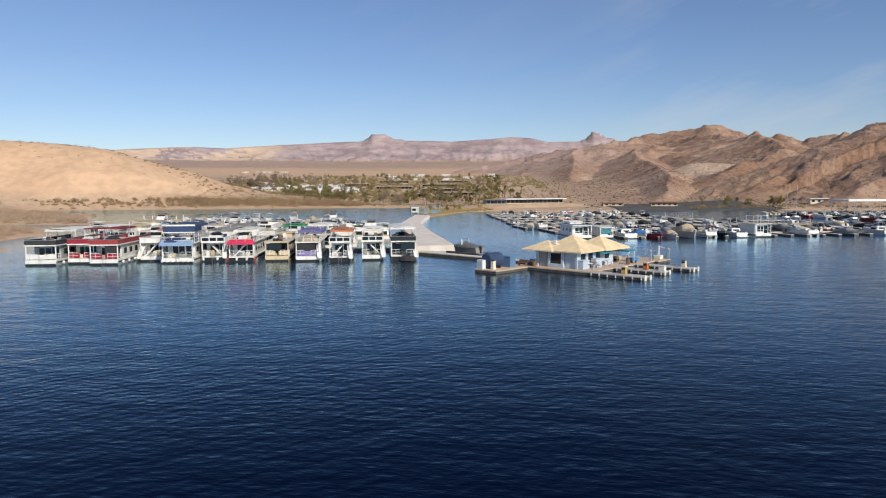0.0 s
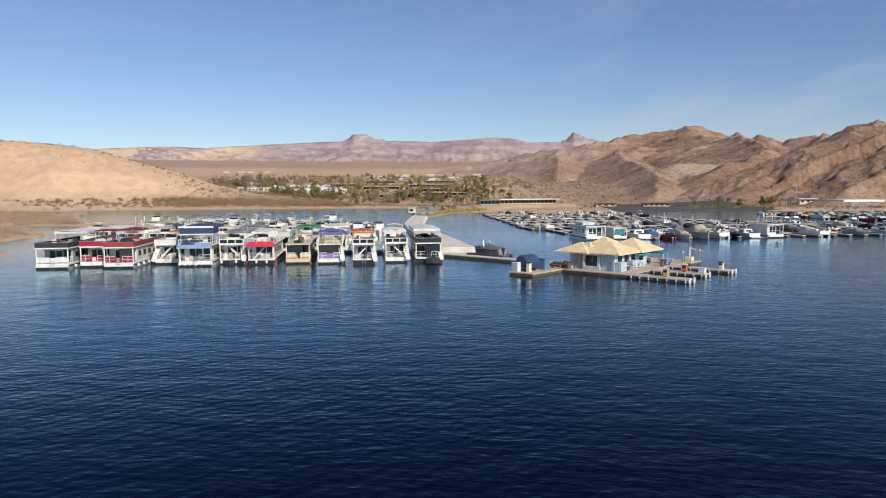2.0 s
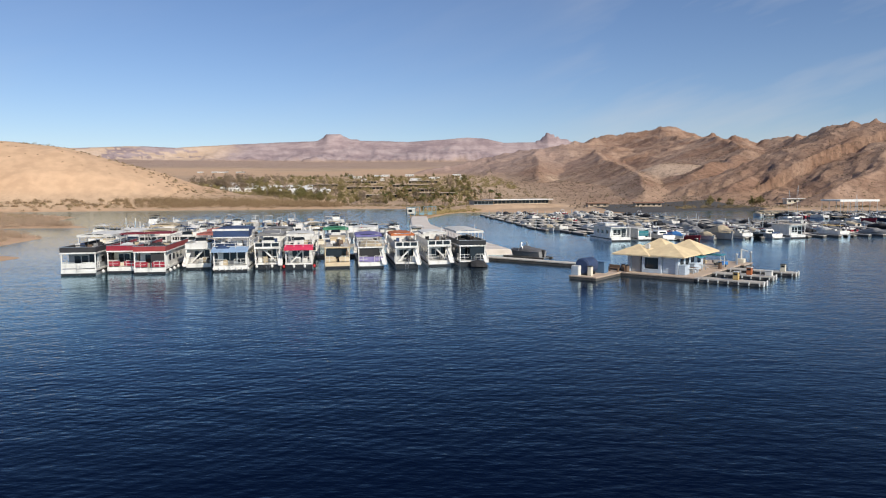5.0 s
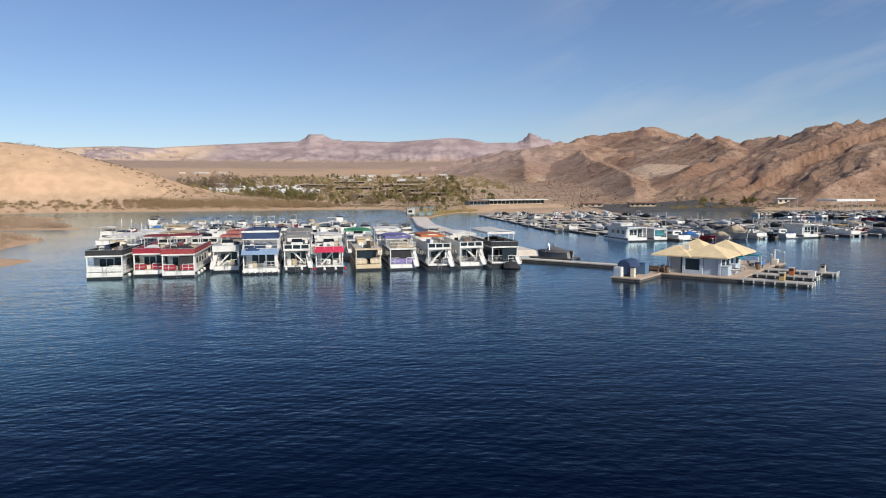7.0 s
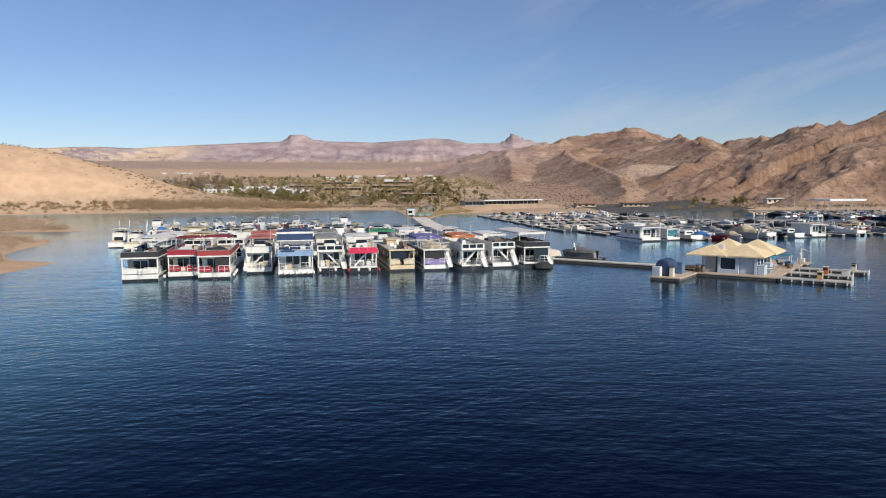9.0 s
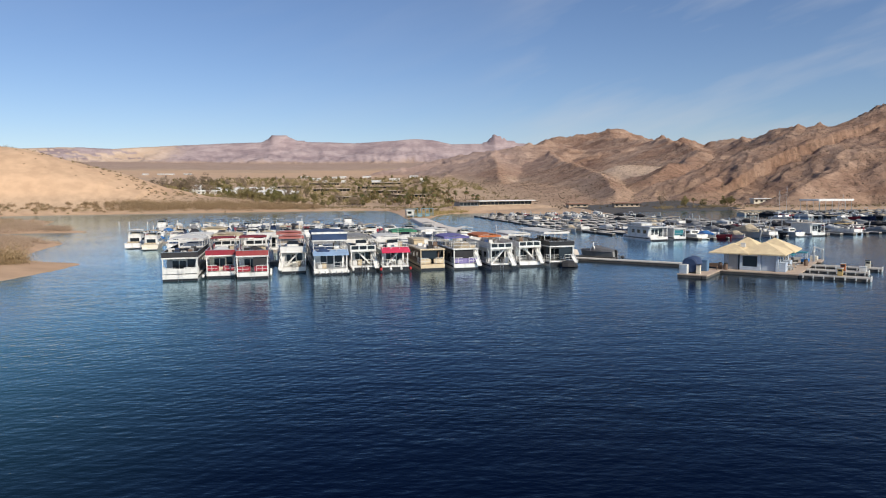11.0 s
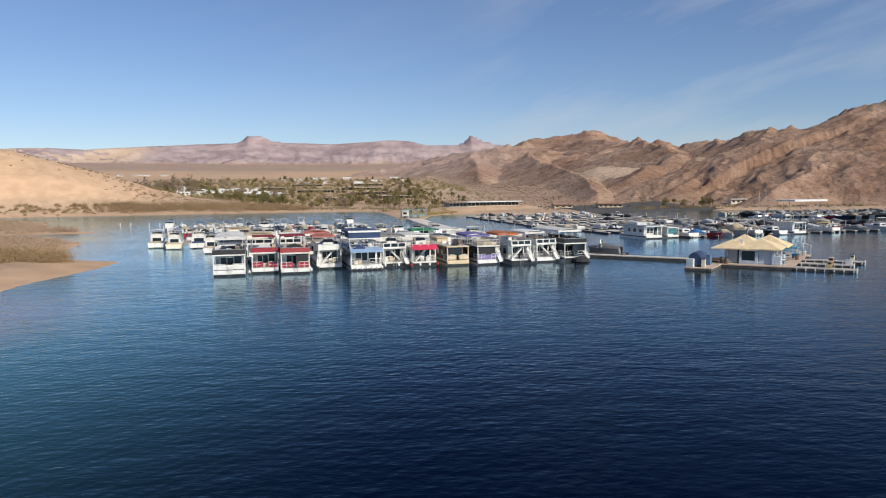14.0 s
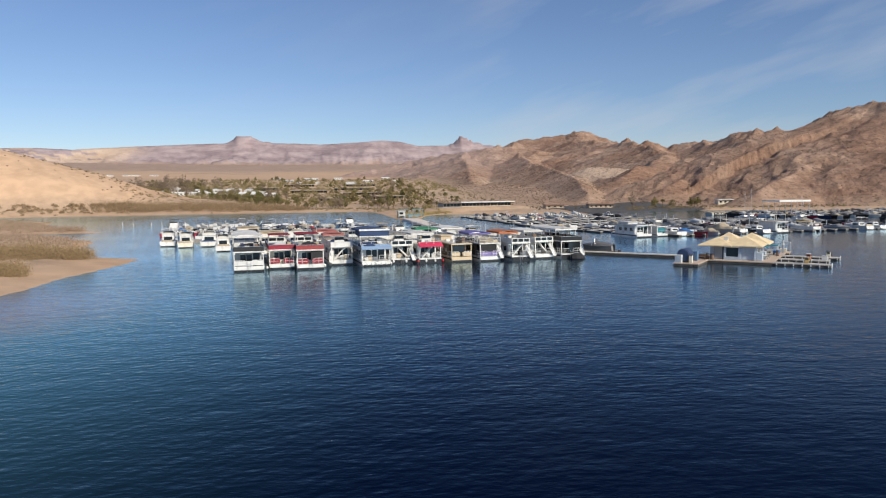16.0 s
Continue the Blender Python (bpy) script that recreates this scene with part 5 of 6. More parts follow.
def fuel_pump(lx, ly, mat, label):
    fp = at_dock("fuel_pump", lx, ly, label, "fuel pump", group="fuel pumps")
    part("cabinet", box(-0.3, 0.3, -0.24, 0.24, 0, 0.9, 0.04), mat, fp)
    part("display", box(-0.22, 0.22, -0.27, -0.244, 0.56, 0.8), GLASS, fp)
    part("cap", box(-0.33, 0.33, -0.27, 0.27, 0.9, 0.98, 0.02), WHITE if mat is not CREAM else BLACK, fp)
    bm = bmesh.new()
    pts = [(0.35, 0, 0.8), (0.5, 0, 0.45), (0.48, 0, 0.2), (0.4, 0, 0.45)]
    for a, b in zip(pts, pts[1:]):
        add_tube(bm, a, b, 0.03, sides=5)
    part("hose", bm, RUBBER, fp)


fuel_pump(13.4, 1.2, C_YELLOW, "yellow fuel pump on a dock finger")
fuel_pump(15.6, 13.0, CREAM, "cream fuel pump with black top on a dock finger")
fuel_pump(13.2, 7.1, C_ORANGE, "red and orange fuel pump on a dock finger")
lk = at_dock("dock_locker", 15.4, 7.2, "white fibreglass dock locker", "locker")
part("body", box(-0.4, 0.4, -0.3, 0.3, 0, 0.6, 0.04), WHITE, lk)
part("lid", box(-0.44, 0.44, -0.34, 0.34, 0.6, 0.7, 0.03), WHITE, lk)
# blue tanks and shed on the end platform
tk = at_dock("storage_tank", -2.7, -4.6, "round-topped dark blue storage tank on a cradle", "tank", turn=90)
secs = [[(yy, 1.0 * math.cos(k), 1.1 + 1.0 * math.sin(k)) for k in (math.tau * i / 14 for i in range(14))] for yy in (-1.3, -1.15, 1.15, 1.3)]
secs[0] = [(x, y * 0.8, 1.1 + (z - 1.1) * 0.8) for x, y, z in secs[0]]
secs[3] = [(x, y * 0.8, 1.1 + (z - 1.1) * 0.8) for x, y, z in secs[3]]
part("tank", loft(secs), C_NAVY, tk)
for sx in (-0.8, 0.8):
    part("cradle", box(sx - 0.1, sx + 0.1, -0.7, 0.7, 0, 0.4), BLACK, tk)
bxs = at_dock("equipment_box", -2.4, -1.9, "blue steel equipment box with lid", "box")
part("body", box(-1.0, 1.0, -0.6, 0.6, 0, 1.35, 0.04), BLUE_P, bxs)
part("lid", box(-1.05, 1.05, -0.65, 0.65, 1.35, 1.48, 0.03), BLUE_P, bxs)
wb = at_dock("dock_cabinet", -3.3, -6.2, "white cabinet at the platform edge", "cabinet")
part("body", box(-0.5, 0.5, -0.35, 0.35, 0, 1.2, 0.03), WHITE, wb)
part("door", box(-0.42, 0.42, -0.38, -0.354, 0.1, 1.1), WALL_BLUE, wb)
pp = at_dock("pump_post", -1.6, -5.8, "tan pump-out post on the platform", "post")
part("cabinet", box(-0.25, 0.25, -0.25, 0.25, 0, 1.15, 0.03), CREAM, pp)
part("cap", box(-0.28, 0.28, -0.28, 0.28, 1.15, 1.25), BLACK, pp)
bn = at_dock("bench", -1.4, 0.2, "wooden bench on the dock", "bench")
part("seat", box(-0.7, 0.7, -0.2, 0.2, 0.4, 0.46), BROWN, bn)
part("backrest", box(-0.7, 0.7, 0.2, 0.26, 0.4, 0.85), BROWN, bn)
for sx in (-0.6, 0.6):
    part("leg", box(sx - 0.04, sx + 0.04, -0.18, 0.18, 0, 0.4), BROWN, bn)
for lx, ly, tint in ((7.2, 3.2, WHITE), (7.4, 4.2, BROWN), (7.1, 8.0, WHITE)):
    tb = at_dock("picnic_table", lx, ly, "small table with benches by the shop wall", "table", turn=20 * lx, group="tables on the dock")
    part("tabletop", box(-0.5, 0.5, -0.35, 0.35, 0.7, 0.75), tint, tb)
    part("leg", box(-0.05, 0.05, -0.05, 0.05, 0, 0.7), METAL, tb)
    part("bench_seat", box(-0.5, 0.5, -0.65, -0.45, 0.4, 0.45), tint, tb)
    part("bench_leg", box(-0.05, 0.05, -0.6, -0.5, 0, 0.4), METAL, tb)
ds = at_dock("davit_crane", 8.3, 20.5, "white davit crane with a cream base", "crane")
part("base", box(-0.5, 0.5, -0.5, 0.5, 0, 0.6, 0.05), CREAM, ds)
part("mast", tube((0, 0, 0.6), (0, 0, 2.0), 0.12), WHITE, ds)
part("arm", tube((0, 0, 1.95), (0.9, 0, 1.7), 0.07), WHITE, ds)

# small gear about the fuel dock
for k, (lx, ly) in enumerate(((6.9, 2.4), (6.95, 5.4))):
    ic = at_dock("ice_chest", lx, ly, "pale blue ice chest against the shop wall", "ice chest", turn=90, group="ice chests")
    part("body", box(-0.75, 0.75, -0.4, 0.4, 0, 1.05, 0.04), WALL_BLUE, ic)
    part("lid", box(-0.78, 0.78, -0.43, 0.43, 1.05, 1.2, 0.04), WALL_BLUE, ic)
    part("label_panel", box(-0.5, 0.5, 0.404, 0.42, 0.4, 0.8), BLUE_P, ic)
for lx, ly in ((-0.6, 1.2), (0.2, 0.7), (8.4, 11.2)):
    bn2 = at_dock("litter_bin", lx, ly, "round brown litter bin with a dark lid", "bin", group="litter bins")
    part("drum", tube((0, 0, 0), (0, 0, 0.8), 0.27, sides=10), BROWN, bn2)
    part("lid", tube((0, 0, 0.8), (0, 0, 0.95), 0.29, 0.16, sides=10), BLACK, bn2)
for lx, ly in ((8.6, 17.4), (3.0, 17.6), (-0.7, 17.2), (9.3, 21.6)):
    ps = at_dock("dock_pile", lx, ly, "tall white-capped dock pile", "pile", z=0, group="dock piles")
    part("shaft", tube((0, 0, -2), (0, 0, 1.9), 0.15, sides=8), METAL, ps)
    part("cap", tube((0, 0, 1.9), (0, 0, 2.1), 0.19, 0.05, sides=8), WHITE, ps)
for k, (lx, ly, tint) in enumerate(((5.0, 14.2, C_TAN), (6.6, 15.4, C_GREY), (8.0, 13.6, C_BLUE))):
    gc = at_dock("dock_cart", lx, ly, "two-wheeled dock cart with load", "cart", turn=35 * k, group="dock carts")
    part("tub", box(-0.55, 0.55, -0.35, 0.35, 0.3, 0.75, 0.04, 1.1), tint, gc)
    for sx in (-0.4, 0.4):
        part("wheel", tube((-0.1, sx - 0.05, 0.22), (-0.1, sx + 0.05, 0.22), 0.22, sides=10), RUBBER, gc)
    part("handle", tube((0.5, 0, 0.5), (1.1, 0, 0.85), 0.03), METAL, gc)

# wake boat on its lift beside the walkway
lift = thing("boat_lift", -1.4, 114.6, 0, -42, "low dark floating boat lift", "boat lift")
for sy in (-1.3, 1.3):
    part("frame", box(-3.9, 3.9, sy - 0.2, sy + 0.2, -0.1, 0.26, 0.03), SHADED_FLOAT, lift)
for sx in (-3.4, 3.2):
    part("cross_beam", box(sx - 0.2, sx + 0.2, -1.1, 1.1, 0.02, 0.2), METAL, lift)
runabout(-3.9, 116.7, "dark grey covered wake boat with a chrome tower", 2.5, 6.2, C_GREY, COVER_DARK, True, "wake boats", -132, 0.22)

# ---- breakwater walkway to the shore ----
LEFT = [(-11.0, 118), (-13.5, 137), (-17.5, 157), (-21.5, 179), (-25.0, 205), (-26.5, 233), (-28.0, 268)]
RIGHT = [(-3.6, 119.5), (-6.6, 135), (-10.6, 155), (-14.4, 177), (-19.0, 205), (-20.6, 233), (-21.8, 266)]
bm = bmesh.new()
rows = []
for (lx, ly), (rx, ry) in zip(LEFT, RIGHT):
    rows.append([bm.verts.new(p) for p in ((lx - 0.8, ly, -1.5), (lx, ly, 0.75), (lx + 0.25, ly, 0.95), (rx - 0.25, ry, 0.95), (rx, ry, 0.75), (rx + 0.8, ry, -1.5))])
for a, b in zip(rows, rows[1:]):
    for i in range(5):
        bm.faces.new((a[i], a[i + 1], b[i + 1], b[i]))
bm.faces.new(rows[0][::-1])
bm.faces.new(rows[-1])
bmesh.ops.recalc_face_normals(bm, faces=bm.faces)
breakwater = tagged(part("breakwater", bm, CONCRETE), "pale concrete breakwater walkway curving to the shore", "breakwater", kind="structure")

# shore end: gate with blue railings and a gangway house
gate = thing("dock_gate", -25.0, 274, 1.0, 35, "teal-blue steel gangway gate with open railings", "gate")
for k in range(8):
    part("post", tube((-6 + k * 2.2, 0.3 * k, 0), (-6 + k * 2.2, 0.3 * k, 3.4), 0.15), TEAL_PAINT, gate)
    if k < 7:
        bm = bmesh.new()
        for z in (0.6, 1.3):
            add_tube(bm, (-6 + k * 2.2, 0.3 * k, z), (-3.8 + k * 2.2, 0.3 * k + 0.3, z), 0.10, sides=4)
        for j in range(1, 5):
            add_tube(bm, (-6 + (k + j / 5) * 2.2, 0.3 * (k + j / 5), 0.6), (-6 + (k + j / 5) * 2.2, 0.3 * (k + j / 5), 1.3), 0.035, sides=4)
        if k != 3:
            add_tube(bm, (-6 + k * 2.2, 0.3 * k, 3.3), (-3.8 + k * 2.2, 0.3 * k + 0.3, 3.3), 0.15, sides=5)
        if k % 2:
            part("kick_panel", box(-5.9 + k * 2.2, -4.0 + k * 2.2, 0.3 * k + 0.1, 0.3 * k + 0.16, 0.1, 1.0), TEAL_PAINT, gate)
        part("railing", bm, TEAL_PAINT, gate)
hut = thing("gate_hut", -28.2, 271, 0.9, 0, "weathered white hut on posts by the gangway", "hut")
part("body", box(-1.4, 1.4, -1.2, 1.2, 0.9, 2.9, 0.03), HUT_PAINT, hut)
part("roof", box(-1.6, 1.6, -1.4, 1.4, 2.9, 3.05), ROOF_WHITE, hut)
part("window", box(-1.0, 0.5, -1.23, -1.204, 1.6, 2.5), GLASS, hut)
for sx in (-1.25, 1.25):
    for sy in (-1.05, 1.05):
        part("leg", box(sx - 0.12, sx + 0.12, sy - 0.12, sy + 0.12, -1.5, 0.9), METAL, hut)


# ---- moorings behind the front row ----
def causeway_left(y):
    return float(np.interp(y, [118, 137, 157, 179, 205, 233, 268], [-11, -13.5, -18, -23, -26, -27.5, -29.5]))


def framed(frame_, u, v):
    """World place of (u, v) in a mooring field's own axes: origin x, y and turn in degrees."""
    ox, oy, a = frame_[0], frame_[1], radians(frame_[2])
    return ox + u * math.cos(a) - v * math.sin(a), oy + u * math.sin(a) + v * math.cos(a)


FIELD_A, FIELD_B, FIELD_C = (-11.0, 118.5, 9.5), (30.0, 146.0, 11.5), (120.0, 236.0, 9.0)
rng = random.Random(7)
for v, u0, u1 in ((1.0, -53, 0), (22.0, -55, -4), (53.5, -72, -6), (88.5, -78, -12), (120.5, -76, -20)):
    dk = floating_dock("mooring_dock", "weathered grey mooring dock between the boats", [(u0, u1, v - 1.0, v + 1.0)], 0.5, *FIELD_A, DECK)
    tagged(dk, group="mooring docks")
    k = u0 + 2
    while k < u1:
        part("mooring_post", tube((k, v + 1.15, -2), (k, v + 1.15, 2.6), 0.13, sides=7), WHITE, dk)
        k += 13
for px, py in ((-133, 254), (-129, 253), (-122, 251), (-118, 250)):
    pl = thing("mooring_pile", px, py, 0, 0, "white mooring pile standing in the water", "pile", "mooring piles")
    part("shaft", tube((0, 0, -3), (0, 0, 1.3), 0.15, sides=8), WHITE, pl)
    part("cap", tube((0, 0, 1.3), (0, 0, 1.42), 0.2, 0.08, sides=8), WHITE, pl)

G2 = "houseboats in the rear rows"
T = 9.5


def A(u, v):
    x, y = framed(FIELD_A, u, v)
    return dict(x=x, y=y, turn=T)


big = [
    houseboat(**A(-56.0, 3.0), label="white rear-row houseboat with white canopy", W=4.2, L=13, canopy=C_WHITE, canopy_y=(3, 10), canopy_z=4.5, group=G2, detail=False),
    houseboat(**A(-51.2, 3.4), label="white rear-row houseboat with tan canopy", W=4.3, L=14, canopy=C_TAN, canopy_y=(3, 8), canopy_z=4.5, up_glass=True, group=G2, detail=False),
    houseboat(**A(-46.3, 3.0), label="white rear-row houseboat with dark windscreen", W=4.0, L=13, up_glass=True, tower=WHITE, slide=1, group=G2, detail=False),
    houseboat(**A(-41.4, 3.4), label="white rear-row houseboat with faded red canopy", W=4.0, L=13, canopy=C_FADED, canopy_y=(4, 8), canopy_z=4.5, group=G2, detail=False),
    houseboat(**A(-36.6, 3.0), label="grey and white rear-row houseboat with awning", W=4.2, L=14, cabin=GREYP, awning=C_GREY, tower=WHITE, top_gear=(("tarp", 0, 6, C_GREY), ("lounge", 1.2, 3, C_BLACK)), group=G2, detail=False),
    houseboat(**A(-31.7, 3.2), label="cream rear-row houseboat with grey canopy", W=4.2, L=13, cabin=CREAM, canopy=C_GREY, canopy_y=(3, 9), canopy_z=4.5, group=G2, detail=False),
    houseboat(**A(-26.9, 3.0), label="white rear-row houseboat with pale tarpaulin", W=4.0, L=13, up=WHITE, top_gear=(("tarp", 0, 4, C_TAN), ("box", 1, 7, WHITE), ("box", -1, 8, C_BLACK)), group=G2, detail=False),
    houseboat(**A(-22.0, 3.2), label="white rear-row houseboat with green-edged roof", W=4.1, L=13, canopy=C_GREEN, canopy_y=(3, 7), canopy_z=4.5, tower=WHITE, group=G2, detail=False),
]
mid = [
    cruiser(-89.1, 147.8, "white cabin cruiser with hardtop and antenna", 3.5, 10, top=C_WHITE, turn=T),
    cruiser(-84.2, 143.2, "cream cabin cruiser with a tall aft cabin", 3.3, 11, hull=CREAM, top=C_TAN, turn=T),
    cruiser(-79.6, 145.0, "white motor yacht with dark hull stripe", 3.9, 12, fly=True, turn=T),
    cruiser(-74.2, 149.0, "white cabin cruiser with grey bimini", 3.2, 9.5, top=C_GREY, turn=T),
    cruiser(-69.3, 142.4, "white cabin cruiser with navy bimini", 3.1, 9.0, top=C_NAVY, turn=T),
    cruiser(-65.4, 150.2, "white cabin cruiser with black bimini", 3.3, 9.5, top=C_BLACK, turn=T),
]
G3 = "small boats in the rear rows"
small = []
for k, (maker, label, spec) in enumerate((
    (runabout, "white open runabout in its slip", dict()),
    (runabout, "white runabout under a blue cover", dict(cover=C_BLUE)),
    (pontoon_boat, "pontoon boat with tan bimini", dict(top=C_TAN)),
    (runabout, "red and white runabout with a wake tower", dict(hull=REDP, tower=True)),
    (pontoon_boat, "pontoon boat with navy bimini", dict(top=C_NAVY)),
    (runabout, "small runabout under a white cover", dict(cover=C_WHITE)),
    (pontoon_boat, "pontoon boat with white bimini", dict(top=C_WHITE)),
    (runabout, "dark blue runabout with wake tower", dict(hull=NAVY, tower=True)),
    (runabout, "small runabout under a tan cover", dict(cover=C_TAN)),
    (runabout, "dark runabout under a black cover", dict(cover=C_BLACK, hull=BLACK)),
    (cruiser, "small white cabin cruiser with white top", dict(W=2.7, L=7.5, top=C_WHITE, fly=False)),
    (cruiser, "small white cuddy cruiser moored", dict(W=2.6, L=7.0, fly=False)),
    (runabout, "white runabout with a wake tower", dict(tower=True)),
    (runabout, "small runabout under a grey cover", dict(cover=C_GREY)),
)):
    x, y = framed(FIELD_A, -74 + 4.0 * k, 55.5)
    small.append(maker(x, y, label, group=G3, turn=T, **spec))


def moor_row(field, v, u0, u1, kinds, step, length, back=False, fill=1.0, jitter=0.6):
    """Boats side by side along a field's u axis; back turns them end for end."""
    u = u0
    while u < u1:
        x, y = framed(field, u, v + rng.uniform(-jitter, jitter) + (length if back else 0))
        if rng.random() < fill and not (field is FIELD_A and x > causeway_left(y) - 2):
            copy_thing(rng.choice(kinds), pose(x, y, 0, 0, 0, field[2] + (180 if back else 0) + rng.uniform(-2, 2)))
        u += step * rng.uniform(0.94, 1.12)


moor_row(FIELD_A, 3.2, -17.0, -3, big + mid[3:5], 4.9, 13)
moor_row(FIELD_A, 23.5, -60, -4, big + mid * 2, 4.8, 12)
moor_row(FIELD_A, 41.0, -51, -6, mid * 2 + big[:2], 4.5, 11, True, 0.92)
moor_row(FIELD_A, 55.5, -17.5, -6, small, 3.9, 7)
moor_row(FIELD_A, 79.5, -77, -10, small + mid[3:], 4.0, 8, True, 0.9)
moor_row(FIELD_A, 90.5, -77, -12, small, 3.9, 7, False, 0.85)
moor_row(FIELD_A, 101.0, -76, -14, small + mid[3:], 4.1, 8, True, 0.8)
moor_row(FIELD_A, 112.0, -76, -16, small, 3.9, 7, True, 0.8)
moor_row(FIELD_A, 122.5, -74, -18, small, 4.2, 7, False, 0.6)

# ---- the open marina: long walkways with fingers ----
low = [small[k] for k in (0, 8, 9, 13, 9, 13, 7, 9, 8, 3, 9, 5, 2, 13, 12, 13)]
for v, u0, u1, fl, fill_f, fill_b in ((10, 2, 84, 8.0, 0.0, 0.4), (30, -7, 88, 7, 0.24, 0.2), (48, -10, 88, 7, 0.13, 0.12), (65, -8, 86, 6.5, 0.1, 0.1), (82, -6, 64, 6.5, 0.1, 0.1), (99, -4, 60, 6.5, 0.08, 0.1), (115, -3, 60, 6.5, 0.1, 0.1), (130, -1, 60, 6, 0.1, 0.1), (145, 1, 62, 6, 0.1, 0.5)):
    dk = floating_dock("marina_dock", "grey marina walkway with finger slips", [(u0, u1, v - 0.9, v + 0.9)], 0.5, *FIELD_B, DECK_PALE, dark=True)
    tagged(dk, group="marina walkways")
    k = u0
    while k <= u1:
        for s in (-1, 1):
            ys = sorted((v + s * 0.9, v + s * (0.9 + fl)))
            fg = part("finger", box(k - 0.45, k + 0.45, ys[0], ys[1], 0.36, 0.48), DECK_PALE, dk)
            part("finger_float", box(k - 0.4, k + 0.4, ys[0] + 0.05, ys[1] - 0.05, -0.3, 0.36), SHADED_FLOAT, fg)
        if rng.random() < 0.3:
            part("mooring_post", tube((k, v + 1.1, -2), (k, v + 1.1, 2.4), 0.12, sides=6), METAL, dk)
        k += 3.9
    if fill_f:
        moor_row(FIELD_B, v - 8.6, u0 + 1.6, u1 - 1, low, 2.8, 7, False, fill_f, 0.3)
    if fill_b:
        moor_row(FIELD_B, v + 1.4, u0 + 1.6, u1 - 1, low, 2.8, 7, True, fill_b, 0.3)
G4, TB = "boats in the front slips of the open marina", 11.5
hb2 = houseboat(22.3, 147.2, "white two-storey houseboat with blue-shadowed side", 4.4, 11, TB, porch=1.2, bare=True, ladder=False, penthouse=WHITE, pent_y=(5.0, 9.5), pent_h=0.5, group=G4)
tb = houseboat(27.9, 149.2, "white deck boat with teal front windows", 3.1, 8, TB, porch=0.6, ladder=False, bare=True, group=G4, detail=False)
part("teal_glazing", box(-1.15, 1.15, 0.48, 0.55, 1.2, 2.5), TEAL_GLASS, tb)
tb.scale = (1, 1, 0.84)
cruiser(33.2, 149.5, "white cruiser moored end-on in its slip", 3.0, 8.5, fly=False, group=G4, turn=TB)
runabout(36.6, 150.0, "runabout under a bright blue cover", 2.7, 7.5, cover=C_BLUE, group=G4, turn=TB)
runabout(39.6, 148.6, "red runabout with white foredeck", 2.6, 7.5, hull=REDP, tower=True, group=G4, turn=TB)
runabout(43.0, 149.4, "runabout under a tan cover beside a red boat", 2.5, 6.6, cover=C_TAN, group=G4, turn=TB)
cov = runabout(47.0, 149.6, "large grey boat under a high tan tarpaulin", 3.6, 8.5, hull=GREYP, cover=C_TAN, group=G4, turn=TB)
cov.scale = (1, 1, 1.75)
pontoon_boat(51.3, 151.5, "pontoon boat with grey bimini top", 2.6, 7.5, top=C_GREY, group=G4, turn=TB)
runabout(54.6, 152.0, "black runabout with a wake tower", 2.5, 7.2, hull=BLACK, tower=True, group=G4, turn=TB)
cruiser(58.0, 152.6, "white cuddy cruiser in its slip", 2.7, 7.5, fly=False, group=G4, turn=TB)
houseboat(62.8, 153.2, "white houseboat with a bare canopy frame", 3.8, 8, TB, porch=0.8, bare=True, ladder=False, top_frame=1.7, group=G4, detail=False)
pontoon_boat(75.4, 156.5, "pontoon boat with yellow bimini top", 2.6, 7.5, top=C_YELLOW, group=G4, turn=TB)
runabout(86.0, 158.5, "grey runabout under a grey cover", 2.6, 7.2, hull=GREYP, cover=C_GREY, group=G4, turn=TB)
cruiser(93.5, 160.0, "white cruiser with white hardtop", 2.9, 8.0, top=C_WHITE, fly=False, group=G4, turn=TB)
cruiser(98.5, 161.0, "white cuddy cruiser beside the walkway", 2.7, 7.5, fly=False, group=G4, turn=TB)
sailboat(102.0, 231, "white sailboat with bare mast", 8.5, 10.5)
sailboat(106.5, 234, "white sailboat with a tall bare mast", 8.5, 12.0)
sailboat(119.0, 222, "small white sailboat with bare mast", 7.0, 9.0)

# ---- covered moorings at the far right ----
for v, u0, u1 in ((0, 6, 116), (18, 2, 116), (38, -2, 116), (-38, 6, 80)):
    dk = floating_dock("marina_dock", "grey marina walkway with moored boats", [(u0, u1, v - 0.9, v + 0.9)], 0.5, *FIELD_C, DECK, dark=True)
    tagged(dk, group="marina walkways")
    dense = v > -20
    darks = low + [small[k] for k in (7, 9, 9, 12)]
    moor_row(FIELD_C, v - 8.6, u0 + 1, u1, darks, 3.1, 7, False, 0.85 if dense else 0.25, 0.3)
    moor_row(FIELD_C, v + 1.4, u0 + 1, u1, darks, 3.1, 7, True, 0.75 if dense else 0.2, 0.3)
shed = thing("boat_shelter", 138.5, 267, 0, 9, "long white-roofed open boat shelter on posts", "shelter")
part("roof", box(0, 17, 0, 11, 5.9, 6.5, 0.05), ROOF_WHITE, shed)
part("fascia", box(-0.1, 17.1, -0.08, -0.004, 5.75, 6.55), ROOF_WHITE, shed)
for k in range(6):
    for yy in (0.4, 10.6):
        part("post", tube((0.5 + k * 3.2, yy, -2), (0.5 + k * 3.2, yy, 5.9), 0.1), METAL, shed)

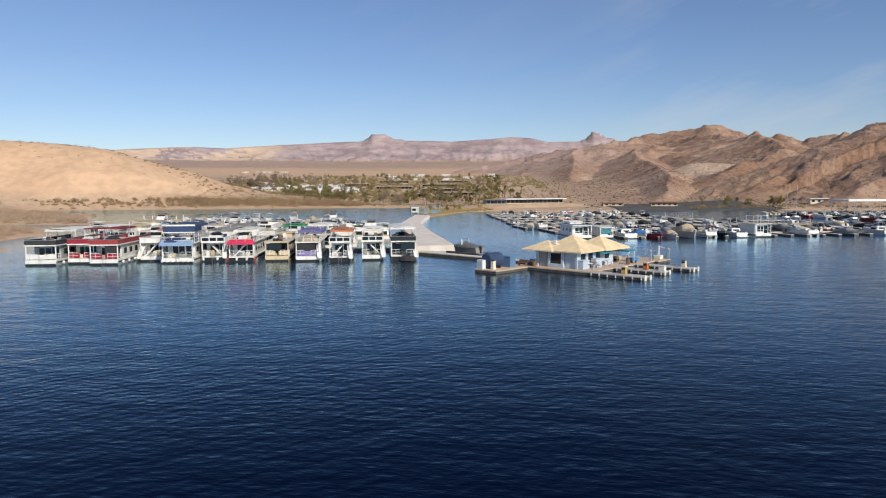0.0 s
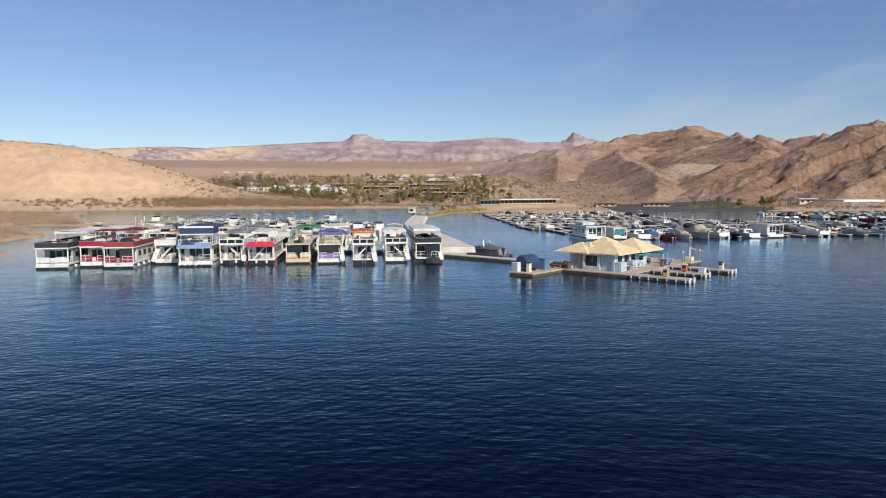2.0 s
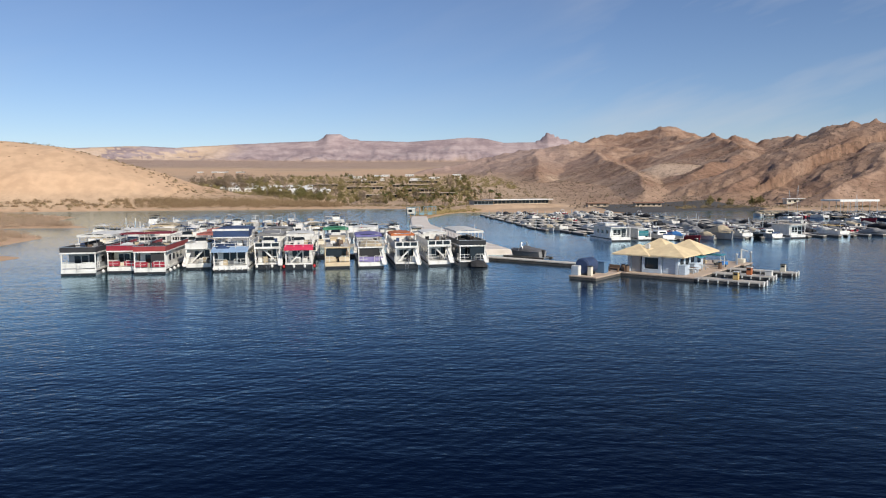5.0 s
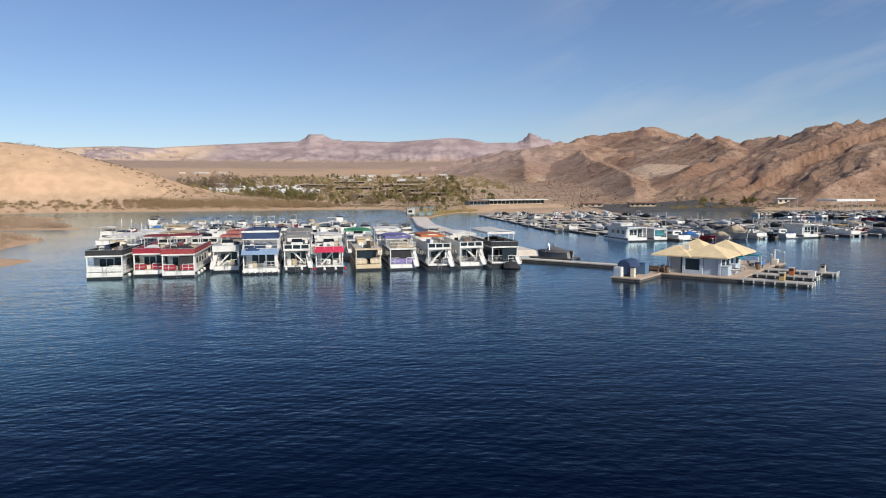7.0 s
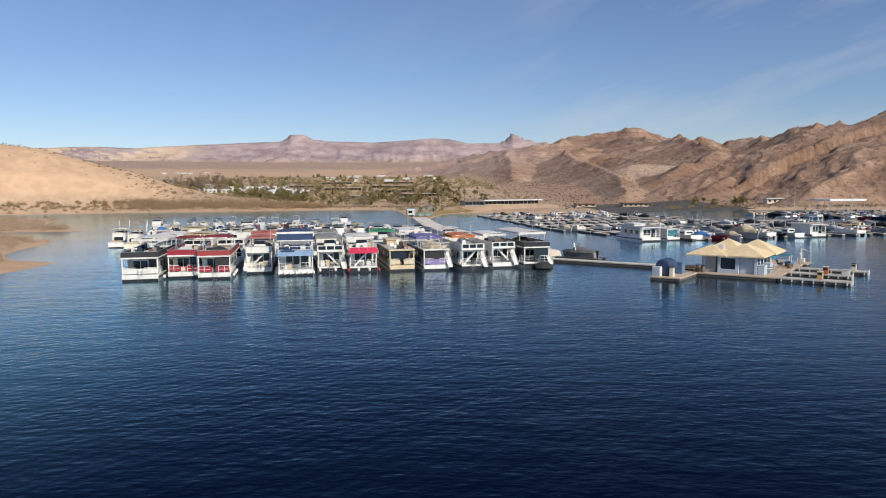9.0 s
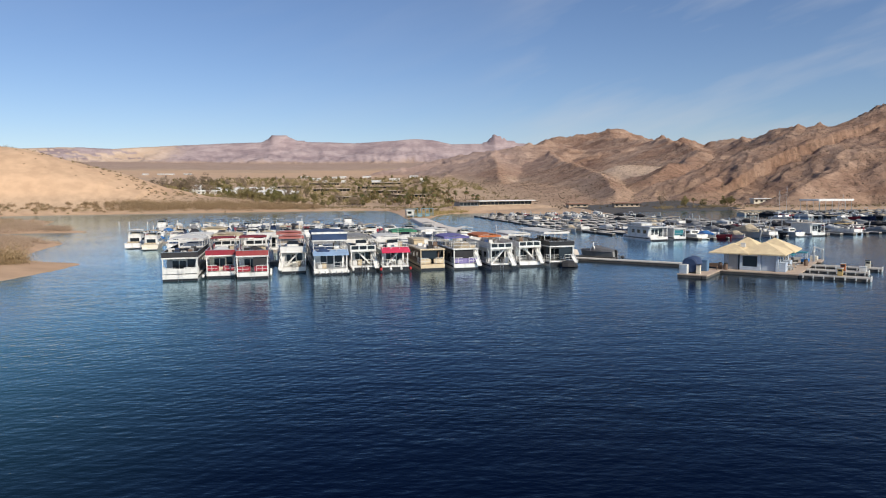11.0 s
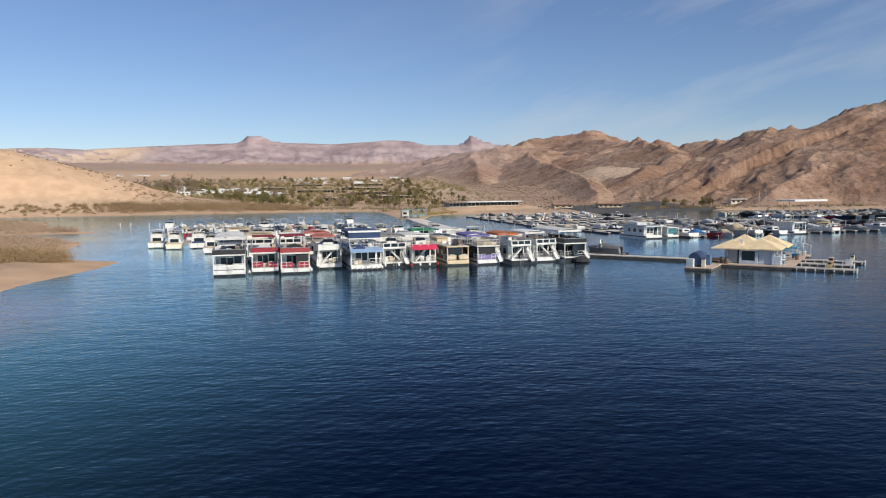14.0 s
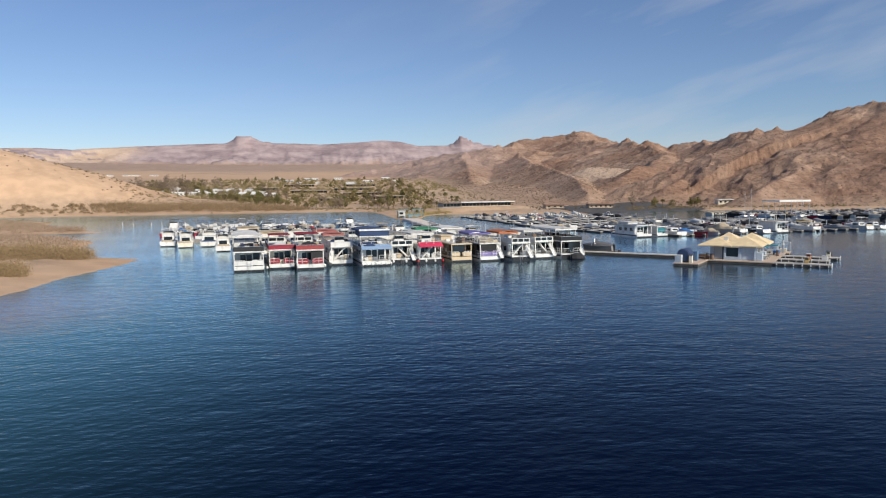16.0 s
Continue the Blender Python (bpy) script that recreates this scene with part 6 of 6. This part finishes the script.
# ---- shore buildings ----
def flat_building(x, y, turn, W, D, Hh, label, wall, roof, windows=8, roof_over=0.8, category="building", group="", lift=0.0):
    """A low building with a row of windows, an overhanging roof slab and a door."""
    z = ground_z(x, y) - 0.3 + lift
    b = thing("building", x, y, z, turn, label, category, group)
    w = part("wall", box(-W / 2, W / 2, 0, D, -1.0 - lift, Hh), wall, b)
    part("roof", box(-W / 2 - roof_over, W / 2 + roof_over, -roof_over - 0.6, D + roof_over, Hh, Hh + 0.35), roof, b)
    step = W / windows
    wide = 0.45 if windows > 5 else 0.22
    for k in range(windows):
        part("window", box(-W / 2 + step * (k + 0.5 - wide), -W / 2 + step * (k + 0.5 + wide), -0.06, -0.004, Hh * (0.25 if windows > 5 else 0.4), Hh * (0.93 if windows > 5 else 0.75)), GLASS, w)
    part("door", box(W / 2 - step * 0.14 - 0.1, W / 2 - step * 0.14 + 0.15, -0.09, -0.01, 0, Hh * 0.8), BROWN, w)
    return b


flat_building(26.0, 363, 22, 33, 10, 2.5, "long low lakeside restaurant with dark windows and white roof", STUCCO, ROOF_WHITE, 14, 1.4)
flat_building(6.0, 356, 16, 12, 8, 2.4, "low grey wing with dark windows and white roof", GREYP, ROOF_BROWN, 6, 1.2)
flat_building(96, 372, -6, 14, 7, 2.4, "low tan boat shop with a rust-brown roof", STUCCO, ROOF_RUST, 5, 0.8)
flat_building(70, 378, 0, 11, 6, 2.2, "small tan kiosk with a rust-brown roof above the ramp", STUCCO, ROOF_RUST, 3, 0.5)
flat_building(188, 396, -8, 9, 6, 3.0, "small cream house beside the shore trees", CREAM, ROOF_WHITE, 3, 0.6)
for x, y, t, W in ((-60, 520, 3, 30), (-22, 540, -2, 28), (-40, 600, 0, 36), (-90, 640, 4, 34), (-50, 690, 0, 36), (-140, 700, 5, 30), (-110, 780, 3, 34), (-40, 800, 0, 34)):
    flat_building(x, y, t, W, 9, 2.9, "long tan motel block with a pale overhanging roof", STUCCO, ROOF_TAN, 10, 1.4, group="motel blocks")

home = None
rng = random.Random(3)


def mobile_home(x, y, z, turn):
    b = thing("mobile_home", x, y, z, turn, "white mobile home with low pitched roof", "house", "mobile homes")
    w = part("wall", box(-7, 7, -2.2, 2.2, -1.0, 2.7), WHITE, b)
    bm = loft([[(xx, -2.5, 2.7), (xx, 0, 3.5), (xx, 2.5, 2.7)] for xx in (-7.3, 7.3)])
    part("roof", bm, ROOF_WHITE, b)
    for k in range(4):
        part("window", box(-5.8 + k * 3.2, -4.4 + k * 3.2, -2.24, -2.204, 1.1, 2.1), GLASS, w)
    part("door", box(5.4, 6.3, -2.24, -2.204, 0.1, 2.1), BROWN, w)
    return b


spots = [(-232 + rng.uniform(-6, 6) + k % 6 * 17, 600 + k // 6 * 24 + rng.uniform(-5, 5)) for k in range(26)]
spots += [(-158 + rng.uniform(-6, 6) + k % 3 * 17, 560 + k // 3 * 24 + rng.uniform(-5, 5)) for k in range(9)]
spots += [(rng.uniform(-180, 30), rng.uniform(820, 1150)) for _ in range(14)]
spots += [(-650 + rng.uniform(0, 130), 1650 + rng.uniform(0, 90)) for _ in range(7)]
for x, y in spots:
    m = pose(x, y, ground_z(x, y) - 0.1, 0, 0, rng.choice((4, -8, 86, 12)))
    home = copy_thing(home, m) if home else mobile_home(x, y, ground_z(x, y) - 0.1, 5)

# boat ramp and car park: a sloping asphalt sheet on the bank
nx, ny = 34, 12
verts, faces = [], []
for j in range(ny):
    for i in range(nx):
        x = 62 + i * 88 / (nx - 1) + j * 0.6
        y = 318 + 0.38 * (x - 62) * smooth(np.array(x), 60, 110) * 0.9 + j * 95 / (ny - 1)
        verts.append((x, y, max(ground_z(x, y), -0.6) + 0.12))
for j in range(ny - 1):
    for i in range(nx - 1):
        a = j * nx + i
        faces.append((a, a + 1, a + nx + 1, a + nx))
tagged(mesh_object("boat_ramp", verts, faces, ASPHALT, True), "dark asphalt boat ramp and car park on the bank", "road", kind="structure")


# ---- plants ----
def leaf_clump(rng, verts, faces, c, r, n, size, flat=1.0):
    """n small leaf blades scattered through a ball about c."""
    for _ in range(n):
        d = Vector((rng.gauss(0, 1), rng.gauss(0, 1), rng.gauss(0, flat))).normalized() * r * rng.uniform(0.35, 1.0)
        p = Vector(c) + d
        a = Vector((rng.gauss(0, 1), rng.gauss(0, 1), rng.gauss(0, 0.7))).normalized() * size * rng.uniform(0.6, 1.3)
        b = a.cross(Vector((rng.gauss(0, 1), rng.gauss(0, 1), rng.gauss(0, 1)))).normalized() * size * 0.55
        k = len(verts)
        verts += [tuple(p - a), tuple(p + b), tuple(p + a), tuple(p - b)]
        faces.append((k, k + 1, k + 2, k + 3))


def broadleaf(x, y, z, label, leaves, height=9.0, spread=3.4, seed=1, density=1.0, category="tree", group="village trees"):
    rng = random.Random(seed)
    t = thing("tree", x, y, z, 0, label, category, group)
    bm = tube((0, 0, -0.6), (0.15, 0.1, height * 0.38), 0.34, 0.22, 7)
    tips = []
    for k in range(6):
        a = math.tau * k / 6 + rng.uniform(-0.4, 0.4)
        tip = (math.cos(a) * spread * rng.uniform(0.4, 0.75), math.sin(a) * spread * rng.uniform(0.4, 0.75), height * rng.uniform(0.3, 0.82))
        add_tube(bm, (0.12, 0.08, height * rng.uniform(0.25, 0.38)), tip, 0.16, 0.05, 5)
        tips.append(tip)
    tips.append((0, 0, height * 0.9))
    part("trunk", bm, BARK, t)
    verts, faces = [], []
    for tip in tips:
        leaf_clump(rng, verts, faces, tip, spread * rng.uniform(0.38, 0.6), int(64 * density), 0.45)
        leaf_clump(rng, verts, faces, Vector(tip) * 0.75 + Vector((0, 0, height * 0.12)), spread * 0.45, int(34 * density), 0.42)
    crown = mesh_object("crown", verts, faces, leaves)
    crown.parent = t
    return t


def palm(x, y, z, label, height=9.0, seed=1):
    rng = random.Random(seed)
    t = thing("palm_tree", x, y, z, 0, label, "palm tree", "palms on the shore")
    bm = bmesh.new()
    pts = [(0.25 * math.sin(k * 0.5), 0.1 * k * 0.3, -0.6 + (height + 0.6) * k / 5) for k in range(6)]
    for k in range(5):
        add_tube(bm, pts[k], pts[k + 1], 0.30 - 0.025 * k, 0.275 - 0.025 * k, 7)
    part("trunk", bm, BARK, t)
    top = Vector(pts[-1])
    for name, mat, n, lift0, lift1, length in (("crown", LEAF_PALM, 26, -0.2, 1.1, 2.3), ("dry_skirt", LEAF_DRY, 14, -1.4, -0.5, 1.5)):
        verts, faces = [], []
        for k in range(n):
            a, e = rng.uniform(0, math.tau), rng.uniform(lift0, lift1)
            out, side = Vector((math.cos(a), math.sin(a), 0)), Vector((-math.sin(a), math.cos(a), 0))
            base = len(verts)
            for s in range(5):
                u = s / 4
                p = top + out * length * u * math.cos(e) + Vector((0, 0, length * (u * math.sin(e) - 0.55 * u * u)))
                w = 0.34 * (0.35 + math.sin(math.pi * (0.15 + 0.8 * u)))
                verts += [tuple(p - side * w), tuple(p + side * w)]
            faces += [(base + 2 * s, base + 2 * s + 1, base + 2 * s + 3, base + 2 * s + 2) for s in range(4)]
        mesh_object(name, verts, faces, mat).parent = t
    return t


rng = random.Random(11)
kinds = [
    (broadleaf, dict(label="green shade tree with a rounded crown", leaves=LEAF_GREEN, height=9, spread=3.6, seed=2)),
    (broadleaf, dict(label="olive-green desert tree with open crown", leaves=LEAF_OLIVE, height=7.5, spread=3.6, seed=3)),
    (broadleaf, dict(label="bare grey-brown cottonwood with fine twigs", leaves=LEAF_GREY, height=12, spread=4.5, seed=4, density=0.8)),
    (broadleaf, dict(label="broad olive tree with gaps in its crown", leaves=LEAF_OLIVE, height=8.5, spread=4.4, seed=5, density=0.8)),
    (broadleaf, dict(label="tall dark green eucalyptus tree", leaves=LEAF_GREEN, height=13, spread=3.6, seed=6)),
    (palm, dict(label="fan palm with a dry brown skirt", height=9, seed=7)),
    (palm, dict(label="short fan palm with a bushy crown", height=6, seed=8)),
]
protos = [None] * len(kinds)


def plant(k, x, y, scale=1.0):
    z = ground_z(x, y) - 0.1
    if protos[k] is None:
        maker, spec = kinds[k]
        protos[k] = maker(x, y, z, **spec)
        return
    m = pose(x, y, z, 0, 0, rng.uniform(0, 360))
    ob = copy_thing(protos[k], m)
    ob.scale = (scale, scale, scale * rng.uniform(0.85, 1.15))


# the village grove: shade trees, thinning uphill, between angles seen from the lake
def polar(deg, r):
    return -8 + r * math.sin(radians(deg)), r * math.cos(radians(deg))


for _ in range(300):
    r = 440 + 620 * rng.random() ** 1.25
    plant(rng.choices(range(5), (4, 8, 3, 8, 0.5))[0], *polar(rng.uniform(-16.5 if r < 620 else -20, 1.5), r), rng.uniform(0.42, 0.75))
for _ in range(30):
    plant(rng.choice((2, 2, 3, 1)), *polar(rng.uniform(-21.5, -14), rng.uniform(640, 760)), rng.uniform(0.7, 1.1))
for _ in range(26):
    plant(rng.choice((0, 3, 1)), *polar(rng.uniform(-15.5, -11), rng.uniform(450, 520)), rng.uniform(0.5, 0.8))
for _ in range(14):
    plant(rng.choice((2, 2, 3)), *polar(rng.uniform(-20.3, -17.0), rng.uniform(585, 660)), rng.uniform(0.85, 1.25))
for _ in range(80):
    plant(rng.choice((5, 6, 6)), *polar(rng.uniform(-6, 3.8), rng.uniform(400, 620)), rng.uniform(0.5, 0.85))
for x, y, k, s in ((134, 372, 6, 0.7), (129, 373, 3, 0.55), (140, 372, 3, 0.6), (154, 377, 0, 0.6), (160, 379, 1, 0.75), (157, 377, 3, 0.6), (131, 376, 1, 0.7), (118, 378, 2, 0.5), (-16, 340, 1, 0.45), (-4, 350, 6, 0.6), (-24, 292, 6, 0.55), (-21, 302, 6, 0.6), (-18, 312, 0, 0.4), (-24, 300, 1, 0.35), (-13, 332, 3, 0.35)):
    plant(k, x, y, s)


def quad_cloud(name, co, material):
    """One mesh of loose four-cornered leaves; co holds four corners for each."""
    me = bpy.data.meshes.new(name)
    n = len(co) // 4
    me.vertices.add(n * 4)
    me.vertices.foreach_set("co", co.astype(np.float32).ravel())
    me.loops.add(n * 4)
    me.loops.foreach_set("vertex_index", np.arange(n * 4, dtype=np.int32))
    me.polygons.add(n)
    me.polygons.foreach_set("loop_start", np.arange(n, dtype=np.int32) * 4)
    me.update(calc_edges=True)
    me.materials.append(material)
    return new(name, me)


def bushes(name, label, spots, material, seed, leaves=60, size=0.2, upright=0.0, flat=0.7, top=6.0, slim=0.5):
    """Low shrubs, each a ragged dome of many small leaves and twigs sitting on the ground."""
    rng = np.random.default_rng(seed)
    sp = np.array(spots)
    z = land_height(sp[:, 0], sp[:, 1])[0]
    keep = (z > 0.15) & (z < top)
    sp, z = sp[keep], z[keep]
    n = len(sp) * leaves
    base = np.repeat(np.column_stack([sp[:, 0], sp[:, 1], z]), leaves, 0)
    r = np.repeat(sp[:, 2], leaves)[:, None]
    d = rng.normal(size=(n, 3))
    d /= np.linalg.norm(d, axis=1, keepdims=True)
    d *= rng.uniform(0.15, 1.0, (n, 1)) ** 0.45 * (1 + 0.25 * rng.normal(size=(n, 1)))
    d[:, 2] = np.abs(d[:, 2]) * flat * 1.25
    p = base + d * r
    a = rng.normal(size=(n, 3)) + np.array([0, 0, upright * 3])
    a *= size * rng.uniform(0.5, 1.3, (n, 1)) / np.linalg.norm(a, axis=1, keepdims=True)
    b = np.cross(a, rng.normal(size=(n, 3)))
    b *= slim * size / (np.linalg.norm(b, axis=1, keepdims=True) + 1e-6)
    co = np.stack([p - a, p + b, p + a, p - b], 1).reshape(-1, 3)
    return tagged(quad_cloud(name, co, material), label, "shrubs", kind="stuff")


def scatter(seed, n, box_, r, keep=None):
    rng = random.Random(seed)
    out = []
    while len(out) < n:
        x, y = rng.uniform(box_[0], box_[1]), rng.uniform(box_[2], box_[3])
        if keep is None or keep(x, y, rng):
            out.append((x, y, rng.uniform(*r)))
    return out


def along(seed, n, path, width, r):
    """Places strewn beside a line."""
    rng = random.Random(seed)
    out = []
    for _ in range(n):
        k = rng.randrange(len(path) - 1)
        s = rng.random()
        (ax, ay), (bx, by) = path[k], path[k + 1]
        out.append((ax + s * (bx - ax) + rng.gauss(0, width), ay + s * (by - ay) + rng.gauss(0, width), rng.uniform(*r)))
    return out


bushes("shore_brush", "band of brown tamarisk brush along the far shore", along(1, 620, [(-196, 410), (-158, 417), (-112, 428), (-84, 430)], 4.5, (1.8, 3.4)) + along(21, 300, [(-320, 378), (-250, 396), (-190, 412)], 6.0, (0.8, 1.9)), BRUSH, 1, 130, 0.26, 0.4, 0.85)
bushes("bank_scrub", "low dry scrub strewn over the beach under the village", along(22, 260, [(-90, 432), (-60, 436), (-30, 420), (-20, 380)], 7.0, (0.4, 1.0)), BRUSH_OLIVE, 22, 40, 0.22)
bushes("spit_brush", "grey-brown brush covering the sandy spits", along(2, 950, [(-330, 330), (-240, 290), (-190, 260), (-160, 235), (-140, 205)], 17, (0.6, 1.9)) + along(3, 620, [(-260, 215), (-190, 185), (-150, 165), (-126, 158)], 14, (0.5, 1.6)) + along(4, 130, [(-137, 215), (-150, 222), (-158, 238), (-172, 270)], 3, (0.9, 2.0)) + along(24, 40, [(-133, 215), (-139, 217)], 1.0, (1.2, 2.4)) + along(23, 260, [(-112, 141), (-121, 163), (-132, 172), (-160, 188)], 3.5, (0.8, 2.0)), BRUSH_MAUVE, 2, 80, 0.15, 0.3, 0.6)
bushes("dark_brush", "dark olive bushes dotted among the spit brush", along(15, 120, [(-330, 330), (-240, 290), (-190, 260), (-150, 225)], 15, (0.9, 1.8)) + along(16, 60, [(-260, 215), (-190, 185), (-140, 168)], 9, (0.7, 1.5)) + along(17, 60, [(-300, 372), (-240, 392), (-170, 408)], 4, (0.9, 1.8)), BRUSH_OLIVE, 12, 60, 0.22)
bushes("spit_bushes", "tan twiggy bushes on the near sand spit", along(5, 110, [(-114, 112), (-103, 112.5), (-94, 112)], 1.1, (1.2, 2.2)) + along(14, 60, [(-150, 118), (-125, 114), (-108, 113)], 2.6, (1.0, 2.0)) + along(6, 110, [(-112, 90), (-102, 90), (-93.5, 89.5)], 1.3, (0.9, 1.9)), BRUSH_GREY, 3, 420, 0.13, 0.7, 0.9, slim=0.45)
bushes("dry_grass", "golden dry grass on the sand spit", along(7, 1500, [(-240, 128), (-170, 116), (-125, 112), (-104, 109)], 5, (0.4, 1.0)), leafy("golden_grass", (0.255, 0.178, 0.098), (0.375, 0.27, 0.155)), 13, 40, 0.11, 1.0, 0.8, slim=0.5)
bushes("bank_bushes", "olive-brown bushes along the rocky bank", along(13, 110, [(104, 352), (122, 364), (150, 362), (190, 352), (240, 345)], 3.5, (0.6, 1.7)), BRUSH_OLIVE, 25, 60, 0.25)
bushes("hill_bushes", "scattered desert bushes on the sand hill", scatter(8, 34, (-330, -180, 425, 462), (0.3, 0.6)) + along(18, 46, [(-330, 448), (-267, 457), (-212, 464)], 4, (0.4, 0.9)) + along(19, 90, [(-215, 455), (-175, 440), (-140, 425)], 9, (0.6, 1.3)) + scatter(9, 60, (-235, -130, 440, 580), (0.7, 1.5)), BRUSH_OLIVE, 4, 50, 0.2, 0.0, 0.6, 90)
bushes("mountain_scrub", "sparse dark scrub on the rocky slopes", scatter(10, 6500, (50, 430, 340, 900), (0.3, 0.85)), BRUSH_DARK, 5, 9, 0.32, 0.0, 0.7, 90)
bushes("village_scrub", "mixed olive scrub between the village trees", scatter(11, 2300, (-300, 60, 445, 1120), (0.7, 2.2)), BRUSH_OLIVE, 6, 26, 0.4, 0.0, 0.7, 90)
bushes("village_thicket", "dense green and olive garden thickets between the houses", scatter(26, 260, (-190, 10, 480, 640), (1.3, 2.8)) + scatter(27, 380, (-230, 60, 640, 980), (1.8, 3.6)) + scatter(29, 40, (-12, 30, 380, 440), (1.0, 2.2)), LEAF_OLIVE, 26, 60, 0.5, 0.1, 0.9, 90)
bushes("bare_thicket", "brown leafless thickets among the village trees", scatter(28, 180, (-200, 20, 480, 860), (1.4, 3.2)), LEAF_GREY, 27, 60, 0.42, 0.3, 1.0, 90)
bushes("shore_reeds", "dry yellow-green reeds along the bank", along(12, 160, [(-26, 285), (-22, 300), (-14, 325), (0, 346)], 2.5, (0.8, 1.8)), leafy("dry_reeds", (0.22, 0.165, 0.07), (0.36, 0.28, 0.13)), 7, 70, 0.3, 1.0, 0.8, slim=0.3)
